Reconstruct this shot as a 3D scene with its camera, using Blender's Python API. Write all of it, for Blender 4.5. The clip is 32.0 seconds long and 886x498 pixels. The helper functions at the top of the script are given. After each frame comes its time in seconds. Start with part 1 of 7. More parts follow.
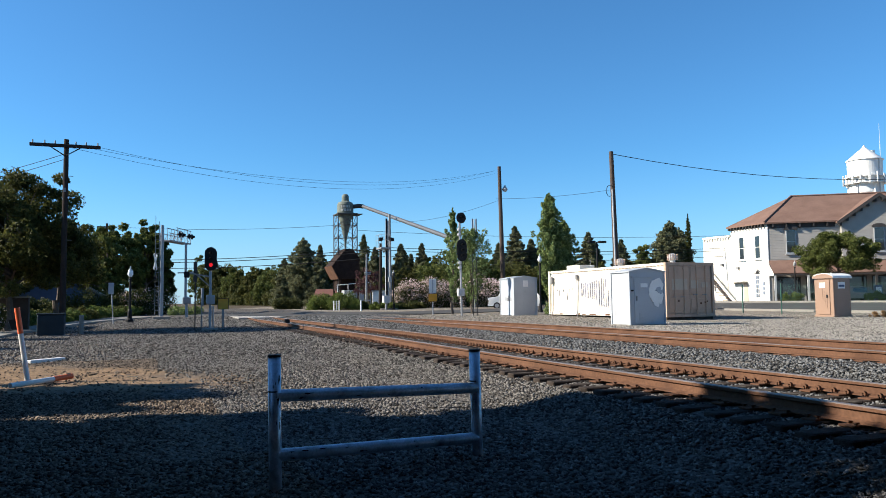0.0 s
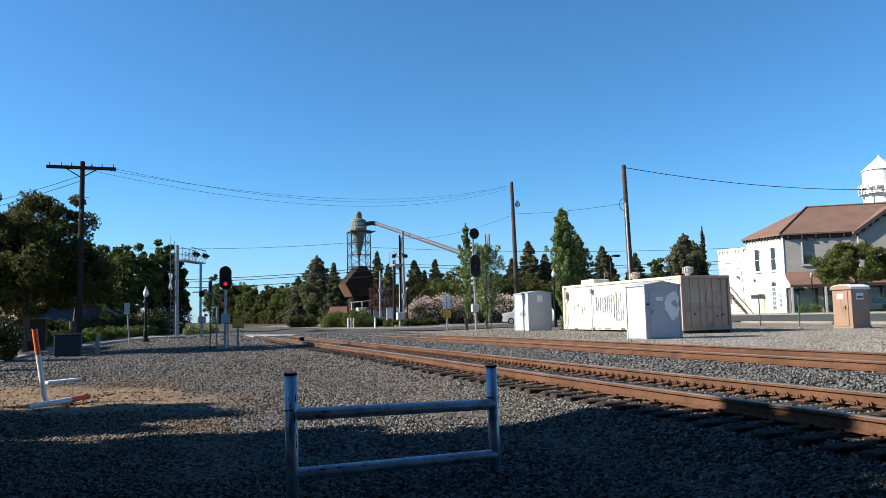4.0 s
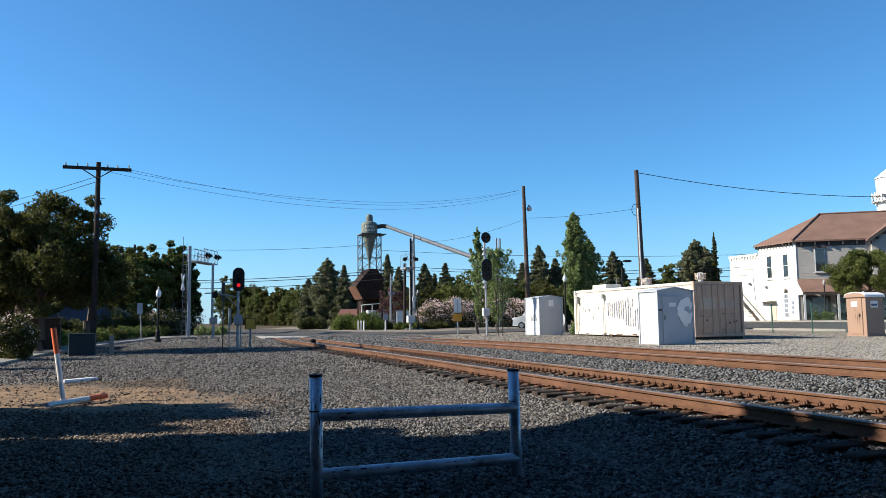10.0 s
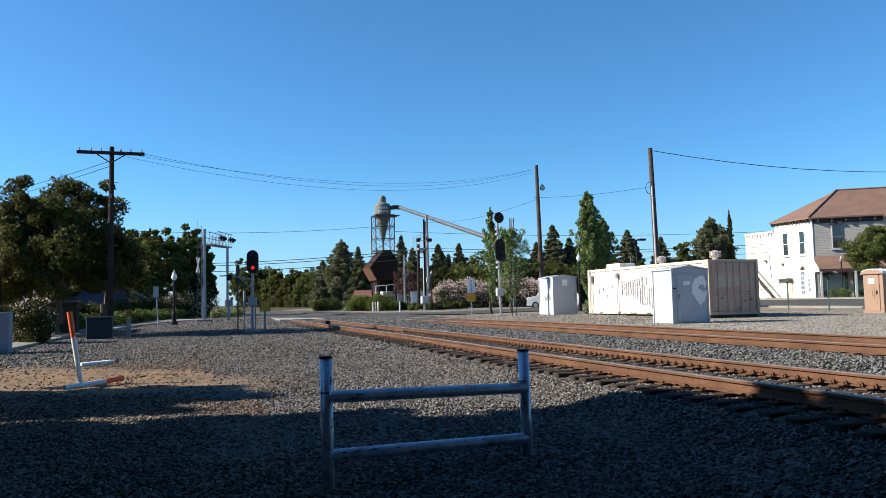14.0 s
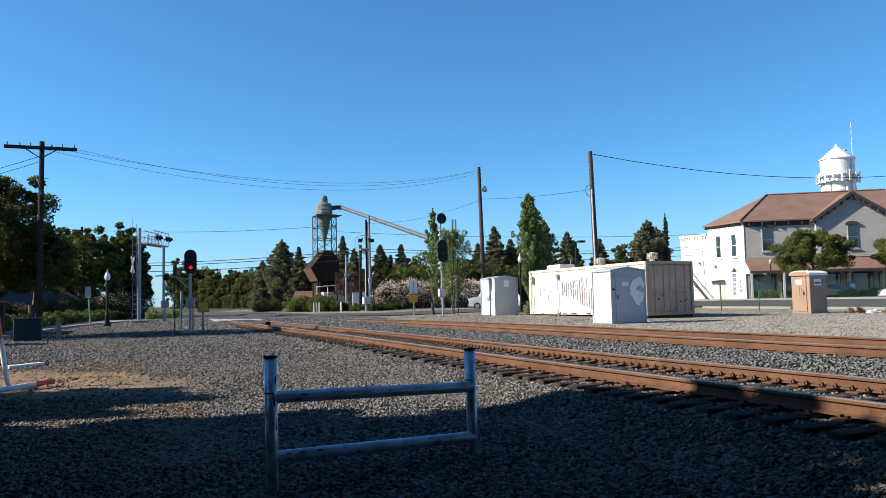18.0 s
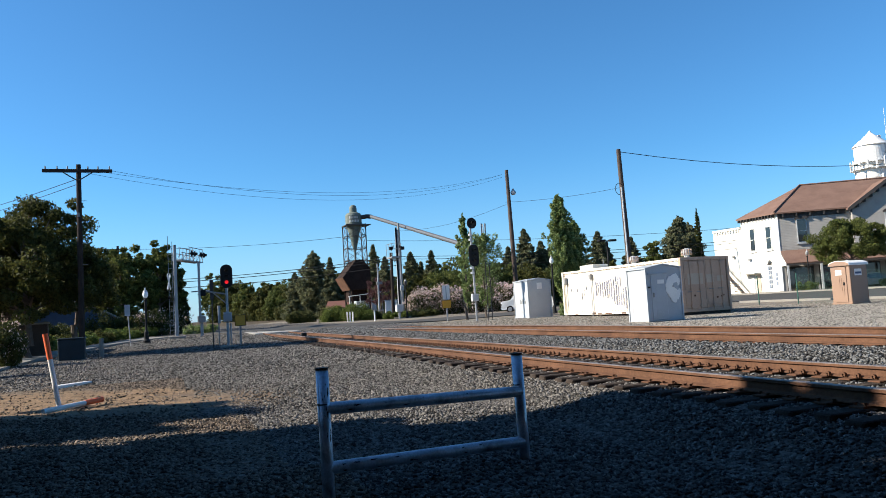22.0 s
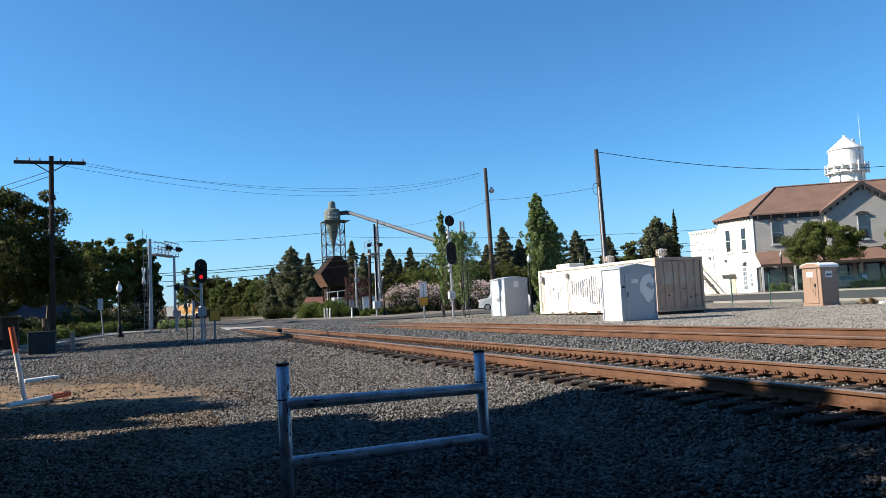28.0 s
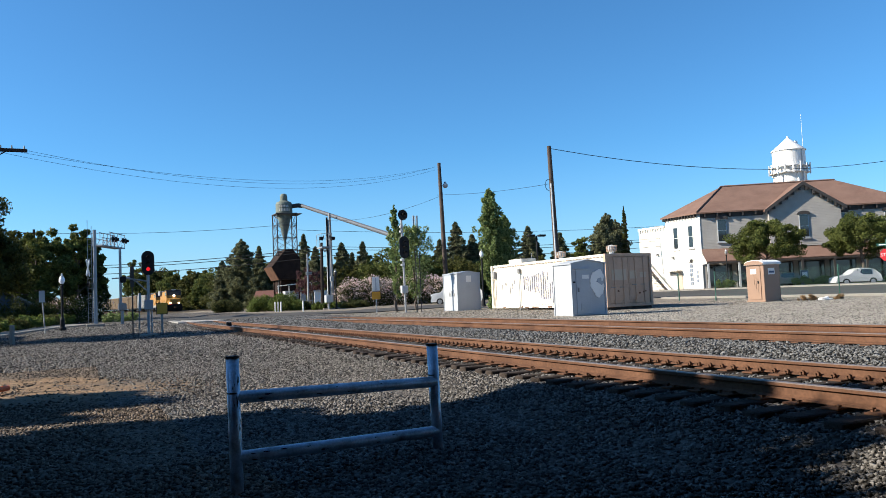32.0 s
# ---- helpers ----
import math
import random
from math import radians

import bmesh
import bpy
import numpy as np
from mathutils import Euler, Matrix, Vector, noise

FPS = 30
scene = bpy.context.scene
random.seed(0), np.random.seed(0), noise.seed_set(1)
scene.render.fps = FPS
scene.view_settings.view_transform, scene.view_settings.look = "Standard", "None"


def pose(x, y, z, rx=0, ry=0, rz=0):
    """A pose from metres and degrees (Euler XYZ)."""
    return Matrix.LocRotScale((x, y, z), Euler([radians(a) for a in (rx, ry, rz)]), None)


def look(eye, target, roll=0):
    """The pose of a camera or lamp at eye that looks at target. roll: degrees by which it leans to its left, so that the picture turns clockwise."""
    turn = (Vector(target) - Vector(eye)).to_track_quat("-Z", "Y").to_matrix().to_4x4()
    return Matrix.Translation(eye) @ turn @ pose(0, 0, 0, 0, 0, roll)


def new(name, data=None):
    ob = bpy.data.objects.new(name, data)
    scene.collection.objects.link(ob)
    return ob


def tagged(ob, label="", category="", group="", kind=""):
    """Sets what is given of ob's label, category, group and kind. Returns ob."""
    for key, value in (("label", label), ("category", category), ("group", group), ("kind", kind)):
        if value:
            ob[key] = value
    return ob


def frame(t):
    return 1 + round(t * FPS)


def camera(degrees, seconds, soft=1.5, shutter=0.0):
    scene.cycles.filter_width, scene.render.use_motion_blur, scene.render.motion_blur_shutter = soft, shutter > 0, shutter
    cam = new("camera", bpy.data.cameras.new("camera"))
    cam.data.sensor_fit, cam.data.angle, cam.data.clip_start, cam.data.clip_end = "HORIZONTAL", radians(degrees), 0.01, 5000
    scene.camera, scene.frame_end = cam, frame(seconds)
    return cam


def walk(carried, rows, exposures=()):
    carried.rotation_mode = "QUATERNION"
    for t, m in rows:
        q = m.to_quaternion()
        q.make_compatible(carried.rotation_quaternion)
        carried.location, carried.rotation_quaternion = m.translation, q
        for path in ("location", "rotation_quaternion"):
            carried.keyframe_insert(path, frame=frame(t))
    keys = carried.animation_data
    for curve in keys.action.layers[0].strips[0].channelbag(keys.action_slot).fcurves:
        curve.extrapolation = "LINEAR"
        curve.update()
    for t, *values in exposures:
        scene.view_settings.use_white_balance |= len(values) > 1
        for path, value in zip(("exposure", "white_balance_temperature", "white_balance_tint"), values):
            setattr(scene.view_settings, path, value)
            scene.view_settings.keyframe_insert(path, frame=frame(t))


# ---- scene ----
cam = camera(60.11, 32.0, soft=0.7)
EYE, TURN = 1.30, -20.8
# seconds, metres right / ahead / up of the first eye, yaw, pitch, roll
ROWS = [
    (0.0, 0.000, 0.000, 0.000, -0.24, 3.85, 0.66),
    (0.5, 0.001, 0.007, -0.003, 0.26, 3.93, 1.52),
    (1.0, -0.009, 0.013, 0.001, 0.24, 3.77, 2.05),
    (1.5, -0.016, 0.017, -0.007, 0.55, 3.78, 2.46),
    (2.0, -0.009, 0.013, -0.005, 0.32, 4.12, 1.57),
    (2.5, -0.014, 0.001, -0.006, 0.67, 4.14, 1.74),
    (3.0, -0.001, 0.004, -0.005, 0.63, 4.22, 1.41),
    (3.5, -0.007, 0.012, -0.005, 0.99, 4.29, 1.58),
    (4.0, -0.015, 0.018, 0.000, 0.80, 5.07, 1.35),
    (4.5, -0.025, 0.030, -0.001, 2.22, 5.85, 1.81),
    (6.5, -0.026, -0.026, -0.004, 2.71, 6.62, 0.79),
    (7.0, -0.078, -0.024, -0.000, 5.28, 6.49, 1.05),
    (7.5, -0.114, -0.002, -0.004, 4.38, 6.51, 0.36),
    (8.0, -0.168, -0.001, -0.010, 2.74, 6.46, 0.71),
    (8.5, -0.151, 0.005, -0.010, 1.48, 6.34, 1.02),
    (9.0, -0.129, -0.007, -0.003, 1.57, 5.63, 0.51),
    (9.5, -0.112, 0.007, 0.003, 1.54, 5.33, 0.80),
    (10.0, -0.129, -0.009, -0.002, 1.47, 5.35, 0.74),
    (10.5, -0.167, -0.021, -0.003, 1.12, 5.51, 1.27),
    (11.0, -0.166, -0.037, -0.005, 1.42, 5.29, 1.12),
    (11.5, -0.187, -0.036, -0.009, 1.78, 5.08, 1.10),
    (12.0, -0.164, -0.039, -0.011, 1.80, 4.92, 0.82),
    (12.5, -0.159, -0.028, -0.011, 1.98, 4.60, 0.83),
    (13.0, -0.100, 0.006, -0.001, 2.52, 4.21, 1.39),
    (13.5, -0.084, 0.005, -0.001, 2.02, 4.15, 0.58),
    (14.0, -0.087, 0.004, 0.002, 2.55, 3.91, 1.24),
    (14.5, -0.091, 0.013, 0.001, 2.36, 3.55, 1.36),
    (16.5, -0.157, 0.034, -0.012, 1.65, 3.42, 2.08),
    (17.0, -0.161, 0.038, -0.014, 0.52, 3.77, 1.27),
    (17.5, -0.164, 0.032, -0.010, 0.37, 4.00, 1.25),
    (18.0, -0.130, 0.021, -0.013, -1.81, 3.89, 1.23),
    (18.5, -0.089, 0.034, -0.010, -1.29, 3.74, 1.50),
    (19.0, 0.032, 0.024, 0.020, -0.86, 4.57, 1.30),
    (19.5, 0.061, 0.017, 0.014, -0.88, 5.02, 1.60),
    (20.0, 0.135, 0.017, 0.019, -0.73, 5.09, 1.66),
    (20.5, 0.122, 0.019, 0.009, -0.81, 4.95, 1.98),
    (21.0, 0.038, 0.016, 0.001, 2.70, 4.57, 1.78),
    (21.5, -0.225, 0.001, -0.001, 1.23, 4.69, 2.29),
    (22.0, -0.244, -0.004, 0.005, 0.54, 4.36, 3.41),
    (22.5, -0.188, -0.007, 0.008, -0.01, 4.07, 2.09),
    (23.0, -0.170, -0.011, 0.005, -0.92, 4.38, 1.77),
    (23.5, -0.162, -0.012, 0.001, -1.74, 4.47, 1.30),
    (24.0, -0.136, -0.020, -0.002, -1.39, 4.51, 1.93),
    (24.5, -0.095, -0.036, 0.004, -1.18, 4.49, 1.78),
    (25.0, -0.094, -0.036, 0.002, -1.31, 4.31, 1.53),
    (25.5, -0.093, -0.045, 0.005, -0.94, 4.24, 1.69),
    (27.5, -0.123, -0.034, 0.001, -1.08, 4.38, 2.53),
    (28.0, -0.115, -0.042, -0.004, -1.03, 4.08, 2.81),
    (28.5, -0.084, -0.041, -0.008, -1.87, 3.72, 2.82),
    (29.0, -0.123, -0.028, -0.000, -1.93, 3.58, 3.15),
    (29.5, -0.118, -0.023, -0.002, -2.44, 3.57, 2.49),
    (30.0, -0.118, -0.019, -0.003, -2.74, 3.79, 2.48),
    (30.5, -0.102, -0.018, -0.010, -3.10, 4.00, 2.48),
    (31.0, -0.123, -0.005, -0.008, -4.10, 4.11, 2.39),
    (31.5, -0.132, -0.001, -0.014, -4.18, 3.76, 2.39),
    (32.0, -0.124, -0.026, -0.015, -4.59, 3.51, 2.48),
]
walk(cam, [(t, pose(0, 0, EYE, 0, 0, TURN) @ pose(x, y, z, 90 + pitch, roll, yaw)) for t, x, y, z, yaw, pitch, roll in ROWS])

# ---------------------------------------------------------------- light
SUN_TO = Vector((-0.95, 0.30, 0.575)).normalized()
world = bpy.data.worlds.new("world")
scene.world = world
world.use_nodes = True
wn = world.node_tree
sky = wn.nodes.new("ShaderNodeTexSky")
sky.sky_type, sky.sun_disc = "NISHITA", False
sky.sun_elevation = math.asin(SUN_TO.z)
sky.sun_rotation = math.atan2(SUN_TO.x, SUN_TO.y)
sky.altitude, sky.air_density, sky.dust_density, sky.ozone_density = 800.0, 1.0, 0.5, 6.0
bg = wn.nodes["Background"]
bg.inputs["Strength"].default_value = 0.066
deep = wn.nodes.new("ShaderNodeMix")
deep.data_type, deep.blend_type = "RGBA", "MULTIPLY"
deep.inputs["Factor"].default_value, deep.inputs["B"].default_value = 1.0, (0.68, 1.15, 1.29, 1)
wn.links.new(sky.outputs[0], deep.inputs["A"])
# pale summer haze all round the horizon
wco, wsep = wn.nodes.new("ShaderNodeTexCoord"), wn.nodes.new("ShaderNodeSeparateXYZ")
wn.links.new(wco.outputs["Generated"], wsep.inputs[0])
wlow, wpow, haze = wn.nodes.new("ShaderNodeMapRange"), wn.nodes.new("ShaderNodeMath"), wn.nodes.new("ShaderNodeMix")
wlow.inputs["From Min"].default_value, wlow.inputs["From Max"].default_value = 0.0, 0.2
wlow.inputs["To Min"].default_value, wlow.inputs["To Max"].default_value = 0.8, 0.0
wpow.operation, wpow.inputs[1].default_value = "POWER", 2.0
haze.data_type = "RGBA"
haze.inputs["B"].default_value = (3.7, 4.8, 6.4, 1)
wn.links.new(wsep.outputs[2], wlow.inputs["Value"]), wn.links.new(wlow.outputs[0], wpow.inputs[0])
wn.links.new(wpow.outputs[0], haze.inputs["Factor"]), wn.links.new(deep.outputs["Result"], haze.inputs["A"])
wn.links.new(haze.outputs["Result"], bg.inputs["Color"])
sun = new("sun", bpy.data.lights.new("sun", "SUN"))
sun.data.energy, sun.data.angle, sun.data.color = 5.0, radians(0.53), (1.0, 0.92, 0.78)
sun.matrix_basis = look((0, 0, 60), Vector((0, 0, 60)) - SUN_TO)
scene.view_settings.exposure = 1.10


# ---------------------------------------------------------------- materials
def material(name, color, rough=0.7, metal=0.0, vary=0.12, scale=3.0, fine=40.0, bump=0.15, dark=None, stain=0.0, island=0.0, spec=0.5):
    """A surface with grain at two scales, stains towards a second colour, and a fine relief."""
    m = bpy.data.materials.new(name)
    m.use_nodes = True
    nt = m.node_tree
    b = nt.nodes["Principled BSDF"]
    b.inputs["Metallic"].default_value = metal
    b.inputs["Specular IOR Level"].default_value = spec
    co = nt.nodes.new("ShaderNodeTexCoord")
    n1, n2 = nt.nodes.new("ShaderNodeTexNoise"), nt.nodes.new("ShaderNodeTexNoise")
    n1.inputs["Scale"].default_value, n2.inputs["Scale"].default_value = scale, fine
    n1.inputs["Detail"].default_value, n2.inputs["Detail"].default_value = 5.0, 3.0
    for n in (n1, n2):
        nt.links.new(co.outputs["Object"], n.inputs["Vector"])
    add = nt.nodes.new("ShaderNodeMath")
    add.operation = "ADD"
    nt.links.new(n1.outputs["Fac"], add.inputs[0]), nt.links.new(n2.outputs["Fac"], add.inputs[1])
    last = add.outputs[0]
    if island:
        geo = nt.nodes.new("ShaderNodeNewGeometry")
        mul = nt.nodes.new("ShaderNodeMath")
        mul.operation, mul.inputs[1].default_value = "MULTIPLY_ADD", island
        nt.links.new(geo.outputs["Random Per Island"], mul.inputs[0]), nt.links.new(last, mul.inputs[2])
        sub = nt.nodes.new("ShaderNodeMath")
        sub.operation, sub.inputs[1].default_value = "SUBTRACT", island / 2
        nt.links.new(mul.outputs[0], sub.inputs[0])
        last = sub.outputs[0]
    ramp = nt.nodes.new("ShaderNodeMapRange")
    ramp.inputs["From Min"].default_value, ramp.inputs["From Max"].default_value = 0.6, 1.4
    ramp.inputs["To Min"].default_value, ramp.inputs["To Max"].default_value = 1 - vary * 1.6, 1 + vary * 1.6
    nt.links.new(last, ramp.inputs["Value"])
    scl = nt.nodes.new("ShaderNodeVectorMath")
    scl.operation, scl.inputs[0].default_value = "SCALE", color
    nt.links.new(ramp.outputs[0], scl.inputs["Scale"])
    col = scl.outputs[0]
    if dark is not None:
        n3 = nt.nodes.new("ShaderNodeTexNoise")
        n3.inputs["Scale"].default_value, n3.inputs["Detail"].default_value = scale * 0.7, 8.0
        n3.inputs["Roughness"].default_value = 0.65
        nt.links.new(co.outputs["Object"], n3.inputs["Vector"])
        st = nt.nodes.new("ShaderNodeMapRange")
        st.inputs["From Min"].default_value, st.inputs["From Max"].default_value = 0.62 - stain * 0.25, 0.72
        nt.links.new(n3.outputs["Fac"], st.inputs["Value"])
        mix = nt.nodes.new("ShaderNodeMix")
        mix.data_type = "RGBA"
        nt.links.new(st.outputs[0], mix.inputs["Factor"]), nt.links.new(col, mix.inputs["A"])
        mix.inputs["B"].default_value = (*dark, 1)
        col = mix.outputs["Result"]
    nt.links.new(col, b.inputs["Base Color"])
    rr = nt.nodes.new("ShaderNodeMapRange")
    rr.inputs["To Min"].default_value, rr.inputs["To Max"].default_value = max(0.02, rough - 0.1), min(1, rough + 0.1)
    nt.links.new(n2.outputs["Fac"], rr.inputs["Value"]), nt.links.new(rr.outputs[0], b.inputs["Roughness"])
    if bump:
        bp = nt.nodes.new("ShaderNodeBump")
        bp.inputs["Strength"].default_value, bp.inputs["Distance"].default_value = bump, 0.02
        nt.links.new(n2.outputs["Fac"], bp.inputs["Height"]), nt.links.new(bp.outputs[0], b.inputs["Normal"])
    return m


def glow(name, color, strength):
    m = bpy.data.materials.new(name)
    m.use_nodes = True
    b = m.node_tree.nodes["Principled BSDF"]
    b.inputs["Base Color"].default_value = (*color, 1)
    b.inputs["Emission Color"].default_value = (*color, 1)
    b.inputs["Emission Strength"].default_value = strength
    return m


def leaf_material(name, a, b_, sheer=0.35):
    """Leaves: two greens by clump, some light passing through."""
    m = bpy.data.materials.new(name)
    m.use_nodes = True
    nt = m.node_tree
    b = nt.nodes["Principled BSDF"]
    geo = nt.nodes.new("ShaderNodeNewGeometry")
    co = nt.nodes.new("ShaderNodeTexCoord")
    n = nt.nodes.new("ShaderNodeTexNoise")
    n.inputs["Scale"].default_value = 1.1
    nt.links.new(co.outputs["Object"], n.inputs["Vector"])
    add = nt.nodes.new("ShaderNodeMath")
    add.operation = "ADD"
    nt.links.new(geo.outputs["Random Per Island"], add.inputs[0]), nt.links.new(n.outputs["Fac"], add.inputs[1])
    rng = nt.nodes.new("ShaderNodeMapRange")
    rng.inputs["From Min"].default_value, rng.inputs["From Max"].default_value = 0.4, 1.5
    nt.links.new(add.outputs[0], rng.inputs["Value"])
    mix = nt.nodes.new("ShaderNodeMix")
    mix.data_type = "RGBA"
    mix.inputs["A"].default_value, mix.inputs["B"].default_value = (*a, 1), (*b_, 1)
    nt.links.new(rng.outputs[0], mix.inputs["Factor"])
    nt.links.new(mix.outputs["Result"], b.inputs["Base Color"])
    b.inputs["Roughness"].default_value = 0.6
    b.inputs["Specular IOR Level"].default_value = 0.12
    tr = nt.nodes.new("ShaderNodeBsdfTranslucent")
    nt.links.new(mix.outputs["Result"], tr.inputs["Color"])
    ms = nt.nodes.new("ShaderNodeMixShader")
    ms.inputs[0].default_value = sheer
    nt.links.new(b.outputs[0], ms.inputs[1]), nt.links.new(tr.outputs[0], ms.inputs[2])
    nt.links.new(ms.outputs[0], nt.nodes["Material Output"].inputs["Surface"])
    return m


RUST = material("rusted_rail_steel", (0.105, 0.053, 0.032), 0.85, 0.0, 0.25, 2.0, 30, 0.2, (0.06, 0.03, 0.02), 0.5, spec=0.15)
HEADSTEEL = material("worn_rail_head", (0.2, 0.16, 0.14), 0.5, 0.6, 0.2, 2.0, 50, 0.05)
TIMBER = material("creosoted_timber", (0.042, 0.033, 0.028), 0.95, 0, 0.35, 6, 60, 0.6, (0.1, 0.085, 0.07), 0.4, spec=0.1)
BLUESTONE = material("grey_ballast_stone", (0.098, 0.099, 0.101), 0.95, 0, 0.4, 4, 30, 0.5, island=1.4, spec=0.08)
STONE = material("ballast_stone", (0.113, 0.106, 0.1), 0.95, 0, 0.4, 4, 30, 0.5, island=1.4, spec=0.08)
DUSTSTONE = material("dusty_ballast_stone", (0.128, 0.102, 0.081), 0.95, 0, 0.4, 4, 30, 0.5, island=1.4, spec=0.08)
PALESTONE = material("pale_lot_stone", (0.2, 0.185, 0.165), 0.95, 0, 0.3, 4, 30, 0.3, island=1.1, spec=0.08)
GALV = material("galvanised_pipe", (0.42, 0.47, 0.55), 0.34, 0.55, 0.2, 7, 60, 0.1, (0.12, 0.115, 0.12), 0.5)
ALU = material("brushed_aluminium", (0.26, 0.27, 0.285), 0.5, 0.3, 0.08, 4, 50, 0.05)
BLACK = material("black_paint", (0.012, 0.012, 0.013), 0.6, 0, 0.2, 4, 40, 0.05, spec=0.15)
WHITE = material("white_paint", (0.68, 0.67, 0.65), 0.6, 0, 0.05, 2, 30, 0.05, (0.62, 0.58, 0.52), 0.15)
CREAM = material("cream_container_paint", (0.66, 0.61, 0.52), 0.6, 0, 0.06, 1.5, 20, 0.08, (0.5, 0.38, 0.26), 0.2)
TAN = material("tan_container_paint", (0.405, 0.275, 0.195), 0.6, 0, 0.08, 1.5, 20, 0.1, (0.3, 0.2, 0.14), 0.25)
SHELTERPAINT = material("chalky_shelter_paint", (0.335, 0.36, 0.39), 0.6, 0, 0.06, 1.2, 30, 0.05, (0.28, 0.28, 0.29), 0.25)
GREYPAINT = material("pale_grey_steel", (0.38, 0.39, 0.40), 0.55, 0, 0.05, 2, 30, 0.05)
POLEWOOD = material("weathered_pole_wood", (0.06, 0.042, 0.034), 0.9, 0, 0.25, 3, 40, 0.5, (0.07, 0.05, 0.04), 0.4)
BARK = material("bark", (0.09, 0.07, 0.055), 0.95, 0, 0.3, 6, 50, 0.8)
SIDING = material("grey_clapboard", (0.33, 0.31, 0.288), 0.8, 0, 0.1, 1, 30, 0.1, spec=0.15)
STUCCO = material("white_stucco", (0.68, 0.65, 0.58), 0.85, 0, 0.04, 0.8, 30, 0.2)
SHINGLE = material("brown_shingle", (0.168, 0.104, 0.082), 0.9, 0, 0.14, 0.8, 12, 0.3, (0.13, 0.075, 0.06), 0.3, spec=0.1)
TRIM = material("dark_trim", (0.035, 0.031, 0.03), 0.7)
ASPHALT = material("worn_asphalt", (0.07, 0.068, 0.066), 0.95, 0, 0.15, 0.6, 30, 0.3, (0.06, 0.06, 0.06), 0.3, spec=0.08)
CONCRETE = material("pale_concrete", (0.22, 0.205, 0.185), 0.95, 0, 0.12, 1.0, 25, 0.25, (0.2, 0.18, 0.16), 0.3, spec=0.08)
ORANGE = material("faded_orange_tape", (0.75, 0.12, 0.03), 0.6, 0, 0.1, 8, 60, 0.1)
YELLOW = material("weathered_yellow_sign", (0.5, 0.24, 0.012), 0.6, 0, 0.1, 4, 40, 0.05)
PLASTIC = material("tan_moulded_plastic", (0.245, 0.155, 0.108), 0.5, 0, 0.06, 2, 30, 0.05)
GREENSTEEL = material("green_painted_steel", (0.012, 0.07, 0.05), 0.5, 0.0, 0.1, 4, 40, 0.05)
SCRAWL = material("faded_scrawl", (0.33, 0.33, 0.39), 0.8)
SCRAWLPALE = material("pale_worn_scrawl", (0.42, 0.41, 0.42), 0.8)
GLASS = material("dark_window_glass", (0.02, 0.025, 0.03), 0.06, 0, 0.05, 1, 10, 0.0, spec=0.9)
RUSTBIN = material("rusted_bin_steel", (0.026, 0.017, 0.014), 0.9, 0, 0.3, 1.2, 12, 0.3, (0.05, 0.03, 0.022), 0.3, spec=0.1)
OLIVE = material("pale_olive_paint", (0.135, 0.155, 0.135), 0.7, 0, 0.12, 0.8, 10, 0.05, (0.09, 0.1, 0.08), 0.4, spec=0.2)
TOWERSTEEL = material("dark_tower_steel", (0.07, 0.068, 0.066), 0.7, 0.2, 0.15, 1, 20, 0.05, (0.1, 0.06, 0.04), 0.3)
LEAF = leaf_material("dark_green_leaves", (0.018, 0.027, 0.009), (0.095, 0.097, 0.03))
LEAF_MAPLE = leaf_material("olive_green_leaves", (0.02, 0.028, 0.008), (0.108, 0.106, 0.028))
LEAF_BRIGHT = leaf_material("fresh_green_leaves", (0.05, 0.08, 0.024), (0.25, 0.31, 0.12))
LEAF_CONIFER = leaf_material("conifer_needles", (0.042, 0.05, 0.028), (0.19, 0.19, 0.1), 0.25)
LEAF_MID = leaf_material("mid_green_leaves", (0.03, 0.045, 0.012), (0.14, 0.155, 0.042))
LEAF_HEDGE = leaf_material("hedge_leaves", (0.035, 0.055, 0.012), (0.15, 0.185, 0.045))
LEAF_DRY = leaf_material("dry_brown_stalks", (0.14, 0.085, 0.045), (0.3, 0.2, 0.11))
PETAL = leaf_material("pink_white_petals", (0.5, 0.33, 0.32), (0.75, 0.63, 0.58))
LEAF_RED = leaf_material("purple_plum_leaves", (0.045, 0.02, 0.022), (0.12, 0.06, 0.06))
SLATE = material("slate_blue_paint", (0.05, 0.085, 0.16), 0.7)
BOXTEAL = material("dark_teal_box_paint", (0.018, 0.03, 0.038), 0.6, 0, 0.2, 3, 40, 0.05, spec=0.2)
LAMPGLASS = material("frosted_globe", (0.75, 0.77, 0.8), 0.3)
DUCT = material("weathered_duct_steel", (0.096, 0.099, 0.108), 0.5, 0.3, 0.12, 0.8, 10, 0.05)
BRICKRED = material("faded_red_roof", (0.13, 0.05, 0.034), 0.8)
RED_LENS = glow("red_signal_lens", (1.0, 0.02, 0.03), 0.32)
PANEL = material("worn_crossing_panel", (0.3, 0.285, 0.265), 0.95, 0, 0.2, 1.2, 25, 0.3, (0.09, 0.085, 0.08), 0.4, spec=0.08)
WALLBLUE = material("chalky_blue_plaster", (0.2, 0.23, 0.28), 0.9, 0, 0.15, 1.5, 25, 0.2, (0.13, 0.14, 0.16), 0.4, spec=0.1)
# pole wood with the near pole's shade put into its darker colour
DARKWOOD = material("darkened_pole_wood", (0.035, 0.027, 0.024), 0.9, 0, 0.25, 3, 40, 0.5, spec=0.1)
TANPALE = material("pale_tan_overpaint", (0.42, 0.34, 0.26), 0.7, 0, 0.06, 2, 30, 0.05)
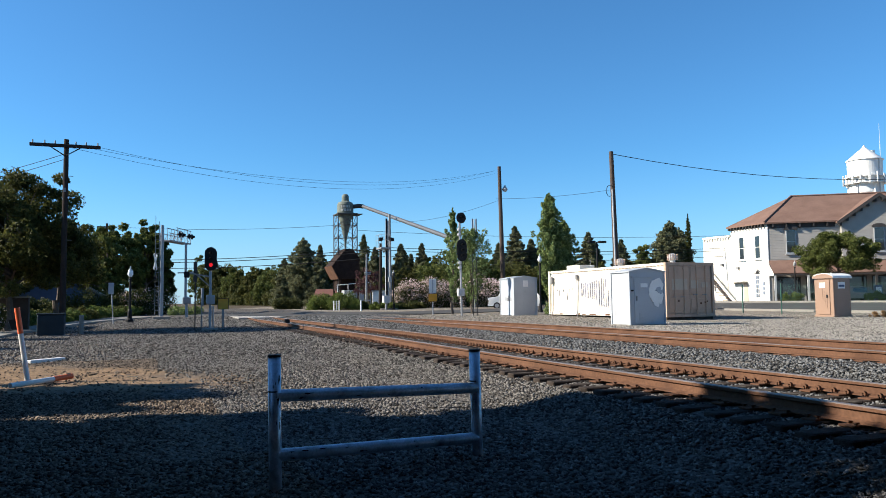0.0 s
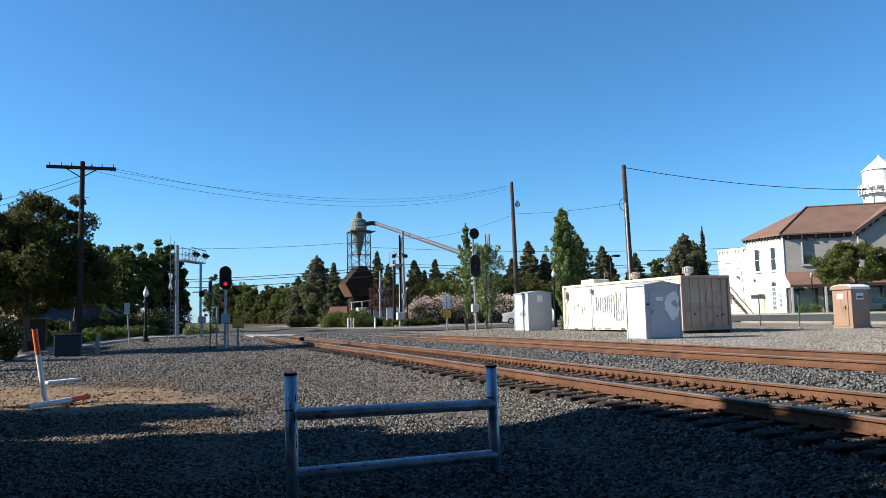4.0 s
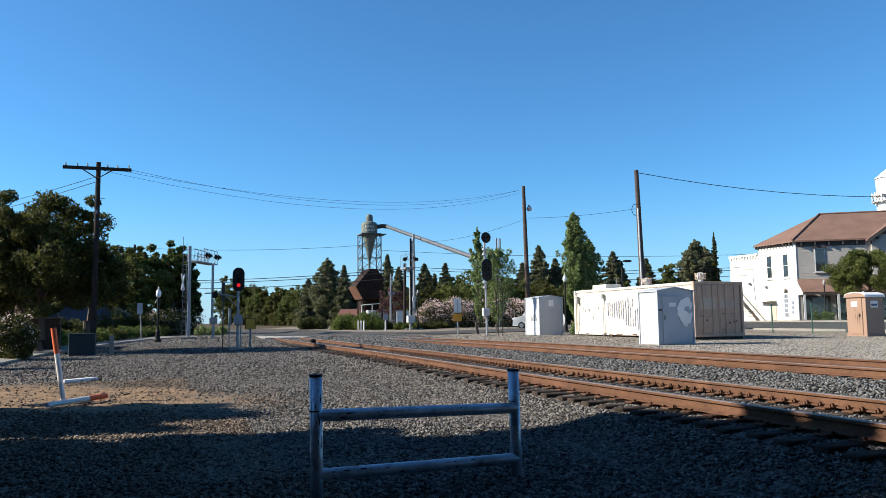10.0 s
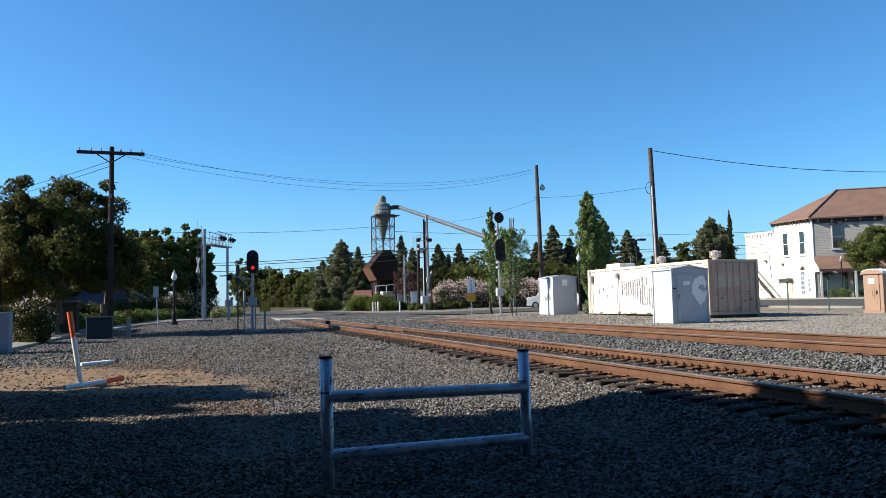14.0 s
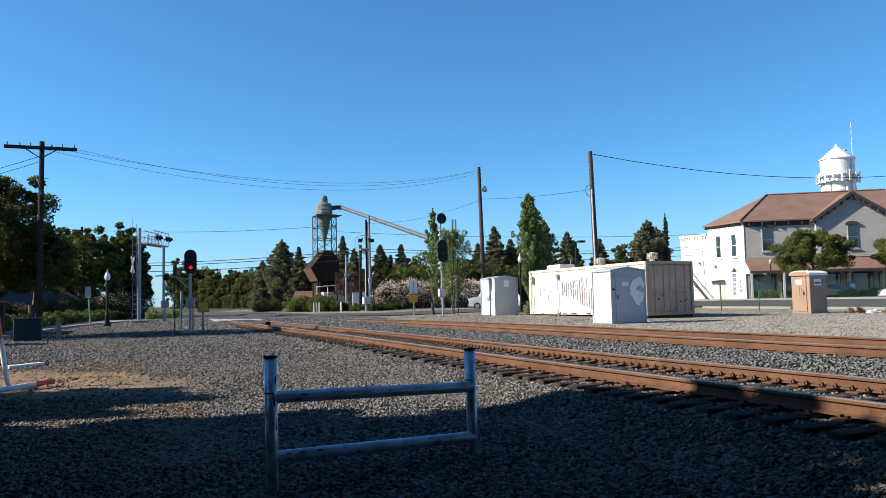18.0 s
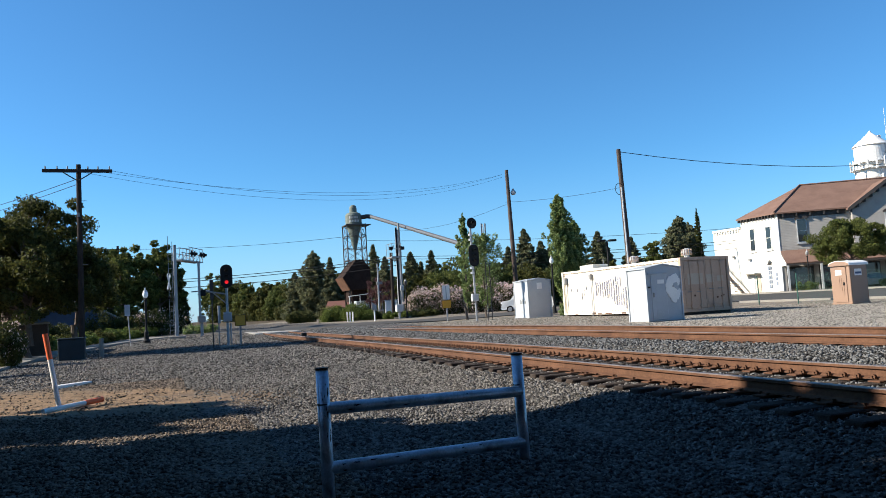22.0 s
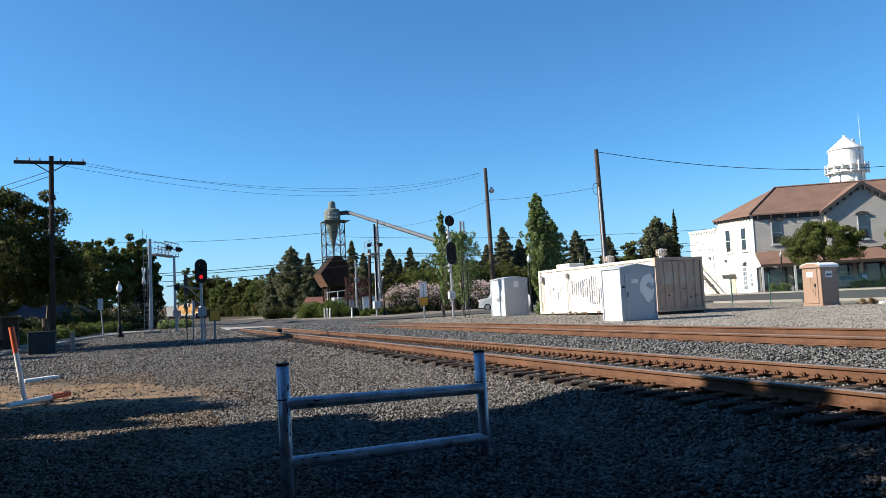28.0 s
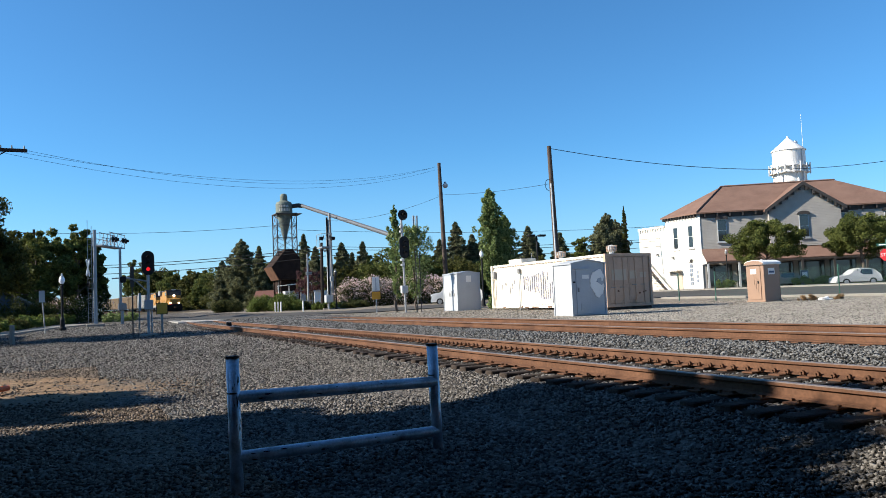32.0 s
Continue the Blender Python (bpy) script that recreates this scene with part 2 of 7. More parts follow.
STOPRED = material("red_sign_sheeting", (0.5, 0.02, 0.025), 0.5)
TOWNGREY = material("grey_blue_render", (0.27, 0.29, 0.31), 0.85, 0, 0.06, 0.5, 20, 0.05)
HEADLIGHT = glow("headlight_glow", (1.0, 0.85, 0.6), 3.0)
LOCO_YELLOW = material("faded_yellow_loco_paint", (0.32, 0.15, 0.018), 0.5, 0, 0.1, 0.7, 12, 0.05, (0.3, 0.17, 0.05), 0.2)
LOCO_GREY = material("loco_grey_paint", (0.2, 0.2, 0.2), 0.6)
BROWN_CAR = material("boxcar_ochre", (0.1, 0.06, 0.024), 0.7, 0, 0.15, 0.6, 12, 0.1, (0.15, 0.08, 0.04), 0.3)


# ---------------------------------------------------------------- building helpers
def thing(name, label, category, x, y, z, rz=0.0, group=""):
    ob = new(name)
    ob.matrix_basis = pose(x, y, z, 0, 0, rz)
    return tagged(ob, label, category, group)


def part(name, bm, mat, parent, label="", m=None, smooth=False):
    me = bpy.data.meshes.new(name)
    bm.to_mesh(me)
    bm.free()
    if smooth:
        me.polygons.foreach_set("use_smooth", [True] * len(me.polygons))
    for one in (mat if isinstance(mat, (list, tuple)) else [mat]):
        me.materials.append(one)
    ob = new(name, me)
    ob.parent = parent
    if m is not None:
        ob.matrix_basis = m
    return tagged(ob, label)


def raw(name, verts, faces, mat, parent=None, label="", smooth=False):
    """A mesh straight from arrays: verts n x 3, faces n x k."""
    me = bpy.data.meshes.new(name)
    verts, faces = np.asarray(verts, np.float32), np.asarray(faces, np.int32)
    k = faces.shape[1]
    me.vertices.add(len(verts)), me.loops.add(faces.size), me.polygons.add(len(faces))
    me.vertices.foreach_set("co", verts.ravel())
    me.loops.foreach_set("vertex_index", faces.ravel())
    me.polygons.foreach_set("loop_start", np.arange(0, faces.size, k, dtype=np.int32))
    if smooth:
        me.polygons.foreach_set("use_smooth", np.ones(len(faces), bool))
    me.update(calc_edges=True)
    me.validate()
    me.materials.append(mat)
    ob = new(name, me)
    ob.parent = parent
    return tagged(ob, label)


def box(bm, x0, x1, y0, y1, z0, z1, bevel=0.0, m=None):
    r = bmesh.ops.create_cube(bm, size=1.0)
    for v in r["verts"]:
        v.co = Vector(((x0 + x1) / 2 + v.co.x * (x1 - x0), (y0 + y1) / 2 + v.co.y * (y1 - y0), (z0 + z1) / 2 + v.co.z * (z1 - z0)))
    vs = r["verts"]
    if bevel:
        es = list({e for v in vs for e in v.link_edges})
        o = bmesh.ops.bevel(bm, geom=es, offset=bevel, segments=1, affect="EDGES", profile=0.5)
        vs = list({v for f in o["faces"] for v in f.verts} | {v for v in vs if v.is_valid})
    if m is not None:
        bmesh.ops.transform(bm, matrix=m, verts=vs)
    return bm


def B(*a, **k):
    return box(bmesh.new(), *a, **k)


def rod(bm, p, q, r0, r1=None, n=10, caps=True):
    p, q = Vector(p), Vector(q)
    d = q - p
    o = bmesh.ops.create_cone(bm, cap_ends=caps, segments=n, radius1=r0, radius2=r0 if r1 is None else r1, depth=d.length)
    bmesh.ops.transform(bm, matrix=Matrix.Translation((p + q) / 2) @ d.to_track_quat("Z", "Y").to_matrix().to_4x4(), verts=o["verts"])
    return bm


def R(*a, **k):
    return rod(bmesh.new(), *a, **k)


def lathe(bm, profile, n=16, at=(0, 0, 0)):
    """A turned shape from (radius, height) pairs."""
    rings = []
    for r, z in profile:
        rings.append([bm.verts.new((at[0] + r * math.cos(6.28318 * i / n), at[1] + r * math.sin(6.28318 * i / n), at[2] + z)) for i in range(n)])
    for a, b in zip(rings, rings[1:]):
        for i in range(n):
            bm.faces.new((a[i], a[(i + 1) % n], b[(i + 1) % n], b[i]))
    bm.faces.new(rings[0][::-1]), bm.faces.new(rings[-1])
    return bm


def prism(bm, pts, z0, z1):
    """A flat outline (counter-clockwise) raised from z0 to z1."""
    lo, hi = [bm.verts.new((x, y, z0)) for x, y in pts], [bm.verts.new((x, y, z1)) for x, y in pts]
    n = len(pts)
    bm.faces.new(lo[::-1]), bm.faces.new(hi)
    for i in range(n):
        bm.faces.new((lo[i], lo[(i + 1) % n], hi[(i + 1) % n], hi[i]))
    return bm


def slab(bm, quad, thick, up=(0, 0, 1)):
    """A quadrilateral plate of some thickness below its corners."""
    a = [bm.verts.new(q) for q in quad]
    b = [bm.verts.new(Vector(q) - Vector(up) * thick) for q in quad]
    n = len(a)
    bm.faces.new(a), bm.faces.new(b[::-1])
    for i in range(n):
        bm.faces.new((a[i], b[i], b[(i + 1) % n], a[(i + 1) % n]))
    bmesh.ops.recalc_face_normals(bm, faces=bm.faces)
    return bm


def leaves(rng, centres, radii, per, size, flat=0.0):
    """Small pointed leaves scattered through clumps; centres n x 3, radii n x 3."""
    centres, radii = np.asarray(centres, float), np.asarray(radii, float)
    n = len(centres) * per
    c, r = np.repeat(centres, per, 0), np.repeat(radii, per, 0)
    d = rng.normal(size=(n, 3))
    d /= np.linalg.norm(d, axis=1)[:, None]
    p = c + d * r * rng.uniform(0.35, 1.05, (n, 1)) ** 0.6
    u = rng.normal(size=(n, 3))
    u[:, 2] *= 1 - flat
    u /= np.linalg.norm(u, axis=1)[:, None]
    w = np.cross(u, d + rng.normal(size=(n, 3)) * 0.8)
    w /= np.linalg.norm(w, axis=1)[:, None] + 1e-9
    s = size * rng.uniform(0.7, 1.5, (n, 1))
    v = np.stack([p - u * s - w * s * 0.25, p + w * s * 0.65, p + u * s - w * s * 0.25], 1).reshape(-1, 3)
    return v, np.arange(3 * n).reshape(-1, 3)


# ---------------------------------------------------------------- ground
def ease(a, b, v):
    k = np.clip((v - a) / (b - a), 0.0, 1.0)
    return k * k * (3 - 2 * k)


def track_x(y):
    """Centre line of the near track: straight past the yard, then a long swing to the right and back."""
    k = np.maximum(y - 168.0, 0.0)
    return 6.09 + 0.17 * ease(8, 22, y) + 11.1 * ease(42, 168, y) - 0.00055 * k * k


def track2_x(y):
    return 10.12 + 0.6 * ease(18, 50, y) + (track_x(y) - 6.09) * 0.75


def ground_z(x, y):
    """Height of the ground: a low yard, the ballast bed, a level lot beyond, streets a little higher."""
    z = -0.04 + 0.06 * ease(6, 9, y) + 0.20 * ease(9, 30, y)
    z = z + 0.05 * ease(1.2, 2.6, x) * (1 - ease(8, 11, y))
    u, far = x - (track_x(y) - 6.09), ease(25, 45, y)
    bed = ease(3.5, 4.75, u)
    z = z + (0.205 + 0.035 * ease(4.75, 5.1, u) - z) * bed * (1 - far) + 0.02 * bed * far
    k2 = x - (track2_x(y) - 10.12)
    z = z + 0.045 * ease(7.3, 8.6, u) * (1 + 1.7 * far) + 0.095 * ease(7.4, 8.6, k2) * (1 - ease(11.2, 12.2, k2)) * (1 - ease(38, 46, y))
    z = z + 0.1 * ease(38, 47, y) * (1 - ease(58, 72, y)) * ease(2.0, 5.0, u) * (1 - ease(13, 17, u))
    return z + 0.35 * ease(36, 60, x) + 0.22 * ease(44, 80, y) * (1 - ease(36, 60, x))


def ground_material():
    """Grey ballast, with a sandy worn patch in the yard and paler gravel and dust on the lot beyond the tracks."""
    m = material("gravel_ground", (0.09, 0.082, 0.075), 0.95, 0, 0.25, 1.2, 26, 0.7, spec=0.05)
    nt = m.node_tree
    b = nt.nodes["Principled BSDF"]
    old = b.inputs["Base Color"].links[0].from_socket
    geo = nt.nodes.new("ShaderNodeNewGeometry")
    sep = nt.nodes.new("ShaderNodeSeparateXYZ")
    nt.links.new(geo.outputs["Position"], sep.inputs[0])
    nz = nt.nodes.new("ShaderNodeTexNoise")
    nz.inputs["Scale"].default_value, nz.inputs["Detail"].default_value = 0.55, 6.0
    nt.links.new(geo.outputs["Position"], nz.inputs["Vector"])
    vor = nt.nodes.new("ShaderNodeTexVoronoi")
    vor.inputs["Scale"].default_value = 17.0
    nt.links.new(geo.outputs["Position"], vor.inputs["Vector"])

    def calc(op, a, c, clamp=False):
        n = nt.nodes.new("ShaderNodeMath")
        n.operation, n.use_clamp = op, clamp
        for i, v in enumerate((a, c)):
            if isinstance(v, (int, float)):
                n.inputs[i].default_value = v
            else:
                nt.links.new(v, n.inputs[i])
        return n.outputs[0]

    def blend(f, a, c):
        n = nt.nodes.new("ShaderNodeMix")
        n.data_type = "RGBA"
        nt.links.new(f, n.inputs["Factor"])
        for key, v in (("A", a), ("B", c)):
            if isinstance(v, tuple):
                n.inputs[key].default_value = (*v, 1)
            else:
                nt.links.new(v, n.inputs[key])
        return n.outputs["Result"]

    wob = calc("MULTIPLY", calc("SUBTRACT", nz.outputs["Fac"], 0.5), 5.0)
    # single stones read from the cells
    sepc = nt.nodes.new("ShaderNodeSeparateColor")
    nt.links.new(vor.outputs["Color"], sepc.inputs[0])
    tone = calc("MULTIPLY_ADD", sepc.outputs[0], 1.0)
    sc = nt.nodes.new("ShaderNodeVectorMath")
    sc.operation = "SCALE"
    nt.links.new(old, sc.inputs[0]), nt.links.new(calc("ADD", calc("MULTIPLY", tone, 0.9), 0.1), sc.inputs["Scale"])
    stones = sc.outputs[0]
    # sandy patch: an ellipse in the yard
    ex = calc("POWER", calc("DIVIDE", calc("SUBTRACT", sep.outputs[0], -2.6), 4.3), 2.0)
    ey = calc("POWER", calc("DIVIDE", calc("SUBTRACT", calc("ADD", sep.outputs[1], calc("MULTIPLY", sep.outputs[0], 0.55)), 13.9), 2.5), 2.0)
    sand = calc("SUBTRACT", 1.35, calc("ADD", calc("ADD", ex, ey), calc("MULTIPLY", wob, 0.45)), True)
    far = calc("MULTIPLY", calc("SUBTRACT", calc("ADD", sep.outputs[0], calc("MULTIPLY", wob, 0.15)), 12.6), 1.2, True)
    dust = calc("MULTIPLY", calc("ADD", calc("SUBTRACT", sep.outputs[1], 24.0), wob), 0.2, True)
    lot = blend(dust, (0.21, 0.19, 0.165), (0.15, 0.128, 0.103))
    lots = nt.nodes.new("ShaderNodeVectorMath")
    lots.operation = "SCALE"
    nt.links.new(lot, lots.inputs[0]), nt.links.new(calc("ADD", calc("MULTIPLY", tone, 0.9), 0.5), lots.inputs["Scale"])
    dusty = calc("MULTIPLY", calc("SUBTRACT", 3.0, calc("ADD", sep.outputs[0], wob)), 0.1, True)
    c1 = blend(far, blend(dusty, stones, (0.19, 0.145, 0.105)), lots.outputs[0])
    nf = nt.nodes.new("ShaderNodeTexNoise")
    nf.inputs["Scale"].default_value, nf.inputs["Detail"].default_value, nf.inputs["Roughness"].default_value = 3.5, 9.0, 0.75
    nt.links.new(geo.outputs["Position"], nf.inputs["Vector"])
    clods = calc("MULTIPLY", calc("SUBTRACT", nf.outputs["Fac"], 0.42), 4.5, True)
    c2 = blend(sand, c1, blend(clods, (0.15, 0.105, 0.07), (0.27, 0.18, 0.11)))
    grass = calc("MULTIPLY", calc("SUBTRACT", sep.outputs[1], 110.0), 0.04, True)
    c3 = blend(grass, c2, (0.075, 0.06, 0.042))
    nt.links.new(c3, b.inputs["Base Color"])
    bp = nt.nodes.new("ShaderNodeBump")
    bp.inputs["Strength"].default_value, bp.inputs["Distance"].default_value = 0.8, 0.03
    nt.links.new(calc("SUBTRACT", 1.0, vor.outputs["Distance"]), bp.inputs["Height"])
    nt.links.new(bp.outputs[0], b.inputs["Normal"])
    return m


def axis_steps(parts_):
    out = []
    for a, b, n in parts_:
        out += list(np.linspace(a, b, n, endpoint=False))
    return np.array(out + [parts_[-1][1]])


GROUND = ground_material()
gx = axis_steps([(-1500, -100, 8), (-100, -12, 14), (-12, 16, 112), (16, 70, 60), (70, 200, 10), (200, 1500, 8)])
gy = axis_steps([(-1500, -60, 8), (-60, 0, 15), (0, 40, 120), (40, 80, 50), (80, 400, 40), (400, 3000, 8)])
XX, YY = np.meshgrid(gx, gy)
ZZ = ground_z(XX, YY) + 0.015 * np.array([[noise.noise(Vector((x * 0.9, y * 0.9, 3))) for x in gx] for y in gy])
NX = len(gx)
idx = np.arange(len(gy) * NX).reshape(len(gy), NX)
quads = np.stack([idx[:-1, :-1], idx[:-1, 1:], idx[1:, 1:], idx[1:, :-1]], -1).reshape(-1, 4)
ground = raw("ground", np.stack([XX, YY, ZZ], -1).reshape(-1, 3), quads, GROUND, smooth=True)
tagged(ground, "grey crushed-rock yard with a sandy worn patch", "ground", kind="structure")


def strip(name, pts_left, pts_right, mat, lift, thick, label, category):
    """A paved ribbon between two edges, laid on the ground."""
    bm = bmesh.new()
    n = len(pts_left)
    rows = []
    for (ax, ay), (bx, by) in zip(pts_left, pts_right):
        rows.append([(ax, ay, ground_z(ax, ay) + lift), (bx, by, ground_z(bx, by) + lift)])
    top = [[bm.verts.new(p) for p in r] for r in rows]
    low = [[bm.verts.new((p[0], p[1], p[2] - thick)) for p in r] for r in rows]
    for i in range(n - 1):
        bm.faces.new((top[i][0], top[i][1], top[i + 1][1], top[i + 1][0]))
        bm.faces.new((low[i][0], low[i + 1][0], low[i + 1][1], low[i][1]))
        bm.faces.new((top[i][0], top[i + 1][0], low[i + 1][0], low[i][0]))
        bm.faces.new((top[i + 1][1], top[i][1], low[i][1], low[i + 1][1]))
    bmesh.ops.recalc_face_normals(bm, faces=bm.faces)
    ob = part(name, bm, mat, None)
    return tagged(ob, label, category, kind="structure")


strip("road", [(-70, 80), (-30, 74), (-6, 68), (0.5, 63.5), (5.0, 55), (8, 48), (14, 47.5), (18, 49), (24, 52), (42, 58)], [(-70, 92), (-30, 84), (-6, 76), (2, 69), (7, 60.5), (10, 56), (14, 55.5), (18, 57), (26, 61.5), (42, 67)], ASPHALT, 0.05, 0.3, "worn grey asphalt road over the crossing", "road")
YS = list(np.linspace(-60, 110, 60))
strip("street", [(41.0, y) for y in YS], [(56.0, y) for y in YS], ASPHALT, 0.05, 0.3, "grey asphalt street before the shops", "road")
strip("pavement", [(56.2, y) for y in YS], [(60.5, y) for y in YS], CONCRETE, 0.16, 0.4, "pale concrete pavement with a kerb", "pavement")
strip("kerb", [(38.2, y) for y in YS if y < 46], [(38.6, y) for y in YS if y < 46], CONCRETE, 0.14, 0.4, "pale concrete kerb", "kerb")
strip("sidewalk", [(-5.9, 16), (-4.7, 24.4), (-4.4, 33.1), (-3.0, 47.3), (-1.35, 54.6), (0.5, 58)], [(-7.2, 18), (-5.6, 29), (-5.3, 40.2), (-3.9, 52), (-2.6, 58.5), (-0.8, 61.5)], CONCRETE, 0.1, 0.4, "pale concrete sidewalk beside the hedge", "pavement")


def loose_stones(name, label, seed, mat, zones):
    """Crushed rock: angular eight-sided lumps lying in some zones (x0, x1, y0, y1, number a square metre, size)."""
    rng = np.random.default_rng(seed)
    out = []
    for x0, x1, y0, y1, per, size in zones:
        n = int((x1 - x0) * (y1 - y0) * per)
        p = np.stack([rng.uniform(x0, x1, n), rng.uniform(y0, y1, n), rng.uniform(0.6, 1.5, n) * size], 1)
        sand = ((p[:, 0] + 2.6) / 4.3) ** 2 + ((p[:, 1] + 0.55 * p[:, 0] - 13.9) / 2.5) ** 2
        keep = (sand + rng.normal(0, 0.2, n) > 1.0) | (rng.random(n) < 0.07)
        for cx in (track_x(p[:, 1]), track2_x(p[:, 1])):
            for off in (-0.7535, 0.7535):
                keep &= np.abs(p[:, 0] - cx - off) > 0.085
        out.append(p[keep])
    p = np.concatenate(out)
    n = len(p)
    d = np.array([(1, 0, 0), (0, 1, 0), (-1, 0, 0), (0, -1, 0), (0, 0, 1), (0, 0, -1)], float)
    v = d[None] * rng.uniform(0.65, 1.35, (n, 6, 1)) + rng.normal(0, 0.22, (n, 6, 3))
    q = rng.normal(size=(n, 4))
    q /= np.linalg.norm(q, axis=1)[:, None]
    w, a, b, c = q.T
    m = np.stack([1 - 2 * (b * b + c * c), 2 * (a * b - c * w), 2 * (a * c + b * w), 2 * (a * b + c * w), 1 - 2 * (a * a + c * c), 2 * (b * c - a * w), 2 * (a * c - b * w), 2 * (b * c + a * w), 1 - 2 * (a * a + b * b)], 1).reshape(n, 3, 3)
    v = np.einsum("nij,nkj->nki", m, v) * p[:, 2][:, None, None] * np.array([1, 1, 0.7])
    # between the sleepers of the near track the stones lie lower
    z = ground_z(p[:, 0], p[:, 1])
    v += np.stack([p[:, 0], p[:, 1], z + p[:, 2] * 0.15], 1)[:, None]
    f = np.array([(0, 1, 4), (1, 2, 4), (2, 3, 4), (3, 0, 4), (1, 0, 5), (2, 1, 5), (3, 2, 5), (0, 3, 5)])
    faces = (f[None] + 6 * np.arange(n)[:, None, None]).reshape(-1, 3)
    tagged(raw(name, v.reshape(-1, 3), faces, mat), label, "gravel", kind="stuff")


# ---------------------------------------------------------------- tracks
RAIL_TOP = 0.424
RAIL_H = 0.14
PROFILE = [(-0.064, 0), (0.064, 0), (0.064, 0.012), (0.012, 0.03), (0.009, 0.096), (0.036, 0.106), (0.036, 0.132), (0.028, 0.14), (-0.028, 0.14), (-0.036, 0.132), (-0.036, 0.106), (-0.009, 0.096), (-0.012, 0.03), (-0.064, 0.012)]


def rail(name, cx, off, ys, top_at, cant, parent):
    """A steel rail along the track: rusted foot and web, worn bright head."""
    bm = bmesh.new()
    rings = []
    for y in ys:
        x, top = cx(y) + off, top_at(y) + cant
        rings.append([bm.verts.new((x + px, y, top - RAIL_H + pz)) for px, pz in PROFILE])
    k = len(PROFILE)
    for a, b in zip(rings, rings[1:]):
        for i in range(k):
            f = bm.faces.new((a[i], a[(i + 1) % k], b[(i + 1) % k], b[i]))
            f.material_index = 1 if i in (7, 8) else 0
    bm.faces.new(rings[0]), bm.faces.new(rings[-1][::-1])
    bmesh.ops.recalc_face_normals(bm, faces=bm.faces)
    return part(name, bm, [RUST, HEADSTEEL], parent)


def level(y):
    return RAIL_TOP


def level2(y):
    return 0.545 - 0.1 * float(ease(20, 44, y))


def railway(label, cx, top_at, group, near, cant=0.0):
    base = thing("railway_track", label, "railway track", 0, 0, 0, group=group)
    ys = list(np.linspace(-14, 60, 38)) + list(np.linspace(66, 420, 60))
    for off in (-0.7535, 0.7535):
        rail("rail", cx, off, ys, top_at, cant if off > 0 else 0.0, base)
    rng = random.Random(5 if near else 6)
    ties = []
    for k in range(8):
        ties.append(B(-1.3 - rng.uniform(0, 0.06), 1.3 + rng.uniform(0, 0.06), -0.09, 0.09, -0.16, 0.0, bevel=0.012))
    plates = B(-0.18, 0.18, -0.075, 0.075, 0.0, 0.018, bevel=0.004)
    tie_me, plate_me = [], None
    for bm in ties:
        me = bpy.data.meshes.new("sleeper")
        bm.to_mesh(me), bm.free(), me.materials.append(TIMBER)
        tie_me.append(me)
    plate_me = bpy.data.meshes.new("tie_plate")
    plates.to_mesh(plate_me), plates.free(), plate_me.materials.append(RUST)
    # rail anchor: a bent spring clip beside the sleeper
    bm = bmesh.new()
    prev = None
    for i in range(11):
        a = math.pi * (1.3 - 1.75 * i / 10)
        c, s = math.cos(a), math.sin(a)
        ring = [bm.verts.new((dx, r * c, 0.035 + r * 0.9 * s)) for dx, r in ((-0.015, 0.011), (0.015, 0.011), (0.015, 0.032), (-0.015, 0.032))]
        if prev:
            for k in range(4):
                bm.faces.new((prev[k], prev[(k + 1) % 4], ring[(k + 1) % 4], ring[k]))
        prev = ring
    clip_me = bpy.data.meshes.new("rail_clip")
    bm.to_mesh(clip_me), bm.free(), clip_me.materials.append(RUST)
    bm = B(-0.01, 0.01, -0.01, 0.01, -0.02, 0.012)
    box(bm, -0.02, 0.02, -0.016, 0.016, 0.012, 0.024)
    spike_me = bpy.data.meshes.new("spike")
    bm.to_mesh(spike_me), bm.free(), spike_me.materials.append(RUST)
    y, count = -8.0, 0
    while y < 44.0:
        x, z = cx(y), top_at(y) - RAIL_H - 0.018
        ob = new("sleeper", tie_me[rng.randrange(8)])
        ob.parent = base
        ob.matrix_basis = pose(x + rng.uniform(-0.05, 0.05), y, z + rng.uniform(-0.004, 0), 0, rng.uniform(-0.4, 0.4), rng.uniform(-1.5, 1.5))
        if near and 2 < y < 26:
            for e in (-0.055, 0.05):
                if rng.random() < 0.85:
                    k = new("spike", spike_me)
                    k.parent = base
                    k.matrix_basis = pose(x - 0.7535 - rng.uniform(0.08, 0.15), y + e, z + 0.016 + rng.uniform(0, 0.012), rng.uniform(-8, 8), rng.uniform(-8, 8))
        if y < 26 and near or y < 16:
            for s in (-1, 1):
                pl = new("tie_plate", plate_me)
                pl.parent = base
                pl.matrix_basis = pose(x + s * 0.7535, y, z)
        if near and 2 < y < 26:
            for s in (-1, 1):
                for e in (-0.093, 0.093):
                    for side in (-1, 1):
                        if rng.random() < (0.96 if (s, side) == (1, -1) else 0.05):
                            c = new("rail_clip", clip_me)
                            c.parent = base
                            c.matrix_basis = pose(x + s * 0.7535 + side * 0.085, y + e + rng.uniform(-0.02, 0.02), z + 0.012, 0, 0, 0 if side < 0 else 180)
        y += 0.37
    return base


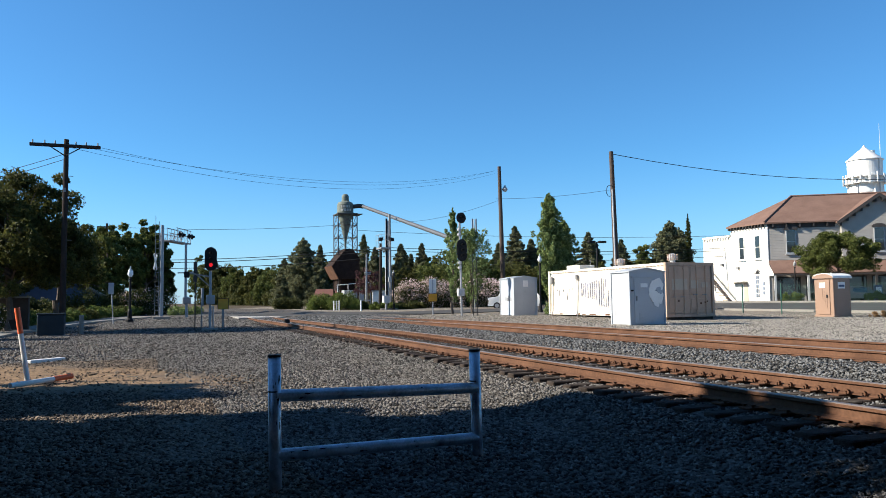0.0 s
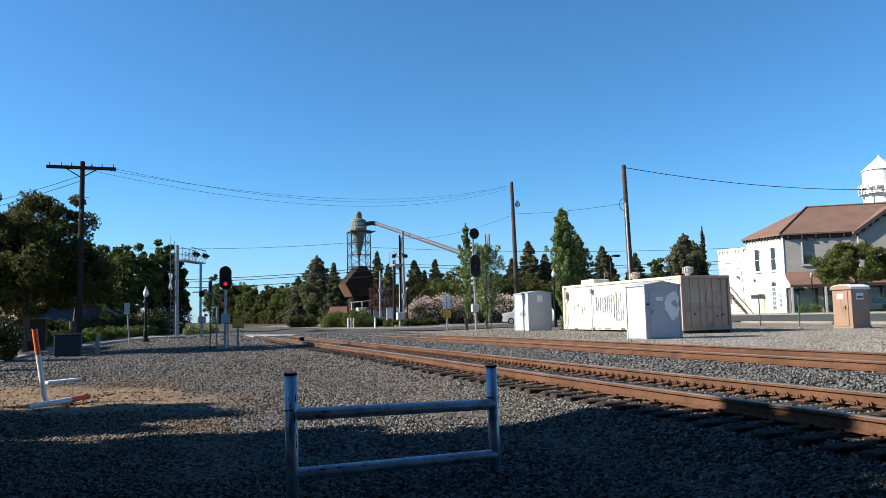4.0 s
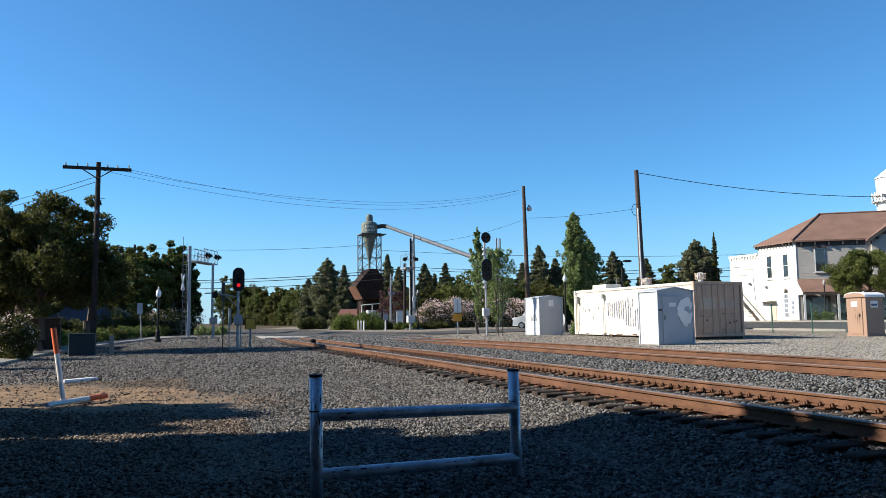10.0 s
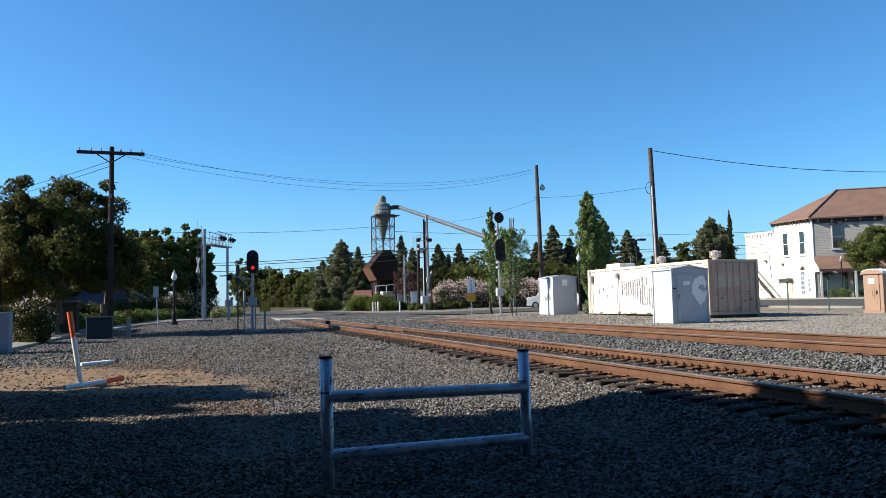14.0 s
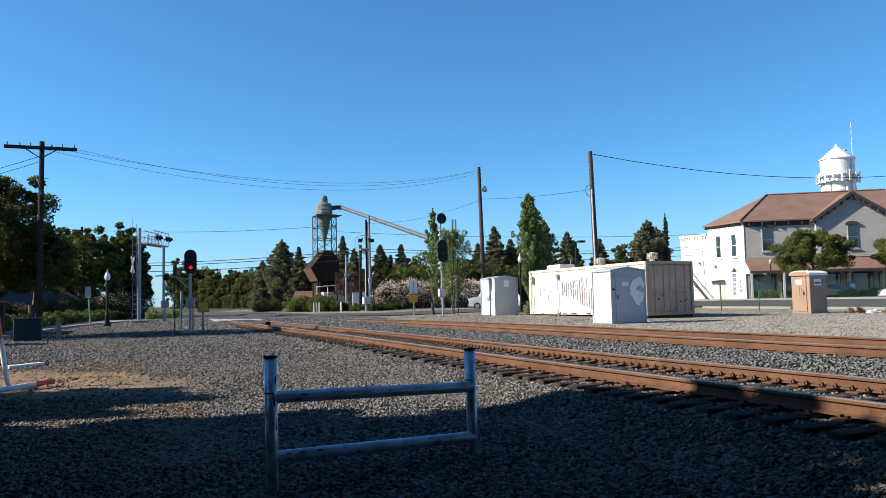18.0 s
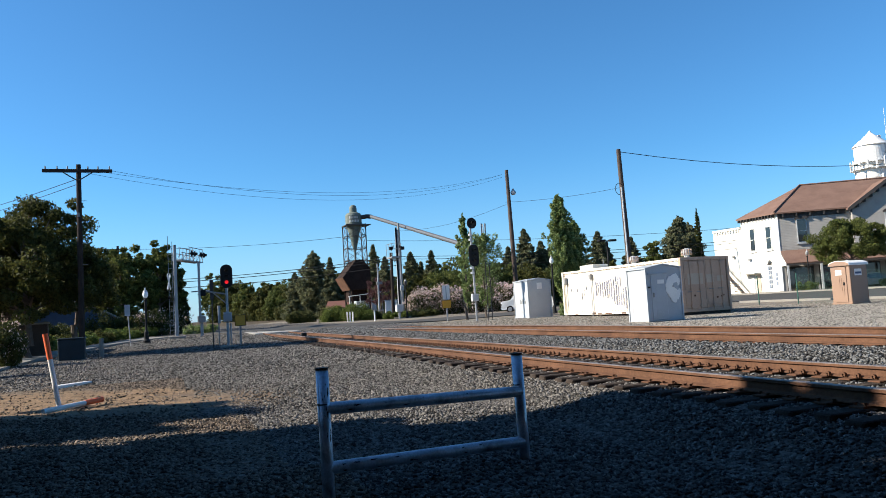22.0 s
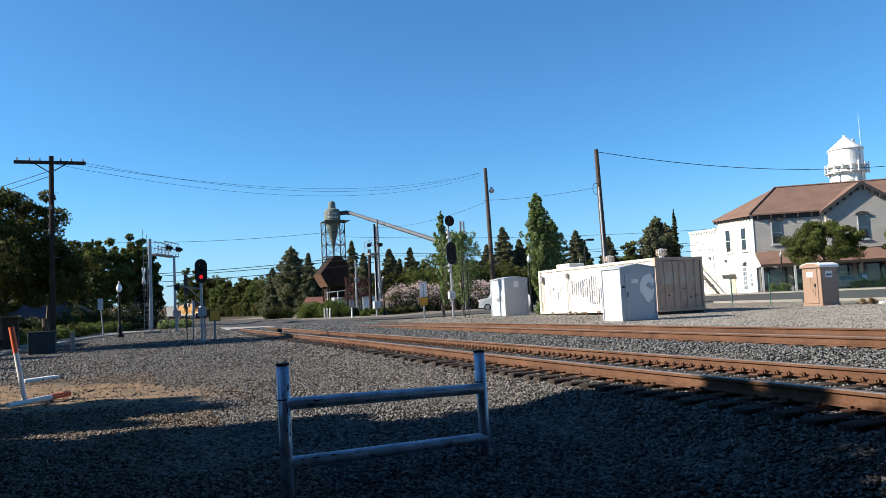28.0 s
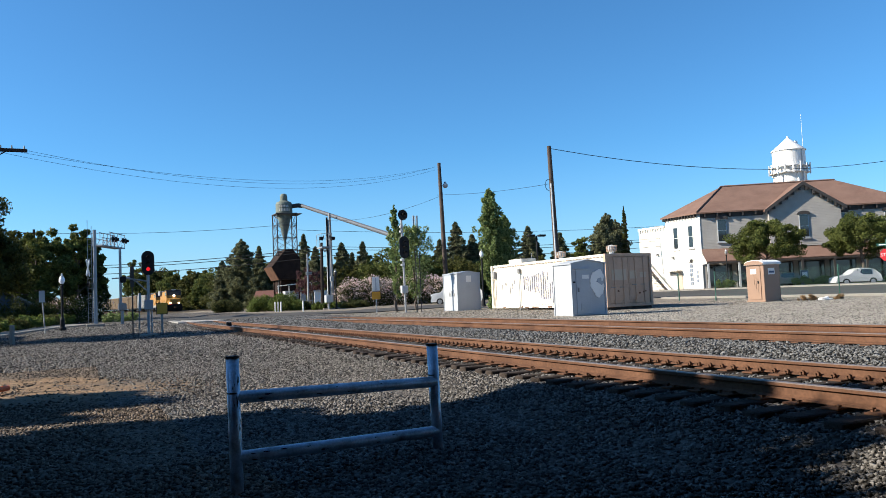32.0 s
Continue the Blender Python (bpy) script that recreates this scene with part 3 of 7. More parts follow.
# ---------------------------------------------------------------- yard
def pipe_barrier():
    b = thing("pipe_barrier", "bluish galvanised steel pipe barrier with two rails in gravel", "barrier", 0, 0, -0.025)
    L, Rr = Vector((0.87, 5.62, 0)), Vector((2.58, 5.93, 0))
    for p, h, lean in ((L, 0.945, (-0.015, 0)), (Rr, 0.91, (-0.02, 0.01))):
        bm = R(p - Vector((0, 0, 0.3)), p + Vector((lean[0], lean[1], h)), 0.046, n=20)
        for f in bm.faces:
            f.smooth = len(f.verts) == 4
        post = part("post", bm, GALV, b)
        part("post_rim", R(p + Vector((lean[0], lean[1], h - 0.012)), p + Vector((lean[0], lean[1], h + 0.005)), 0.0485, n=20), BLACK, post, "dark worn rim")
        part("weld_ring", R(p + Vector((lean[0], lean[1], h - 0.26)), p + Vector((lean[0], lean[1], h - 0.252)), 0.0472, n=20), BLACK, post, "thin dark ring")
    for zl, zr in ((0.655, 0.595), (0.235, 0.185)):
        bm = R(L + Vector((0.0, 0, zl)), Rr + Vector((-0.01, 0, zr)), 0.0445, n=20, caps=False)
        for f in bm.faces:
            f.smooth = True
        part("cross_rail", bm, GALV, b)
    rng = random.Random(4)
    for k in range(46):
        bm = bmesh.new()
        on_post = k < 14
        h = rng.uniform(0.25, 0.85)
        a = rng.uniform(-2.4, -0.8)
        c = Vector((0.87 - 0.015 * h, 5.62, h)) if on_post else (L + Vector((0.04, 0, 0.655 if k % 2 else 0.235))).lerp(Rr + Vector((-0.05, 0, 0.595 if k % 2 else 0.185)), rng.uniform(0.04, 0.96))
        r = 0.0467 if on_post else 0.0452
        n, size = 9, rng.uniform(0.25, 1.0)
        vs = []
        for i in range(n):
            t = 6.2832 * i / n
            da, dl = size * 0.2 * math.cos(t) * rng.uniform(0.3, 1.0), size * (0.045 if on_post else 0.024) * math.sin(t) * rng.uniform(0.3, 1.2)
            if on_post:
                vs.append(bm.verts.new(c + Vector((r * math.cos(a + da), r * math.sin(a + da), dl))))
            else:
                q = a + da + 0.9
                vs.append(bm.verts.new(c + Vector((dl * 1.6, -r * math.cos(q + 0.6), r * math.sin(q + 0.6)))))
        bm.faces.new(vs)
        bmesh.ops.solidify(bm, geom=bm.faces[:], thickness=0.001)
        part("paint_chip", bm, BLACK, b, "dark worn chip")
    return b


def marker_post():
    m = thing("marker_post", "leaning white plastic pipe marker with an orange top", "marker post", -1.8, 14.2, 0.08)
    a, c = Vector((0, 0, -0.1)), Vector((-0.2, 0.05, 1.18))
    k = a.lerp(c, 0.67)
    part("pipe", R(a, k, 0.04, n=16), WHITE, m)
    part("orange_sleeve", R(k, c, 0.043, n=16), ORANGE, m, "faded orange sleeve")
    m2 = thing("marker_post", "white pipe marker with an orange end lying on sand", "marker post", -1.91, 13.15, 0.1)
    part("pipe", R((0, 0, 0), (0.52, 0.62, 0.02), 0.04, n=16), WHITE, m2)
    part("orange_sleeve", R((0.52, 0.62, 0.02), (0.76, 0.9, 0.03), 0.043, n=16), ORANGE, m2, "faded orange sleeve")
    p = thing("plank", "pale weathered board lying on the sand", "board", -2.0, 18.2, 0.1, 50)
    part("board", B(-0.45, 0.45, -0.09, 0.09, 0, 0.07, bevel=0.01), WHITE, p)


def signal_head(parent, x, y, z, oval=True, lit=False, rz=0.0, size=1.0):
    """A black backplate with hooded lenses, facing -y."""
    m = pose(x, y, z, 0, 0, rz) @ Matrix.Diagonal((size, size, size, 1))
    bm = bmesh.new()
    h = 0.62 if oval else 0.32
    rings = []
    out = []
    for i in range(16):
        a = math.pi * i / 15
        out.append((0.31 * math.cos(a), (h - 0.31 if oval else 0) + 0.31 * math.sin(a)))
    for i in range(16):
        a = math.pi + math.pi * i / 15
        out.append((0.31 * math.cos(a), -(h - 0.31 if oval else 0) + 0.31 * math.sin(a)))
    f = [bm.verts.new((px, -0.04, pz)) for px, pz in out]
    g = [bm.verts.new((px, 0.0, pz)) for px, pz in out]
    bm.faces.new(f), bm.faces.new(g[::-1])
    for i in range(len(out)):
        bm.faces.new((f[i], g[i], g[(i + 1) % len(out)], f[(i + 1) % len(out)]))
    box(bm, -0.14, 0.14, 0.0, 0.2, -h + 0.2, h - 0.2, 0.02)
    bmesh.ops.recalc_face_normals(bm, faces=bm.faces)
    plate = part("signal_head", bm, BLACK, parent, m=m)
    zs = [0.27, -0.02, -0.31] if oval else [0.0]
    for j, zz in enumerate(zs):
        hood = bmesh.new()
        for i in range(13):
            a0, a1 = math.radians(10 + 160 * i / 13), math.radians(10 + 160 * (i + 1) / 13)
            q = [(0.115 * math.cos(a0), -0.04, zz + 0.115 * math.sin(a0)), (0.115 * math.cos(a1), -0.04, zz + 0.115 * math.sin(a1)), (0.1 * math.cos(a1), -0.2, zz + 0.1 * math.sin(a1)), (0.1 * math.cos(a0), -0.2, zz + 0.1 * math.sin(a0))]
            hood.faces.new([hood.verts.new(v) for v in q])
        bmesh.ops.solidify(hood, geom=hood.faces[:], thickness=0.006)
        part("hood", hood, BLACK, plate)
        ln = bmesh.new()
        lathe(ln, [(0.1, 0.0), (0.095, 0.012), (0.05, 0.024), (0.01, 0.027)], 16)
        part("lens", ln, RED_LENS if lit and j == 2 else BLACK, plate, "glowing red lens" if lit and j == 2 else "dark lens", m=pose(0, -0.045, zz, 90, 0, 0))
    return plate


def railway_signals():
    s = thing("railway_signal", "silver mast railway signal showing red in gravel", "railway signal", 2.32, 31.84, 0.2)
    part("mast", R((0, 0, 0), (0, 0, 2.45), 0.055, n=14), ALU, s)
    part("foundation", B(-0.3, 0.3, -0.25, 0.25, -0.3, 0.12, bevel=0.03), CONCRETE, s)
    bm = B(-0.16, 0.16, -0.2, 0.02, 1.05, 1.42, bevel=0.02)
    part("junction_box", bm, ALU, s)
    bm = R((0, 0, 2.15), (-0.85, 0, 2.3), 0.03)
    rod(bm, (0, 0, 1.75), (-0.55, 0, 2.25), 0.025)
    part("bracket", bm, LOCO_GREY, s)
    part("side_lamp", B(-1.0, -0.8, -0.12, 0.1, 2.12, 2.36, bevel=0.03), BLACK, s)
    signal_head(s, 0, -0.08, 2.86, True, True, rz=4, size=0.76)
    bm = R((0.12, 0.1, 0), (0.12, 0.1, 1.0), 0.03)
    part("conduit", bm, ALU, s)

    t = thing("relay_post", "thin dark post with a small box beside the signal", "post", 1.75, 31.9, 0.2)
    part("post", R((0, 0, -0.1), (0, 0, 2.75), 0.025, n=8), TRIM, t)
    part("post_cap", B(-0.07, 0.07, -0.06, 0.06, 1.95, 2.75, bevel=0.01), TRIM, t)
    t = thing("relay_post", "plain grey steel post beside the signal", "post", 2.16, 34.5, 0.2)
    part("post", B(-0.025, 0.025, -0.02, 0.02, -0.1, 1.2), LOCO_GREY, t)
    part("sign_plate", B(-0.02, 0.07, -0.16, 0.16, 1.0, 1.75), ALU, t)
    r = thing("railway_signal", "tall silver mast signal with two black heads", "railway signal", 17.46, 42.53, 0.3)
    part("mast", R((0.1, 0, 0), (0.02, 0, 5.95), 0.065, n=14), ALU, r)
    part("foundation", B(-0.22, 0.22, -0.2, 0.2, -0.3, 0.1, bevel=0.03), CONCRETE, r)
    part("junction_box", B(-0.2, 0.2, -0.25, 0.02, 1.25, 1.7, bevel=0.02), GREYPAINT, r)
    signal_head(r, 0.1, -0.1, 4.0, True, False, rz=8, size=1.08)
    signal_head(r, 0.08, -0.1, 5.95, False, False, rz=8, size=1.05)
    for zz in (2.9, 3.2, 4.9, 5.2):
        part("collar", R((0, 0, zz), (0, 0, zz + 0.12), 0.12, n=12), GREYPAINT, r)
    lad = thing("ladder", "narrow dark steel ladder beside the signal mast", "ladder", 18.35, 42.3, 0.3)
    for sx in (-0.13, 0.13):
        part("stile", B(sx - 0.018, sx + 0.018, -0.015, 0.015, 0, 3.6), TRIM, lad)
    for k in range(11):
        part("rung", R((-0.13, 0, 0.3 + 0.3 * k), (0.13, 0, 0.3 + 0.3 * k), 0.01, n=6), TRIM, lad)
    am = thing("antenna_mast", "slim mast with two pale antenna panels behind the trees", "antenna", 31.2, 72.0, 0.3)
    part("mast", R((0, 0, -0.3), (0, 0, 9.3), 0.07, 0.05, n=8), ALU, am)
    for sx in (-0.2, 0.2):
        part("antenna_panel", B(sx - 0.08, sx + 0.08, -0.12, -0.04, 7.6, 9.35, bevel=0.02), ALU, am)


def yellow_signs():
    for x, y, z, w, h, top, col in ((2.97, 33.55, 0.2, 0.42, 0.42, 1.28, LOCO_GREY), (17.85, 48.3, 0.3, 0.56, 0.5, 1.45, GREYPAINT)):
        s = thing("track_sign", "square yellow sign on a thin steel post", "sign", x, y, z, 12 if x < 9 else -15, group="yellow track signs")
        part("post", B(-0.035, 0.035, 0.0, 0.05, -0.2, top - 0.05), col, s)
        part("sign_plate", B(-w / 2, w / 2, -0.012, 0.0, top - h, top, bevel=0.004), YELLOW, s, "weathered yellow plate")
        part("sign_border", B(-w / 2 - 0.025, w / 2 + 0.025, 0.0, 0.008, top - h - 0.025, top + 0.025), BLACK, s)
    w = thing("sign_board", "pair of narrow white sign plates on a post", "sign", 17.96, 48.62, 0.33, -15)
    part("post", B(-0.035, 0.035, 0, 0.05, -0.1, 2.4), GREYPAINT, w)
    for a in (-0.24, 0.04):
        part("sign_plate", B(a, a + 0.21, -0.02, 0.0, 1.5, 2.45), WHITE, w)


def shelter(name, label, x, y, w, d, h, rise, door):
    """A steel equipment house with a low gable roof; its front faces -y."""
    s = thing(name, label, "equipment shelter", x, y, 0.26)
    bm = bmesh.new()
    prof = [(0, 0.04), (w, 0.04), (w, h), (w / 2, h + rise), (0, h)]
    f, g = [bm.verts.new((a, 0, c)) for a, c in prof], [bm.verts.new((a, d, c)) for a, c in prof]
    bm.faces.new(f), bm.faces.new(g[::-1])
    for i in range(5):
        bm.faces.new((f[i], g[i], g[(i + 1) % 5], f[(i + 1) % 5]))
    bmesh.ops.recalc_face_normals(bm, faces=bm.faces)
    part("body", bm, SHELTERPAINT, s)
    part("base_frame", B(-0.02, w + 0.02, -0.02, d + 0.02, -0.12, 0.06), CONCRETE, s)
    o = 0.05
    sl = rise / (w / 2)
    for sgn in (0, 1):
        e0, e1 = (-o, w / 2) if sgn == 0 else (w / 2, w + o)
        z0, z1 = (h - o * sl, h + rise) if sgn == 0 else (h + rise, h - o * sl)
        part("roof_panel", slab(bmesh.new(), [(e0, -o, z0 + 0.05), (e1, -o, z1 + 0.05), (e1, d + o, z1 + 0.05), (e0, d + o, z0 + 0.05)], 0.045), SHELTERPAINT, s)
    for a, c in ((0, 0), (w, 0), (0, d), (w, d)):
        part("corner_trim", B(a - 0.03, a + 0.03, c - 0.03, c + 0.03, 0.04, h), SHELTERPAINT, s)
    if door:
        dr = part("door", B(w * 0.12, w * 0.56, -0.03, 0.0, 0.1, h - 0.2, bevel=0.008), SHELTERPAINT, s)
        part("handle", B(w * 0.16, w * 0.19, -0.07, -0.03, 0.95, 1.12), LOCO_GREY, dr)
        for k in range(6):
            part("louvre", B(w * 0.24, w * 0.42, -0.045, -0.03, 0.22 + k * 0.05, 0.25 + k * 0.05), SHELTERPAINT, dr)
        part("notice", B(w * 0.3, w * 0.5, -0.036, -0.03, 1.45, 1.6), WHITE, dr, "small white notice")
        part("drip_edge", B(w * 0.05, w * 0.62, -0.06, 0.0, h - 0.2, h - 0.16), SHELTERPAINT, s)
        # rolled-on white overpaint: lobes round an unpainted middle
        rng = random.Random(3)

        def lobe(cx, cz, q, lift, mat, label):
            bm = bmesh.new()
            pts = []
            for k in range(22):
                a = 6.2832 * k / 22
                e = q * (1 + 0.12 * math.sin(3 * a + cx * 9) + rng.uniform(-0.09, 0.09))
                pts.append((cx + e * math.cos(a), cz + e * math.sin(a) * 1.12))
            vs, ws = [bm.verts.new((a, -0.004 - lift, c)) for a, c in pts], [bm.verts.new((a, -0.001, c)) for a, c in pts]
            bm.faces.new(vs), bm.faces.new(ws[::-1])
            for k in range(22):
                bm.faces.new((vs[k], ws[k], ws[(k + 1) % 22], vs[(k + 1) % 22]))
            bmesh.ops.recalc_face_normals(bm, faces=bm.faces)
            part("overpaint_patch", bm, mat, s, label)

        for k, (cx, cz, q) in enumerate(((1.06, 1.52, 0.17), (1.25, 1.57, 0.2), (1.38, 1.5, 0.13), (1.0, 1.24, 0.17), (1.16, 1.05, 0.2), (1.36, 1.12, 0.14), (1.18, 0.84, 0.12), (1.33, 0.94, 0.1), (0.9, 1.38, 0.08))):
            lobe(cx, cz, q, 0.028 + 0.0012 * k, WHITE, "uneven white overpaint")
        lobe(1.28, 1.36, 0.1, 0.0405, SHELTERPAINT, "unpainted grey middle")
        lobe(1.36, 1.25, 0.06, 0.0415, SHELTERPAINT, "unpainted grey middle")
        part("meter_box", B(0.05, 0.14, -0.05, 0, 1.3, 1.36), BLACK, s)
    else:
        part("notice", B(w * 0.4, w * 0.62, -0.012, -0.004, h - 0.5, h - 0.12), WHITE, s, "white notice")
        for k in range(5):
            part("scrawl", B(-0.014, -0.004, d * (0.2 + 0.09 * k), d * (0.25 + 0.09 * k), h * 0.42, h * (0.5 + 0.03 * (k % 3))), LOCO_GREY, s, "dark paint scrawl")
    return s


def container():
    """A forty-foot steel box: corrugated sides, end doors with lock bars."""
    W, Ln, H = 2.6, 10.8, 2.5
    c = thing("shipping_container", "cream forty-foot shipping container with tan end doors", "shipping container", 22.0, 28.9, 0.42)
    bm = bmesh.new()
    # corrugated long side facing the tracks
    for xside, sgn in ((0.0, 1), (W, -1)):
        y, prof = 0.12, []
        while y < Ln - 0.2:
            prof += [(0.0, y), (0.0, y + 0.07), (0.02, y + 0.14), (0.02, y + 0.21)]
            y += 0.28
        pr = None
        for o, yy in prof:
            a, b = bm.verts.new((xside + sgn * (0.03 + o), yy, 0.12)), bm.verts.new((xside + sgn * (0.03 + o), yy, H - 0.1))
            if pr:
                bm.faces.new((pr[0], a, b, pr[1]) if sgn < 0 else (pr[0], pr[1], b, a))
            pr = (a, b)
    part("side_panel", bm, CREAM, c)
    part("roof", B(0.02, W - 0.02, 0.02, Ln - 0.02, H - 0.06, H - 0.01), CREAM, c)
    part("floor_pan", B(0.04, W - 0.04, 0.04, Ln - 0.04, 0.06, 0.2), TAN, c)
    part("back_wall", B(0.02, W - 0.02, Ln - 0.1, Ln - 0.05, 0.12, H - 0.06), CREAM, c)
    for x in (0, W):
        for y in (0, Ln):
            part("corner_post", B(x - 0.06, x + 0.06, y - 0.08, y + 0.08, 0, H, bevel=0.01), CREAM if y else TAN, c)
    for x in (0.03, W - 0.03):
        part("top_rail", B(x - 0.045, x + 0.045, 0, Ln, H - 0.13, H, bevel=0.008), CREAM, c)
        part("bottom_rail", B(x - 0.05, x + 0.05, 0, Ln, 0, 0.16, bevel=0.008), CREAM, c)
    part("door_header", B(0, W, -0.06, 0.04, H - 0.15, H, bevel=0.008), TAN, c)
    part("door_sill", B(0, W, -0.06, 0.04, 0, 0.15, bevel=0.008), TAN, c)
    for k in (0, 1):
        x0 = 0.08 + k * (W - 0.16) / 2
        x1 = x0 + (W - 0.16) / 2 - 0.01
        d = part("door", B(x0, x1, -0.02, 0.03, 0.16, H - 0.16, bevel=0.01), TAN, c)
        for j in range(3):
            part("door_rib", B(x0 + 0.06, x1 - 0.06, -0.035, -0.02, 0.3 + j * 0.72, 0.85 + j * 0.72, bevel=0.01), TAN, d)
        for fx in (0.3, 0.72):
            xx = x0 + (x1 - x0) * fx
            bar = part("lock_bar", R((xx, -0.06, 0.08), (xx, -0.06, H - 0.08), 0.022, n=8), TAN, d)
            for zz in (0.25, 1.0, H - 0.3):
                part("bracket", B(xx - 0.05, xx + 0.05, -0.075, -0.02, zz, zz + 0.06), TAN, bar)
            part("lock_handle", B(xx - 0.22, xx + 0.02, -0.09, -0.065, 0.9 + 0.1 * k, 0.94 + 0.1 * k), LOCO_GREY, bar)
    part("overpaint_patch", B(0.3, 1.15, -0.045, -0.038, 1.25, 1.75, bevel=0.0), TANPALE, c, "pale overpainted band")
    part("overpaint_patch", B(1.35, 1.75, -0.045, -0.038, 1.3, 1.68), TANPALE, c, "pale overpainted band")
    part("data_plate", B(1.95, 2.3, -0.045, -0.038, 1.35, 1.6), TANPALE, c, "worn lettering plate")
    for k, (a, q) in enumerate(((2.1, 0.62), (2.2, 0.66), (0.6, 0.7), (1.85, 0.58))):
        part("rust_spot", B(a, a + 0.09, -0.045, -0.036, q, q + 0.08, bevel=0.0), RUST, c)
    # columns of small faded brush marks on the long side
    rng = random.Random(8)

    def column(bm, y, low, top, wide):
        z = low
        while z < top:
            a, w, d = y + rng.uniform(-0.02, 0.02), wide * rng.uniform(0.4, 1.15), rng.uniform(0.03, 0.07)
            box(bm, -0.006, 0.06, a - w, a + w * rng.uniform(0.3, 1.0), z, z + d)
            if rng.random() < 0.45:
                box(bm, -0.0055, 0.06, a - wide * 0.2, a + wide * 0.15, z - 0.03, z + d + 0.03)
            z += d + rng.uniform(0.01, 0.05)

    marks = bmesh.new()
    for k in range(14):
        low = (0.3 + 0.045 * k if k < 6 else 0.78 + 0.035 * (k - 6)) + rng.uniform(-0.05, 0.08)
        column(marks, 4.55 + k * 0.215, low, 1.35 + rng.uniform(-0.05, 0.05) if k < 2 else 1.95 - 0.022 * k + rng.uniform(-0.06, 0.06), 0.06)
    tagged(part("scrawl", marks, SCRAWL, c), "columns of faded grey brush marks", kind="stuff")
    marks = bmesh.new()
    for y, z, d in ((8.35, 1.35, 0.2), (8.6, 1.1, 0.35), (8.85, 0.85, 0.4), (9.35, 1.3, 0.15), (9.75, 1.1, 0.3), (10.0, 1.35, 0.12)):
        column(marks, y, z, z + d, 0.06)
    tagged(part("scrawl", marks, SCRAWLPALE, c), "pale worn brush marks", kind="stuff")
    for k in range(38):
        part("rail_tab", B(-0.03, 0.0, 0.2 + k * 0.28, 0.3 + k * 0.28, 2.36, 2.4), TAN, c)
    for k in range(14):
        a = rng.uniform(0.2, 10.4)
        part("rust_stain", B(-0.028, -0.02, a, a + rng.uniform(0.1, 0.5), 0.02, rng.uniform(0.06, 0.14)), RUST, c)
    part("conduit", R((-0.05, 7.7, -0.1), (-0.05, 7.7, 1.95), 0.025, n=8), GREYPAINT, c)
    part("switch_box", B(-0.12, -0.02, 7.6, 7.8, 1.95, 2.2), LOCO_GREY, c)
    for y in (5.2, 0.9):
        v = bmesh.new()
        lathe(v, [(0.12, 0), (0.12, 0.14), (0.2, 0.18), (0.24, 0.3), (0.2, 0.44), (0.06, 0.48)], 18)
        vent = part("roof_ventilator", v, GREYPAINT, c, "round turbine vent", m=pose(1.1, y, H - 0.01))
        for k in range(14):
            a = 6.2832 * k / 14
            part("vane", B(0.2, 0.26, -0.008, 0.008, 0.16, 0.44), TAN, vent, m=Matrix.Rotation(a, 4, "Z"))
    part("roof_unit", B(0.5, 1.5, 8.3, 9.7, H - 0.01, H + 0.28, bevel=0.03), CREAM, c)
    part("antenna", R((1.4, 8.6, H + 0.2), (1.4, 8.6, H + 0.6), 0.02, n=6), LOCO_GREY, c)
    for y in (10.5,):
        part("downpipe", R((-0.06, y, 0.0), (-0.06, y, 1.9 if y < 9 else 2.2), 0.03, n=8), CREAM, c)
    part("meter_box", B(-0.14, -0.02, 10.35, 10.55, 1.75, 2.15), LOCO_GREY, c)
    for y in (0.0, 3.5, 7.0, 10.4):
        part("timber_block", B(0.0, W, y, y + 0.3, -0.25, 0.0, bevel=0.01), TIMBER, c)
    return c


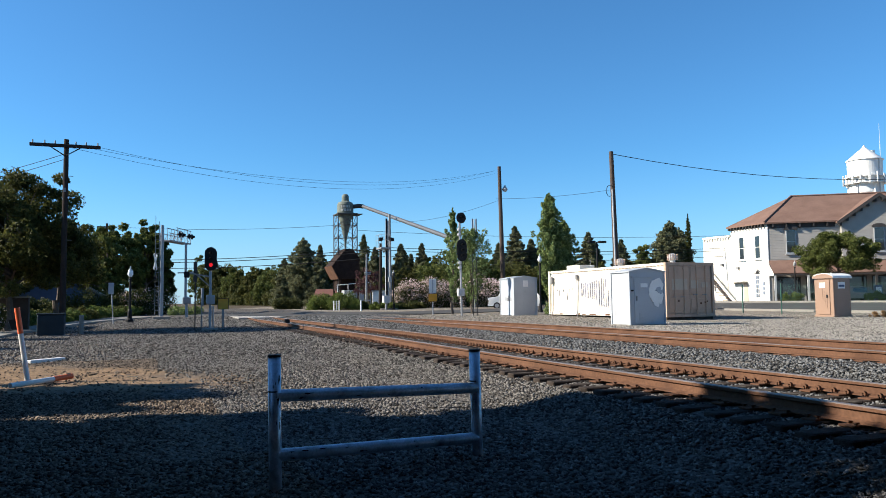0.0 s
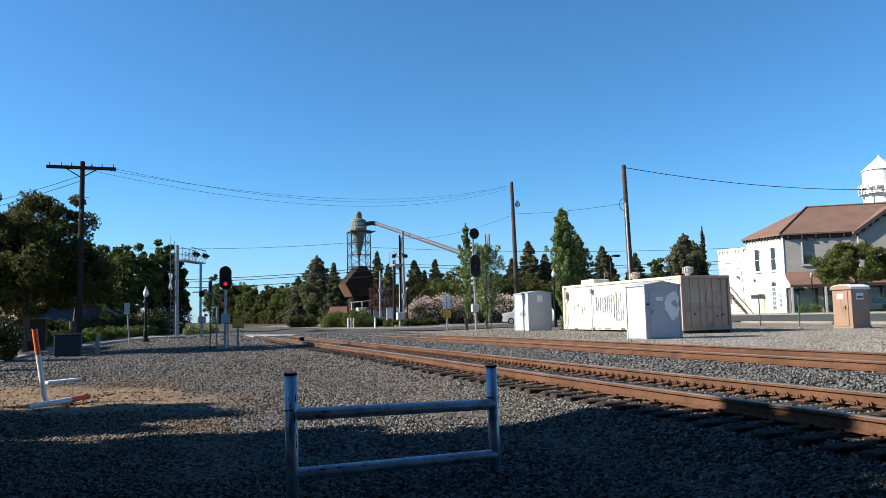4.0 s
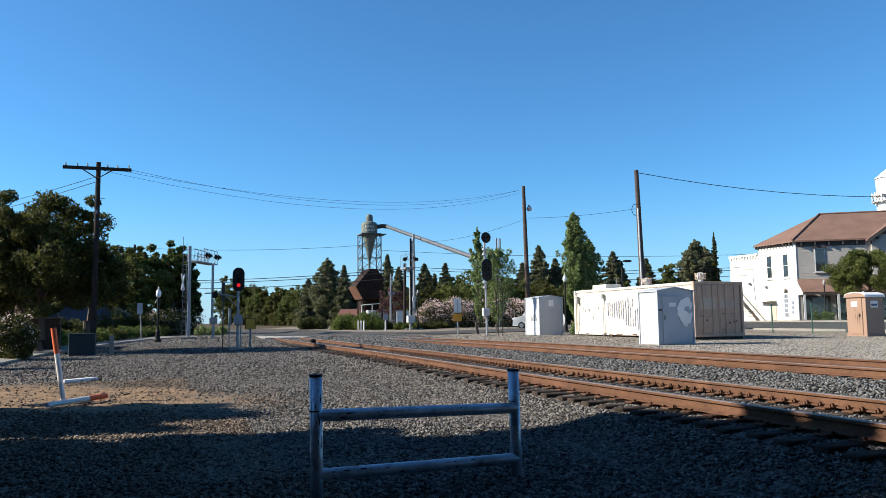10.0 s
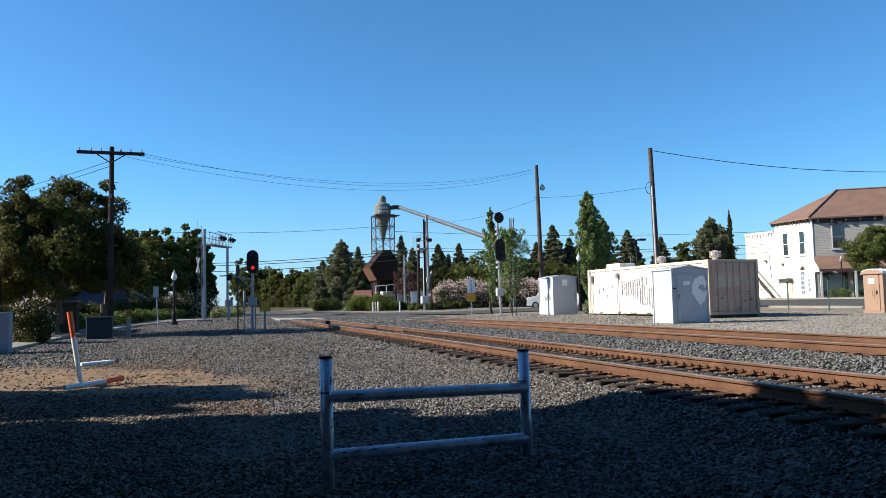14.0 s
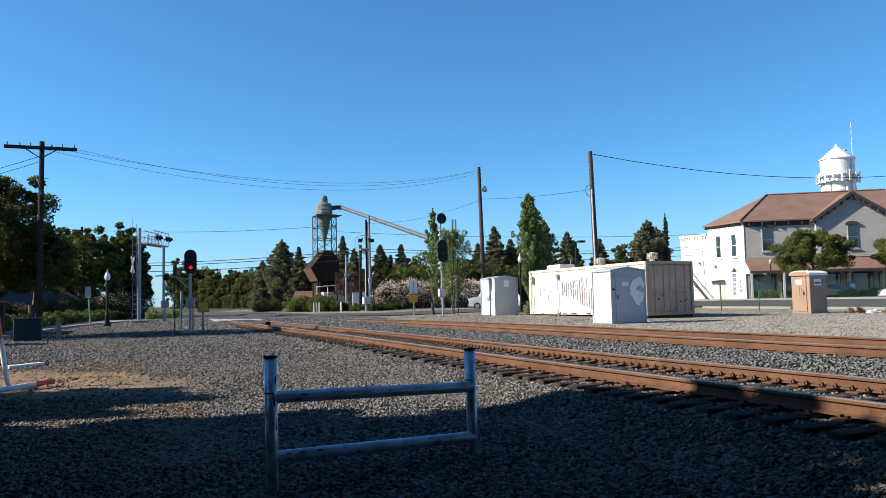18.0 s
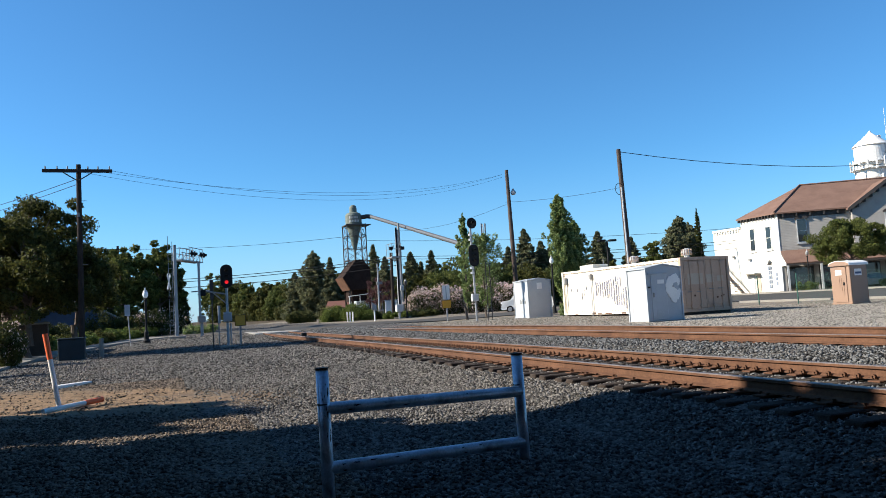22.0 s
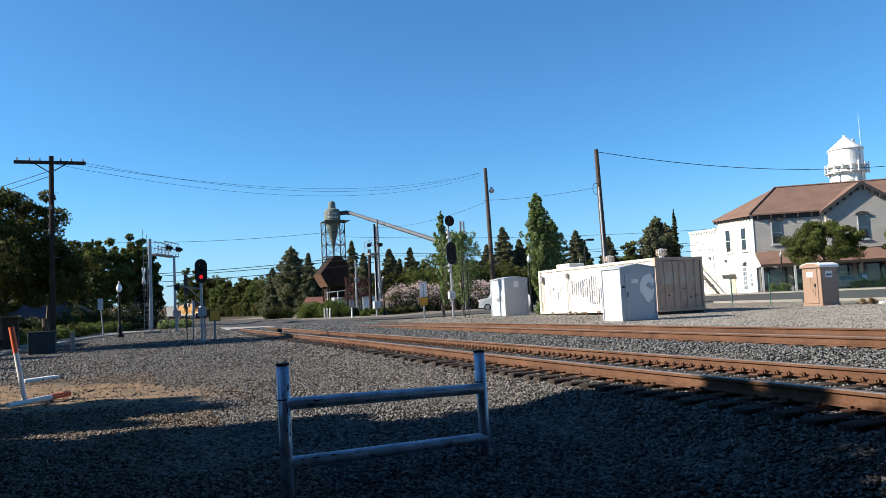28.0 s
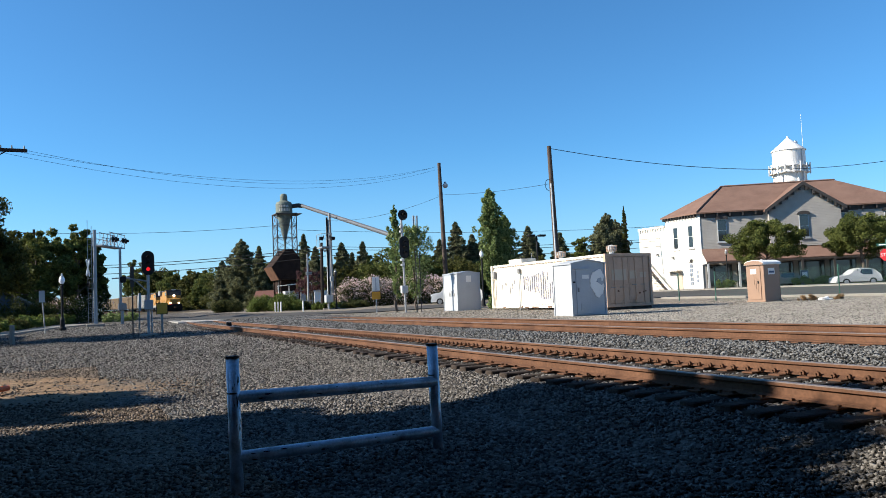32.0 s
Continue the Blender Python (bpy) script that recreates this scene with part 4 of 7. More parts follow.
def portable_toilet():
    p = thing("portable_toilet", "tan plastic portable toilet with a white roof", "portable toilet", 30.85, 27.75, 0.26, 0)
    W = 1.12
    part("base_skid", B(-0.04, W + 0.04, -0.04, W + 0.04, -0.02, 0.12, bevel=0.02), PLASTIC, p)
    for n, q in (("side_wall", (0, 0.05, 0, W)), ("side_wall", (W - 0.05, W, 0, W)), ("back_wall", (0.05, W - 0.05, W - 0.05, W)), ("front_frame", (0.05, W - 0.05, 0.0, 0.05))):
        part(n, B(q[0], q[1], q[2], q[3], 0.1, 1.95, bevel=0.015), PLASTIC, p)
    d = part("door", B(-0.035, 0.0, 0.2, W - 0.2, 0.14, 1.85, bevel=0.012), PLASTIC, p)
    part("latch", B(-0.06, -0.03, 0.3, 0.38, 0.95, 1.1), BLACK, d)
    for k in range(3):
        part("moulded_rib", B(-0.05, -0.03, 0.35 + 0.12 * k, 0.38 + 0.12 * k, 0.5 + 0.2 * k, 1.2 + 0.1 * k), PLASTIC, d)
    part("label_plate", B(-0.04, -0.034, 0.45, 0.8, 1.45, 1.7), WHITE, d, "white label")
    part("notice", B(0.3, 0.75, -0.012, 0.0, 1.4, 1.72), WHITE, p, "white and blue notice")
    part("notice_band", B(0.34, 0.71, -0.018, -0.012, 1.48, 1.58), SLATE, p, "blue band")
    bm = bmesh.new()
    arch = [(W * 0.5 + (W * 0.5 + 0.06) * math.cos(math.pi * k / 10), 1.95 + 0.2 * math.sin(math.pi * k / 10)) for k in range(11)]
    prof = [(-0.06, 1.9), (W + 0.06, 1.9)] + arch
    f, g = [bm.verts.new((-0.07, a, c)) for a, c in prof], [bm.verts.new((W + 0.07, a, c)) for a, c in prof]
    bm.faces.new(f), bm.faces.new(g[::-1])
    for i in range(len(prof)):
        bm.faces.new((f[i], g[i], g[(i + 1) % len(prof)], f[(i + 1) % len(prof)]))
    bmesh.ops.recalc_face_normals(bm, faces=bm.faces)
    part("roof", bm, WHITE, p, "translucent white roof")
    part("door_arch", prism(bmesh.new(), [(a, c - 0.03) for a, c in arch] + [(0.0, 1.9), (W, 1.9)][::1], 0.0, 0.012), PLASTIC, p, m=Matrix(((0, 0, -1, -0.071), (1, 0, 0, 0), (0, 1, 0, 0), (0, 0, 0, 1))))
    part("vent_pipe", R((0.95, 0.95, 2.0), (0.95, 0.95, 2.2), 0.05, n=10), WHITE, p)


# ---------------------------------------------------------------- poles and wires
def sag(bm, p, q, drop, r=0.02, n=18):
    """One hanging strand: a thin square tube along a parabola."""
    p, q = Vector(p), Vector(q)
    side = (q - p).cross(Vector((0, 0, 1))).normalized() * r
    last = None
    for i in range(n + 1):
        k = i / n
        c = p.lerp(q, k) - Vector((0, 0, drop * 4 * k * (1 - k)))
        ring = [bm.verts.new(c + side), bm.verts.new(c + Vector((0, 0, r))), bm.verts.new(c - side), bm.verts.new(c - Vector((0, 0, r)))]
        if last:
            for j in range(4):
                bm.faces.new((last[j], last[(j + 1) % 4], ring[(j + 1) % 4], ring[j]))
        last = ring
    return bm


def wire(label, p, q, drop, r=0.02):
    w = thing("overhead_wire", label, "wire", 0, 0, 0, group="overhead wires")
    part("strand", sag(bmesh.new(), p, q, drop, r), BLACK, w)


def utility_poles():
    a = thing("utility_pole", "dark wooden utility pole with one crossarm", "utility pole", -2.95, 31.6, 0.2)
    part("pole", R((0, 0, -0.5), (0.02, 0, 7.3), 0.115, 0.085, n=14), DARKWOOD, a)
    arm = part("crossarm", B(-1.2, 1.2, -0.16, -0.05, 6.98, 7.1, bevel=0.01), DARKWOOD, a)
    for s in (-1, 1):
        part("brace", R((s * 0.5, -0.1, 6.98), (0, -0.12, 6.65), 0.02, n=6), DARKWOOD, arm)
        for k in (0.35, 0.7, 1.1):
            part("insulator", R((s * k, -0.1, 7.1), (s * k, -0.1, 7.22), 0.03, 0.02, n=8), LOCO_GREY, arm)
    for k in range(4):
        part("step_bolt", R((0.1, -0.1, 3.5 + k * 0.8), (0.28, -0.1, 3.5 + k * 0.8), 0.012, n=5), LOCO_GREY, a)
    part("pole_tag", B(-0.04, 0.04, -0.16, -0.1, 5.3, 5.45), LOCO_GREY, a)
    b = thing("utility_pole", "weathered brown wooden pole with a floodlight", "utility pole", 23.5, 49.2, 0.3)
    part("pole", R((0.06, 0, -0.5), (-0.2, -0.1, 10.5), 0.19, 0.12, n=14), POLEWOOD, b)
    part("floodlight", lathe(bmesh.new(), [(0.05, 0), (0.16, 0.05), (0.2, 0.2), (0.1, 0.35), (0.06, 0.45)], 12, (0.2, -0.15, 8.7)), GREYPAINT, b)
    c = thing("utility_pole", "tall weathered wooden pole with a pale conduit", "utility pole", 26.5, 39.6, 0.3)
    part("pole", R((0.12, 0, -0.5), (-0.25, -0.2, 9.95), 0.2, 0.13, n=14), POLEWOOD, c)
    part("conduit", R((-0.12, -0.22, 0.5), (-0.3, -0.3, 7.6), 0.05, n=8), GREYPAINT, c)
    bm = bmesh.new()
    last = None
    for i in range(12):
        t = i / 11 * math.pi * 1.3
        q = Vector((-0.45 - 0.28 * math.sin(t), -0.3, 7.5 - 0.35 * math.cos(t)))
        if last is not None:
            rod(bm, last, q, 0.018, n=5)
        last = q
    part("cable_loop", bm, BLACK, c)
    # spans
    for k, d in ((0.9, 1.25), (0.2, 1.1), (-0.4, 1.4)):
        wire("thin dark overhead wire across the sky", (-2.95 + k, 31.5, 7.3), (23.0, 49.2, 10.5 - 0.2 * (k < 0)), d, 0.006)
    e = thing("utility_pole", "wooden utility pole down the street", "utility pole", -17.4, 59.6, 0.2)
    part("pole", R((0, 0, -0.5), (0, 0, 8.6), 0.16, 0.11, n=12), DARKWOOD, e)
    wire("thin dark overhead wire across the sky", (-2.98, 31.6, 6.95), (-17.4, 59.6, 8.5), 0.35, 0.012)
    wire("thin dark overhead wire across the sky", (-2.98, 31.6, 6.75), (-17.4, 59.6, 8.1), 0.35, 0.012)
    e = thing("utility_pole", "wooden utility pole behind the trees with a crossarm", "utility pole", -4.7, 99.9, 0.3)
    part("pole", R((0, 0, -0.5), (0, 0, 10.7), 0.18, 0.13, n=12), DARKWOOD, e)
    part("crossarm", B(-1.1, 1.1, -0.06, 0.06, 10.2, 10.35), DARKWOOD, e)
    part("crossarm", B(-0.9, 0.9, -0.06, 0.06, 6.2, 6.32), DARKWOOD, e)
    e = thing("utility_pole", "wooden utility pole beyond the shops", "utility pole", 75.0, 38.2, 0.4)
    part("pole", R((0, 0, -0.5), (0, 0, 13.8), 0.2, 0.13, n=12), POLEWOOD, e)
    wire("long dark wire sagging past the shops", (26.3, 39.4, 10.1), (75.0, 38.2, 14.0), 2.4, 0.02)
    wire("thin dark overhead wire across the sky", (23.1, 49.2, 8.5), (26.2, 39.4, 7.9), 0.15, 0.01)
    wire("thin dark overhead wire across the sky", (23.3, 49.2, 8.4), (20.62, 67.9, 8.65), 0.5, 0.01)
    for z, d in ((0.0, 0.45), (-0.3, 0.45), (-0.95, 0.5)):
        wire("dark cable crossing beyond the road", (-4.6, 99.8, 6.6 + z), (24.85, 80.8, 7.2 + z), d, 0.035)
        wire("dark cable crossing beyond the road", (24.85, 80.8, 7.2 + z), (62.4, 71.0, 7.0 + z), d, 0.026)
    wire("thin dark overhead wire across the sky", (-4.6, 99.8, 10.6), (24.3, 92.8, 11.0), 0.5, 0.02)
    wire("thin dark overhead wire across the sky", (24.3, 92.8, 10.2), (62.4, 70.4, 8.4), 0.5, 0.02)


def lamp_post(x, y, z, h, label, glass=LAMPGLASS):
    l = thing("street_lamp", label, "street lamp", x, y, z, group="street lamps")
    bm = bmesh.new()
    lathe(bm, [(0.2, 0), (0.2, 0.12), (0.13, 0.2), (0.12, 0.6), (0.07, 0.72), (0.06, h - 0.75), (0.09, h - 0.68), (0.06, h - 0.6)], 12)
    part("post", bm, BLACK, l)
    bm = bmesh.new()
    lathe(bm, [(0.07, h - 0.56), (0.12, h - 0.5), (0.155, h - 0.4), (0.145, h - 0.3), (0.11, h - 0.2)], 16)
    part("globe", bm, glass, l, "frosted white globe" if glass is LAMPGLASS else "dim grey lantern globe")
    bm = bmesh.new()
    lathe(bm, [(0.125, h - 0.2), (0.09, h - 0.13), (0.035, h - 0.09), (0.045, h - 0.03), (0.012, h + 0.05)], 12)
    part("finial", bm, GREYPAINT, l)
    return l


def crossing_gantry():
    g = thing("crossing_gantry", "silver cantilever crossing signal with a railed walkway arm", "crossing signal", 0.86, 54.95, 0.35)
    part("mast", R((0, 0, 0), (0, 0, 6.25), 0.125, 0.11, n=14), ALU, g)
    part("foundation", B(-0.55, 0.55, -0.5, 0.5, -0.3, 0.1, bevel=0.04), CONCRETE, g)
    # the walkway arm reaches out over the road, away from the yard
    am = pose(0.1, 0.1, 0, 0, 0, 64)
    arm = part("walkway_arm", B(0.1, 3.6, -0.35, 0.35, 5.2, 5.28), ALU, g, m=am)
    for yy in (-0.35, 0.35):
        for zz in (5.75, 6.2):
            part("guard_rail", R((0.1 if zz < 6 else 1.2, yy, zz), (3.6, yy, zz - 0.05), 0.028, n=6), ALU, arm)
        for k in range(7):
            x = 0.2 + k * 0.56
            part("rail_post", R((x, yy, 5.2), (x, yy, 6.2 if k > 1 else 5.75), 0.02, n=6), ALU, arm)
            part("lattice", R((x, yy, 5.2), (min(x + 0.56, 3.6), yy, 5.75), 0.018, n=5), ALU, arm)
    for k in (1.7, 3.3):
        for s in (-1, 1):
            lp = bmesh.new()
            lathe(lp, [(0.2, 0), (0.2, 0.02), (0.1, 0.05), (0.09, 0.2)], 14)
            part("flasher", lp, BLACK, arm, "black flasher lamp", m=pose(k + s * 0.24, -0.45, 5.75, 90, 0, 0))
        part("flasher_bar", R((k - 0.4, -0.4, 5.75), (k + 0.4, -0.4, 5.75), 0.035, n=6), BLACK, arm)
    for s in (-1, 1):
        part("crossbuck", B(-0.6, 0.6, -0.02, 0.02, -0.09, 0.09), WHITE, g, "white crossbuck board", m=pose(-0.42, -0.25, 3.75, 0, s * 58, 72))
    for s in (-1, 1):
        lp = bmesh.new()
        lathe(lp, [(0.24, 0), (0.24, 0.02), (0.1, 0.05), (0.09, 0.2)], 14)
        part("flasher", lp, BLACK, g, "black flasher lamp", m=pose(-0.3, -0.25 - 0.3 * s, 2.7, 0, -90, 0))
    for k in range(18):
        part("ladder_rung", R((-0.42, 0, 0.5 + 0.32 * k), (-0.15, 0, 0.5 + 0.32 * k), 0.012, n=5), ALU, g)
    for a in (-0.44, -0.2):
        part("ladder_stile", B(a, a + 0.03, -0.02, 0.02, 0.2, 6.9 if a < -0.3 else 6.5), ALU, g)
    # second unit on the far side of the road, seen along its arm
    h = thing("crossing_gantry", "silver crossing signal mast with a railed basket arm", "crossing signal", 20.6, 67.9, 0.45)
    part("mast", R((0, 0, 0), (0.04, 0, 8.3), 0.2, 0.15, n=14), ALU, h)
    part("foundation", B(-0.8, 0.8, -0.7, 0.7, -0.3, 0.2, bevel=0.04), CONCRETE, h)
    arm = part("walkway_arm", B(-1.0, -0.1, -1.6, 0.2, 5.6, 5.72), ALU, h)
    for k in range(4):
        part("arm_truss", R((-1.0 + 0.3 * k, -1.6, 5.65), (-0.5, -0.6, 5.3), 0.03, n=5), ALU, arm)
    for xx in (-1.0, -0.1):
        for zz in (6.4, 6.9):
            part("guard_rail", R((xx, -1.6, zz), (xx, 0.2, zz), 0.022, n=6), ALU, arm)
        for k in range(3):
            part("rail_post", R((xx, -1.6 + 0.85 * k, 5.7), (xx, -1.6 + 0.85 * k, 6.9), 0.02, n=6), ALU, arm)
    for zz in (6.4, 6.9):
        part("guard_rail", R((-1.0, -1.6, zz), (-0.1, -1.6, zz), 0.022, n=6), ALU, arm)
    for s in (-1, 1):
        lp = bmesh.new()
        lathe(lp, [(0.26, 0), (0.26, 0.02), (0.1, 0.05), (0.09, 0.2)], 14)
        part("flasher", lp, BLACK, arm, "black flasher lamp", m=pose(-0.6 + s * 0.35, -1.75, 6.45, 0, s * 70, 0))
        part("flasher_hood", B(-0.16, 0.16, -0.3, 0.0, -0.14, 0.16, bevel=0.04), BLACK, arm, m=pose(-0.6 + s * 0.55, -1.7, 6.4))
    part("signal_box", B(0.05, 0.4, -0.3, 0.1, 2.6, 3.1, bevel=0.03), GREYPAINT, h)
    gate = thing("crossing_gate", "raised black crossing gate arm on a white stand", "crossing gate", 20.2, 66.9, 0.45)
    part("stand", R((0, 0, 0), (0, 0, 1.4), 0.1, n=12), ALU, gate)
    part("mechanism_box", B(-0.3, 0.3, -0.3, 0.3, 0.7, 1.35, bevel=0.03), GREYPAINT, gate)
    part("arm", B(0.0, 0.16, -0.03, 0.03, 1.2, 8.4), BLACK, gate)
    g2 = thing("crossing_gate", "raised crossing gate with a grey mechanism box", "crossing gate", 2.45, 54.6, 0.36)
    part("stand", R((0, 0, 0), (0, 0, 1.4), 0.1, n=12), ALU, g2)
    part("mechanism_box", B(-0.26, 0.26, -0.25, 0.25, 0.9, 1.35, bevel=0.03), LOCO_GREY, g2)
    part("arm", B(-0.16, 0.0, -0.05, 0.05, 1.2, 5.0), ALU, g2)
    part("arm_bracket", R((-0.6, 0, 3.0), (0.6, 0, 3.05), 0.04, n=6), ALU, g2)


# ---------------------------------------------------------------- mill plant
def cyclone_plant():
    c = thing("dust_cyclone", "pale olive dust cyclone on a lattice steel tower", "cyclone separator", 23.1, 94.0, 1.0)
    bm = bmesh.new()
    lathe(bm, [(0.1, 6.2), (0.14, 7.9), (0.88, 11.1), (1.02, 11.4), (1.02, 12.5), (0.9, 12.75), (0.46, 12.95), (0.45, 13.5), (0.36, 13.75), (0.15, 13.86)], 28)
    part("cyclone_body", bm, OLIVE, c, smooth=False)
    for k, (zz, w) in enumerate(((12.05, 1.3), (11.6, 1.5))):
        bm = bmesh.new()
        n = 6 if k == 0 else 7
        for i in range(n):
            a0 = -2.35 + i * 0.19 - 0.04 * k
            for j in range(2):
                a1 = a0 + 0.13
                vs = []
            q = [(1.035 * math.cos(a0), 1.035 * math.sin(a0), zz), (1.035 * math.cos(a0 + 0.13), 1.035 * math.sin(a0 + 0.13), zz), (1.035 * math.cos(a0 + 0.13), 1.035 * math.sin(a0 + 0.13), zz + 0.3), (1.035 * math.cos(a0), 1.035 * math.sin(a0), zz + 0.3)]
            bm.faces.new([bm.verts.new(v) for v in q])
        bmesh.ops.solidify(bm, geom=bm.faces[:], thickness=0.02)
        part("lettering_bar", bm, WHITE, c, "white illegible lettering")
    for sx in (-1.2, 1.2):
        for sy in (-1.2, 1.2):
            part("leg", B(sx - 0.055, sx + 0.055, sy - 0.055, sy + 0.055, -0.8, 11.35), TOWERSTEEL, c)
    for k in range(4):
        z0, z1 = 5.3 + k * 1.5, 6.8 + k * 1.5
        for s in (-1.2, 1.2):
            for d in (-1, 1):
                part("brace", R((-1.2 * d, s, z0), (1.2 * d, s, z1), 0.03, n=5), TOWERSTEEL, c)
                part("brace", R((s, -1.2 * d, z0), (s, 1.2 * d, z1), 0.03, n=5), TOWERSTEEL, c)
            part("girt", R((-1.2, s, z1), (1.2, s, z1), 0.05, n=5), TOWERSTEEL, c)
            part("girt", R((s, -1.2, z1), (s, 1.2, z1), 0.05, n=5), TOWERSTEEL, c)
    part("catwalk", B(-1.3, 1.9, -1.3, 1.3, 11.2, 11.28), TOWERSTEEL, c)
    # rusty bin below
    b = thing("rusty_bin", "dark rusted steel storage bin with a sloping hopper", "storage bin", 22.9, 93.0, 0.7)
    bm = bmesh.new()
    prof = [(-1.2, 3.4), (1.35, 3.4), (1.35, 5.9), (0.5, 7.05), (-0.4, 7.05), (-2.1, 4.95)]
    f, g = [bm.verts.new((x, -1.6, z)) for x, z in prof], [bm.verts.new((x, 2.4, z)) for x, z in prof]
    bm.faces.new(f), bm.faces.new(g[::-1])
    for i in range(6):
        bm.faces.new((f[i], g[i], g[(i + 1) % 6], f[(i + 1) % 6]))
    bmesh.ops.recalc_face_normals(bm, faces=bm.faces)
    part("bin_body", bm, RUSTBIN, b)
    # paler rust sheet that paints the bin's lower left face as sunlit
    part("sunlit_bin_face", slab(bmesh.new(), [(-2.14, -1.65, 4.95), (-2.14, 2.45, 4.95), (-1.26, 2.45, 3.35), (-1.26, -1.65, 3.35)], 0.08, up=(1, 0, 0)), RUST, b)
    for x in (-1.0, 1.2):
        for y in (-1.4, 2.2):
            part("leg", B(x - 0.1, x + 0.1, y - 0.1, y + 0.1, 0, 3.5), RUSTBIN, b)
    part("lower_shed", B(-0.5, 2.0, -1.2, 2.0, 0, 2.0), GREYPAINT, b, "pale lower housing")
    part("lower_shed", B(-1.0, 1.3, 0.4, 2.2, 2.0, 3.4), RUSTBIN, b, "dark rusted skirt")
    part("handrail", R((-1.6, -1.9, 2.6), (3.2, -1.9, 3.0), 0.05, n=6), WHITE, b)
    for x in (-1.5, -0.2, 1.2, 2.6):
        part("rail_post", R((x, -1.9, 0.0), (x, -1.9, 2.65 + x * 0.08), 0.05, n=6), WHITE if x < 0 else LOCO_GREY, b)
    # blower duct on a guyed pole
    d = thing("blower_duct", "long grey steel blower duct on poles", "duct", 0, 0, 0)
    bm = bmesh.new()
    pts = [(24.0, 93.6, 13.25), (24.75, 93.5, 13.35), (25.2, 93.2, 13.25)]
    for p, q in zip(pts, pts[1:]):
        rod(bm, p, q, 0.27, n=12)
    part("elbow", bm, TRIM, d)
    part("duct_run", R((25.15, 93.3, 13.3), (26.75, 61.5, 5.95), 0.215, n=14), DUCT, d)
    part("support_pole", R((24.95, 80.8, 0), (24.85, 80.8, 10.9), 0.13, n=8), LOCO_GREY, d)


# ---------------------------------------------------------------- shop building
CORNER = Vector((62.4, 64.3, 0.55))


def window(parent, m, w, h, arched=True, mat=None, hood=None):
    """A tall sash window in a moulded frame; its wall is the local xz plane, facing -y."""
    f = part("window", B(-w / 2 - 0.08, w / 2 + 0.08, -0.06, 0.02, -0.1, h + 0.12, bevel=0.01), mat or TRIM, parent, m=m)
    part("pane", B(-w / 2, w / 2, -0.085, -0.06, 0.02, h / 2 - 0.03), GLASS, f, "dark glass")
    part("pane", B(-w / 2, w / 2, -0.085, -0.06, h / 2 + 0.03, h), GLASS, f, "dark glass")
    part("sill", B(-w / 2 - 0.2, w / 2 + 0.2, -0.16, 0.0, -0.22, -0.12), mat or TRIM, f)
    if arched:
        bm = bmesh.new()
        out = [(-w / 2 - 0.25, h + 0.1)] + [(-(w / 2 + 0.25) * math.cos(math.pi * i / 8), h + 0.16 + 0.32 * math.sin(math.pi * i / 8)) for i in range(9)] + [(w / 2 + 0.25, h + 0.1)]
        a, b = [bm.verts.new((x, -0.18, z)) for x, z in out], [bm.verts.new((x, 0.0, z)) for x, z in out]
        bm.faces.new(a), bm.faces.new(b[::-1])
        for i in range(len(out)):
            bm.faces.new((a[i], b[i], b[(i + 1) % len(out)], a[(i + 1) % len(out)]))
        bmesh.ops.recalc_face_normals(bm, faces=bm.faces)
        part("hood_mould", bm, hood or mat or TRIM, f)
    return f


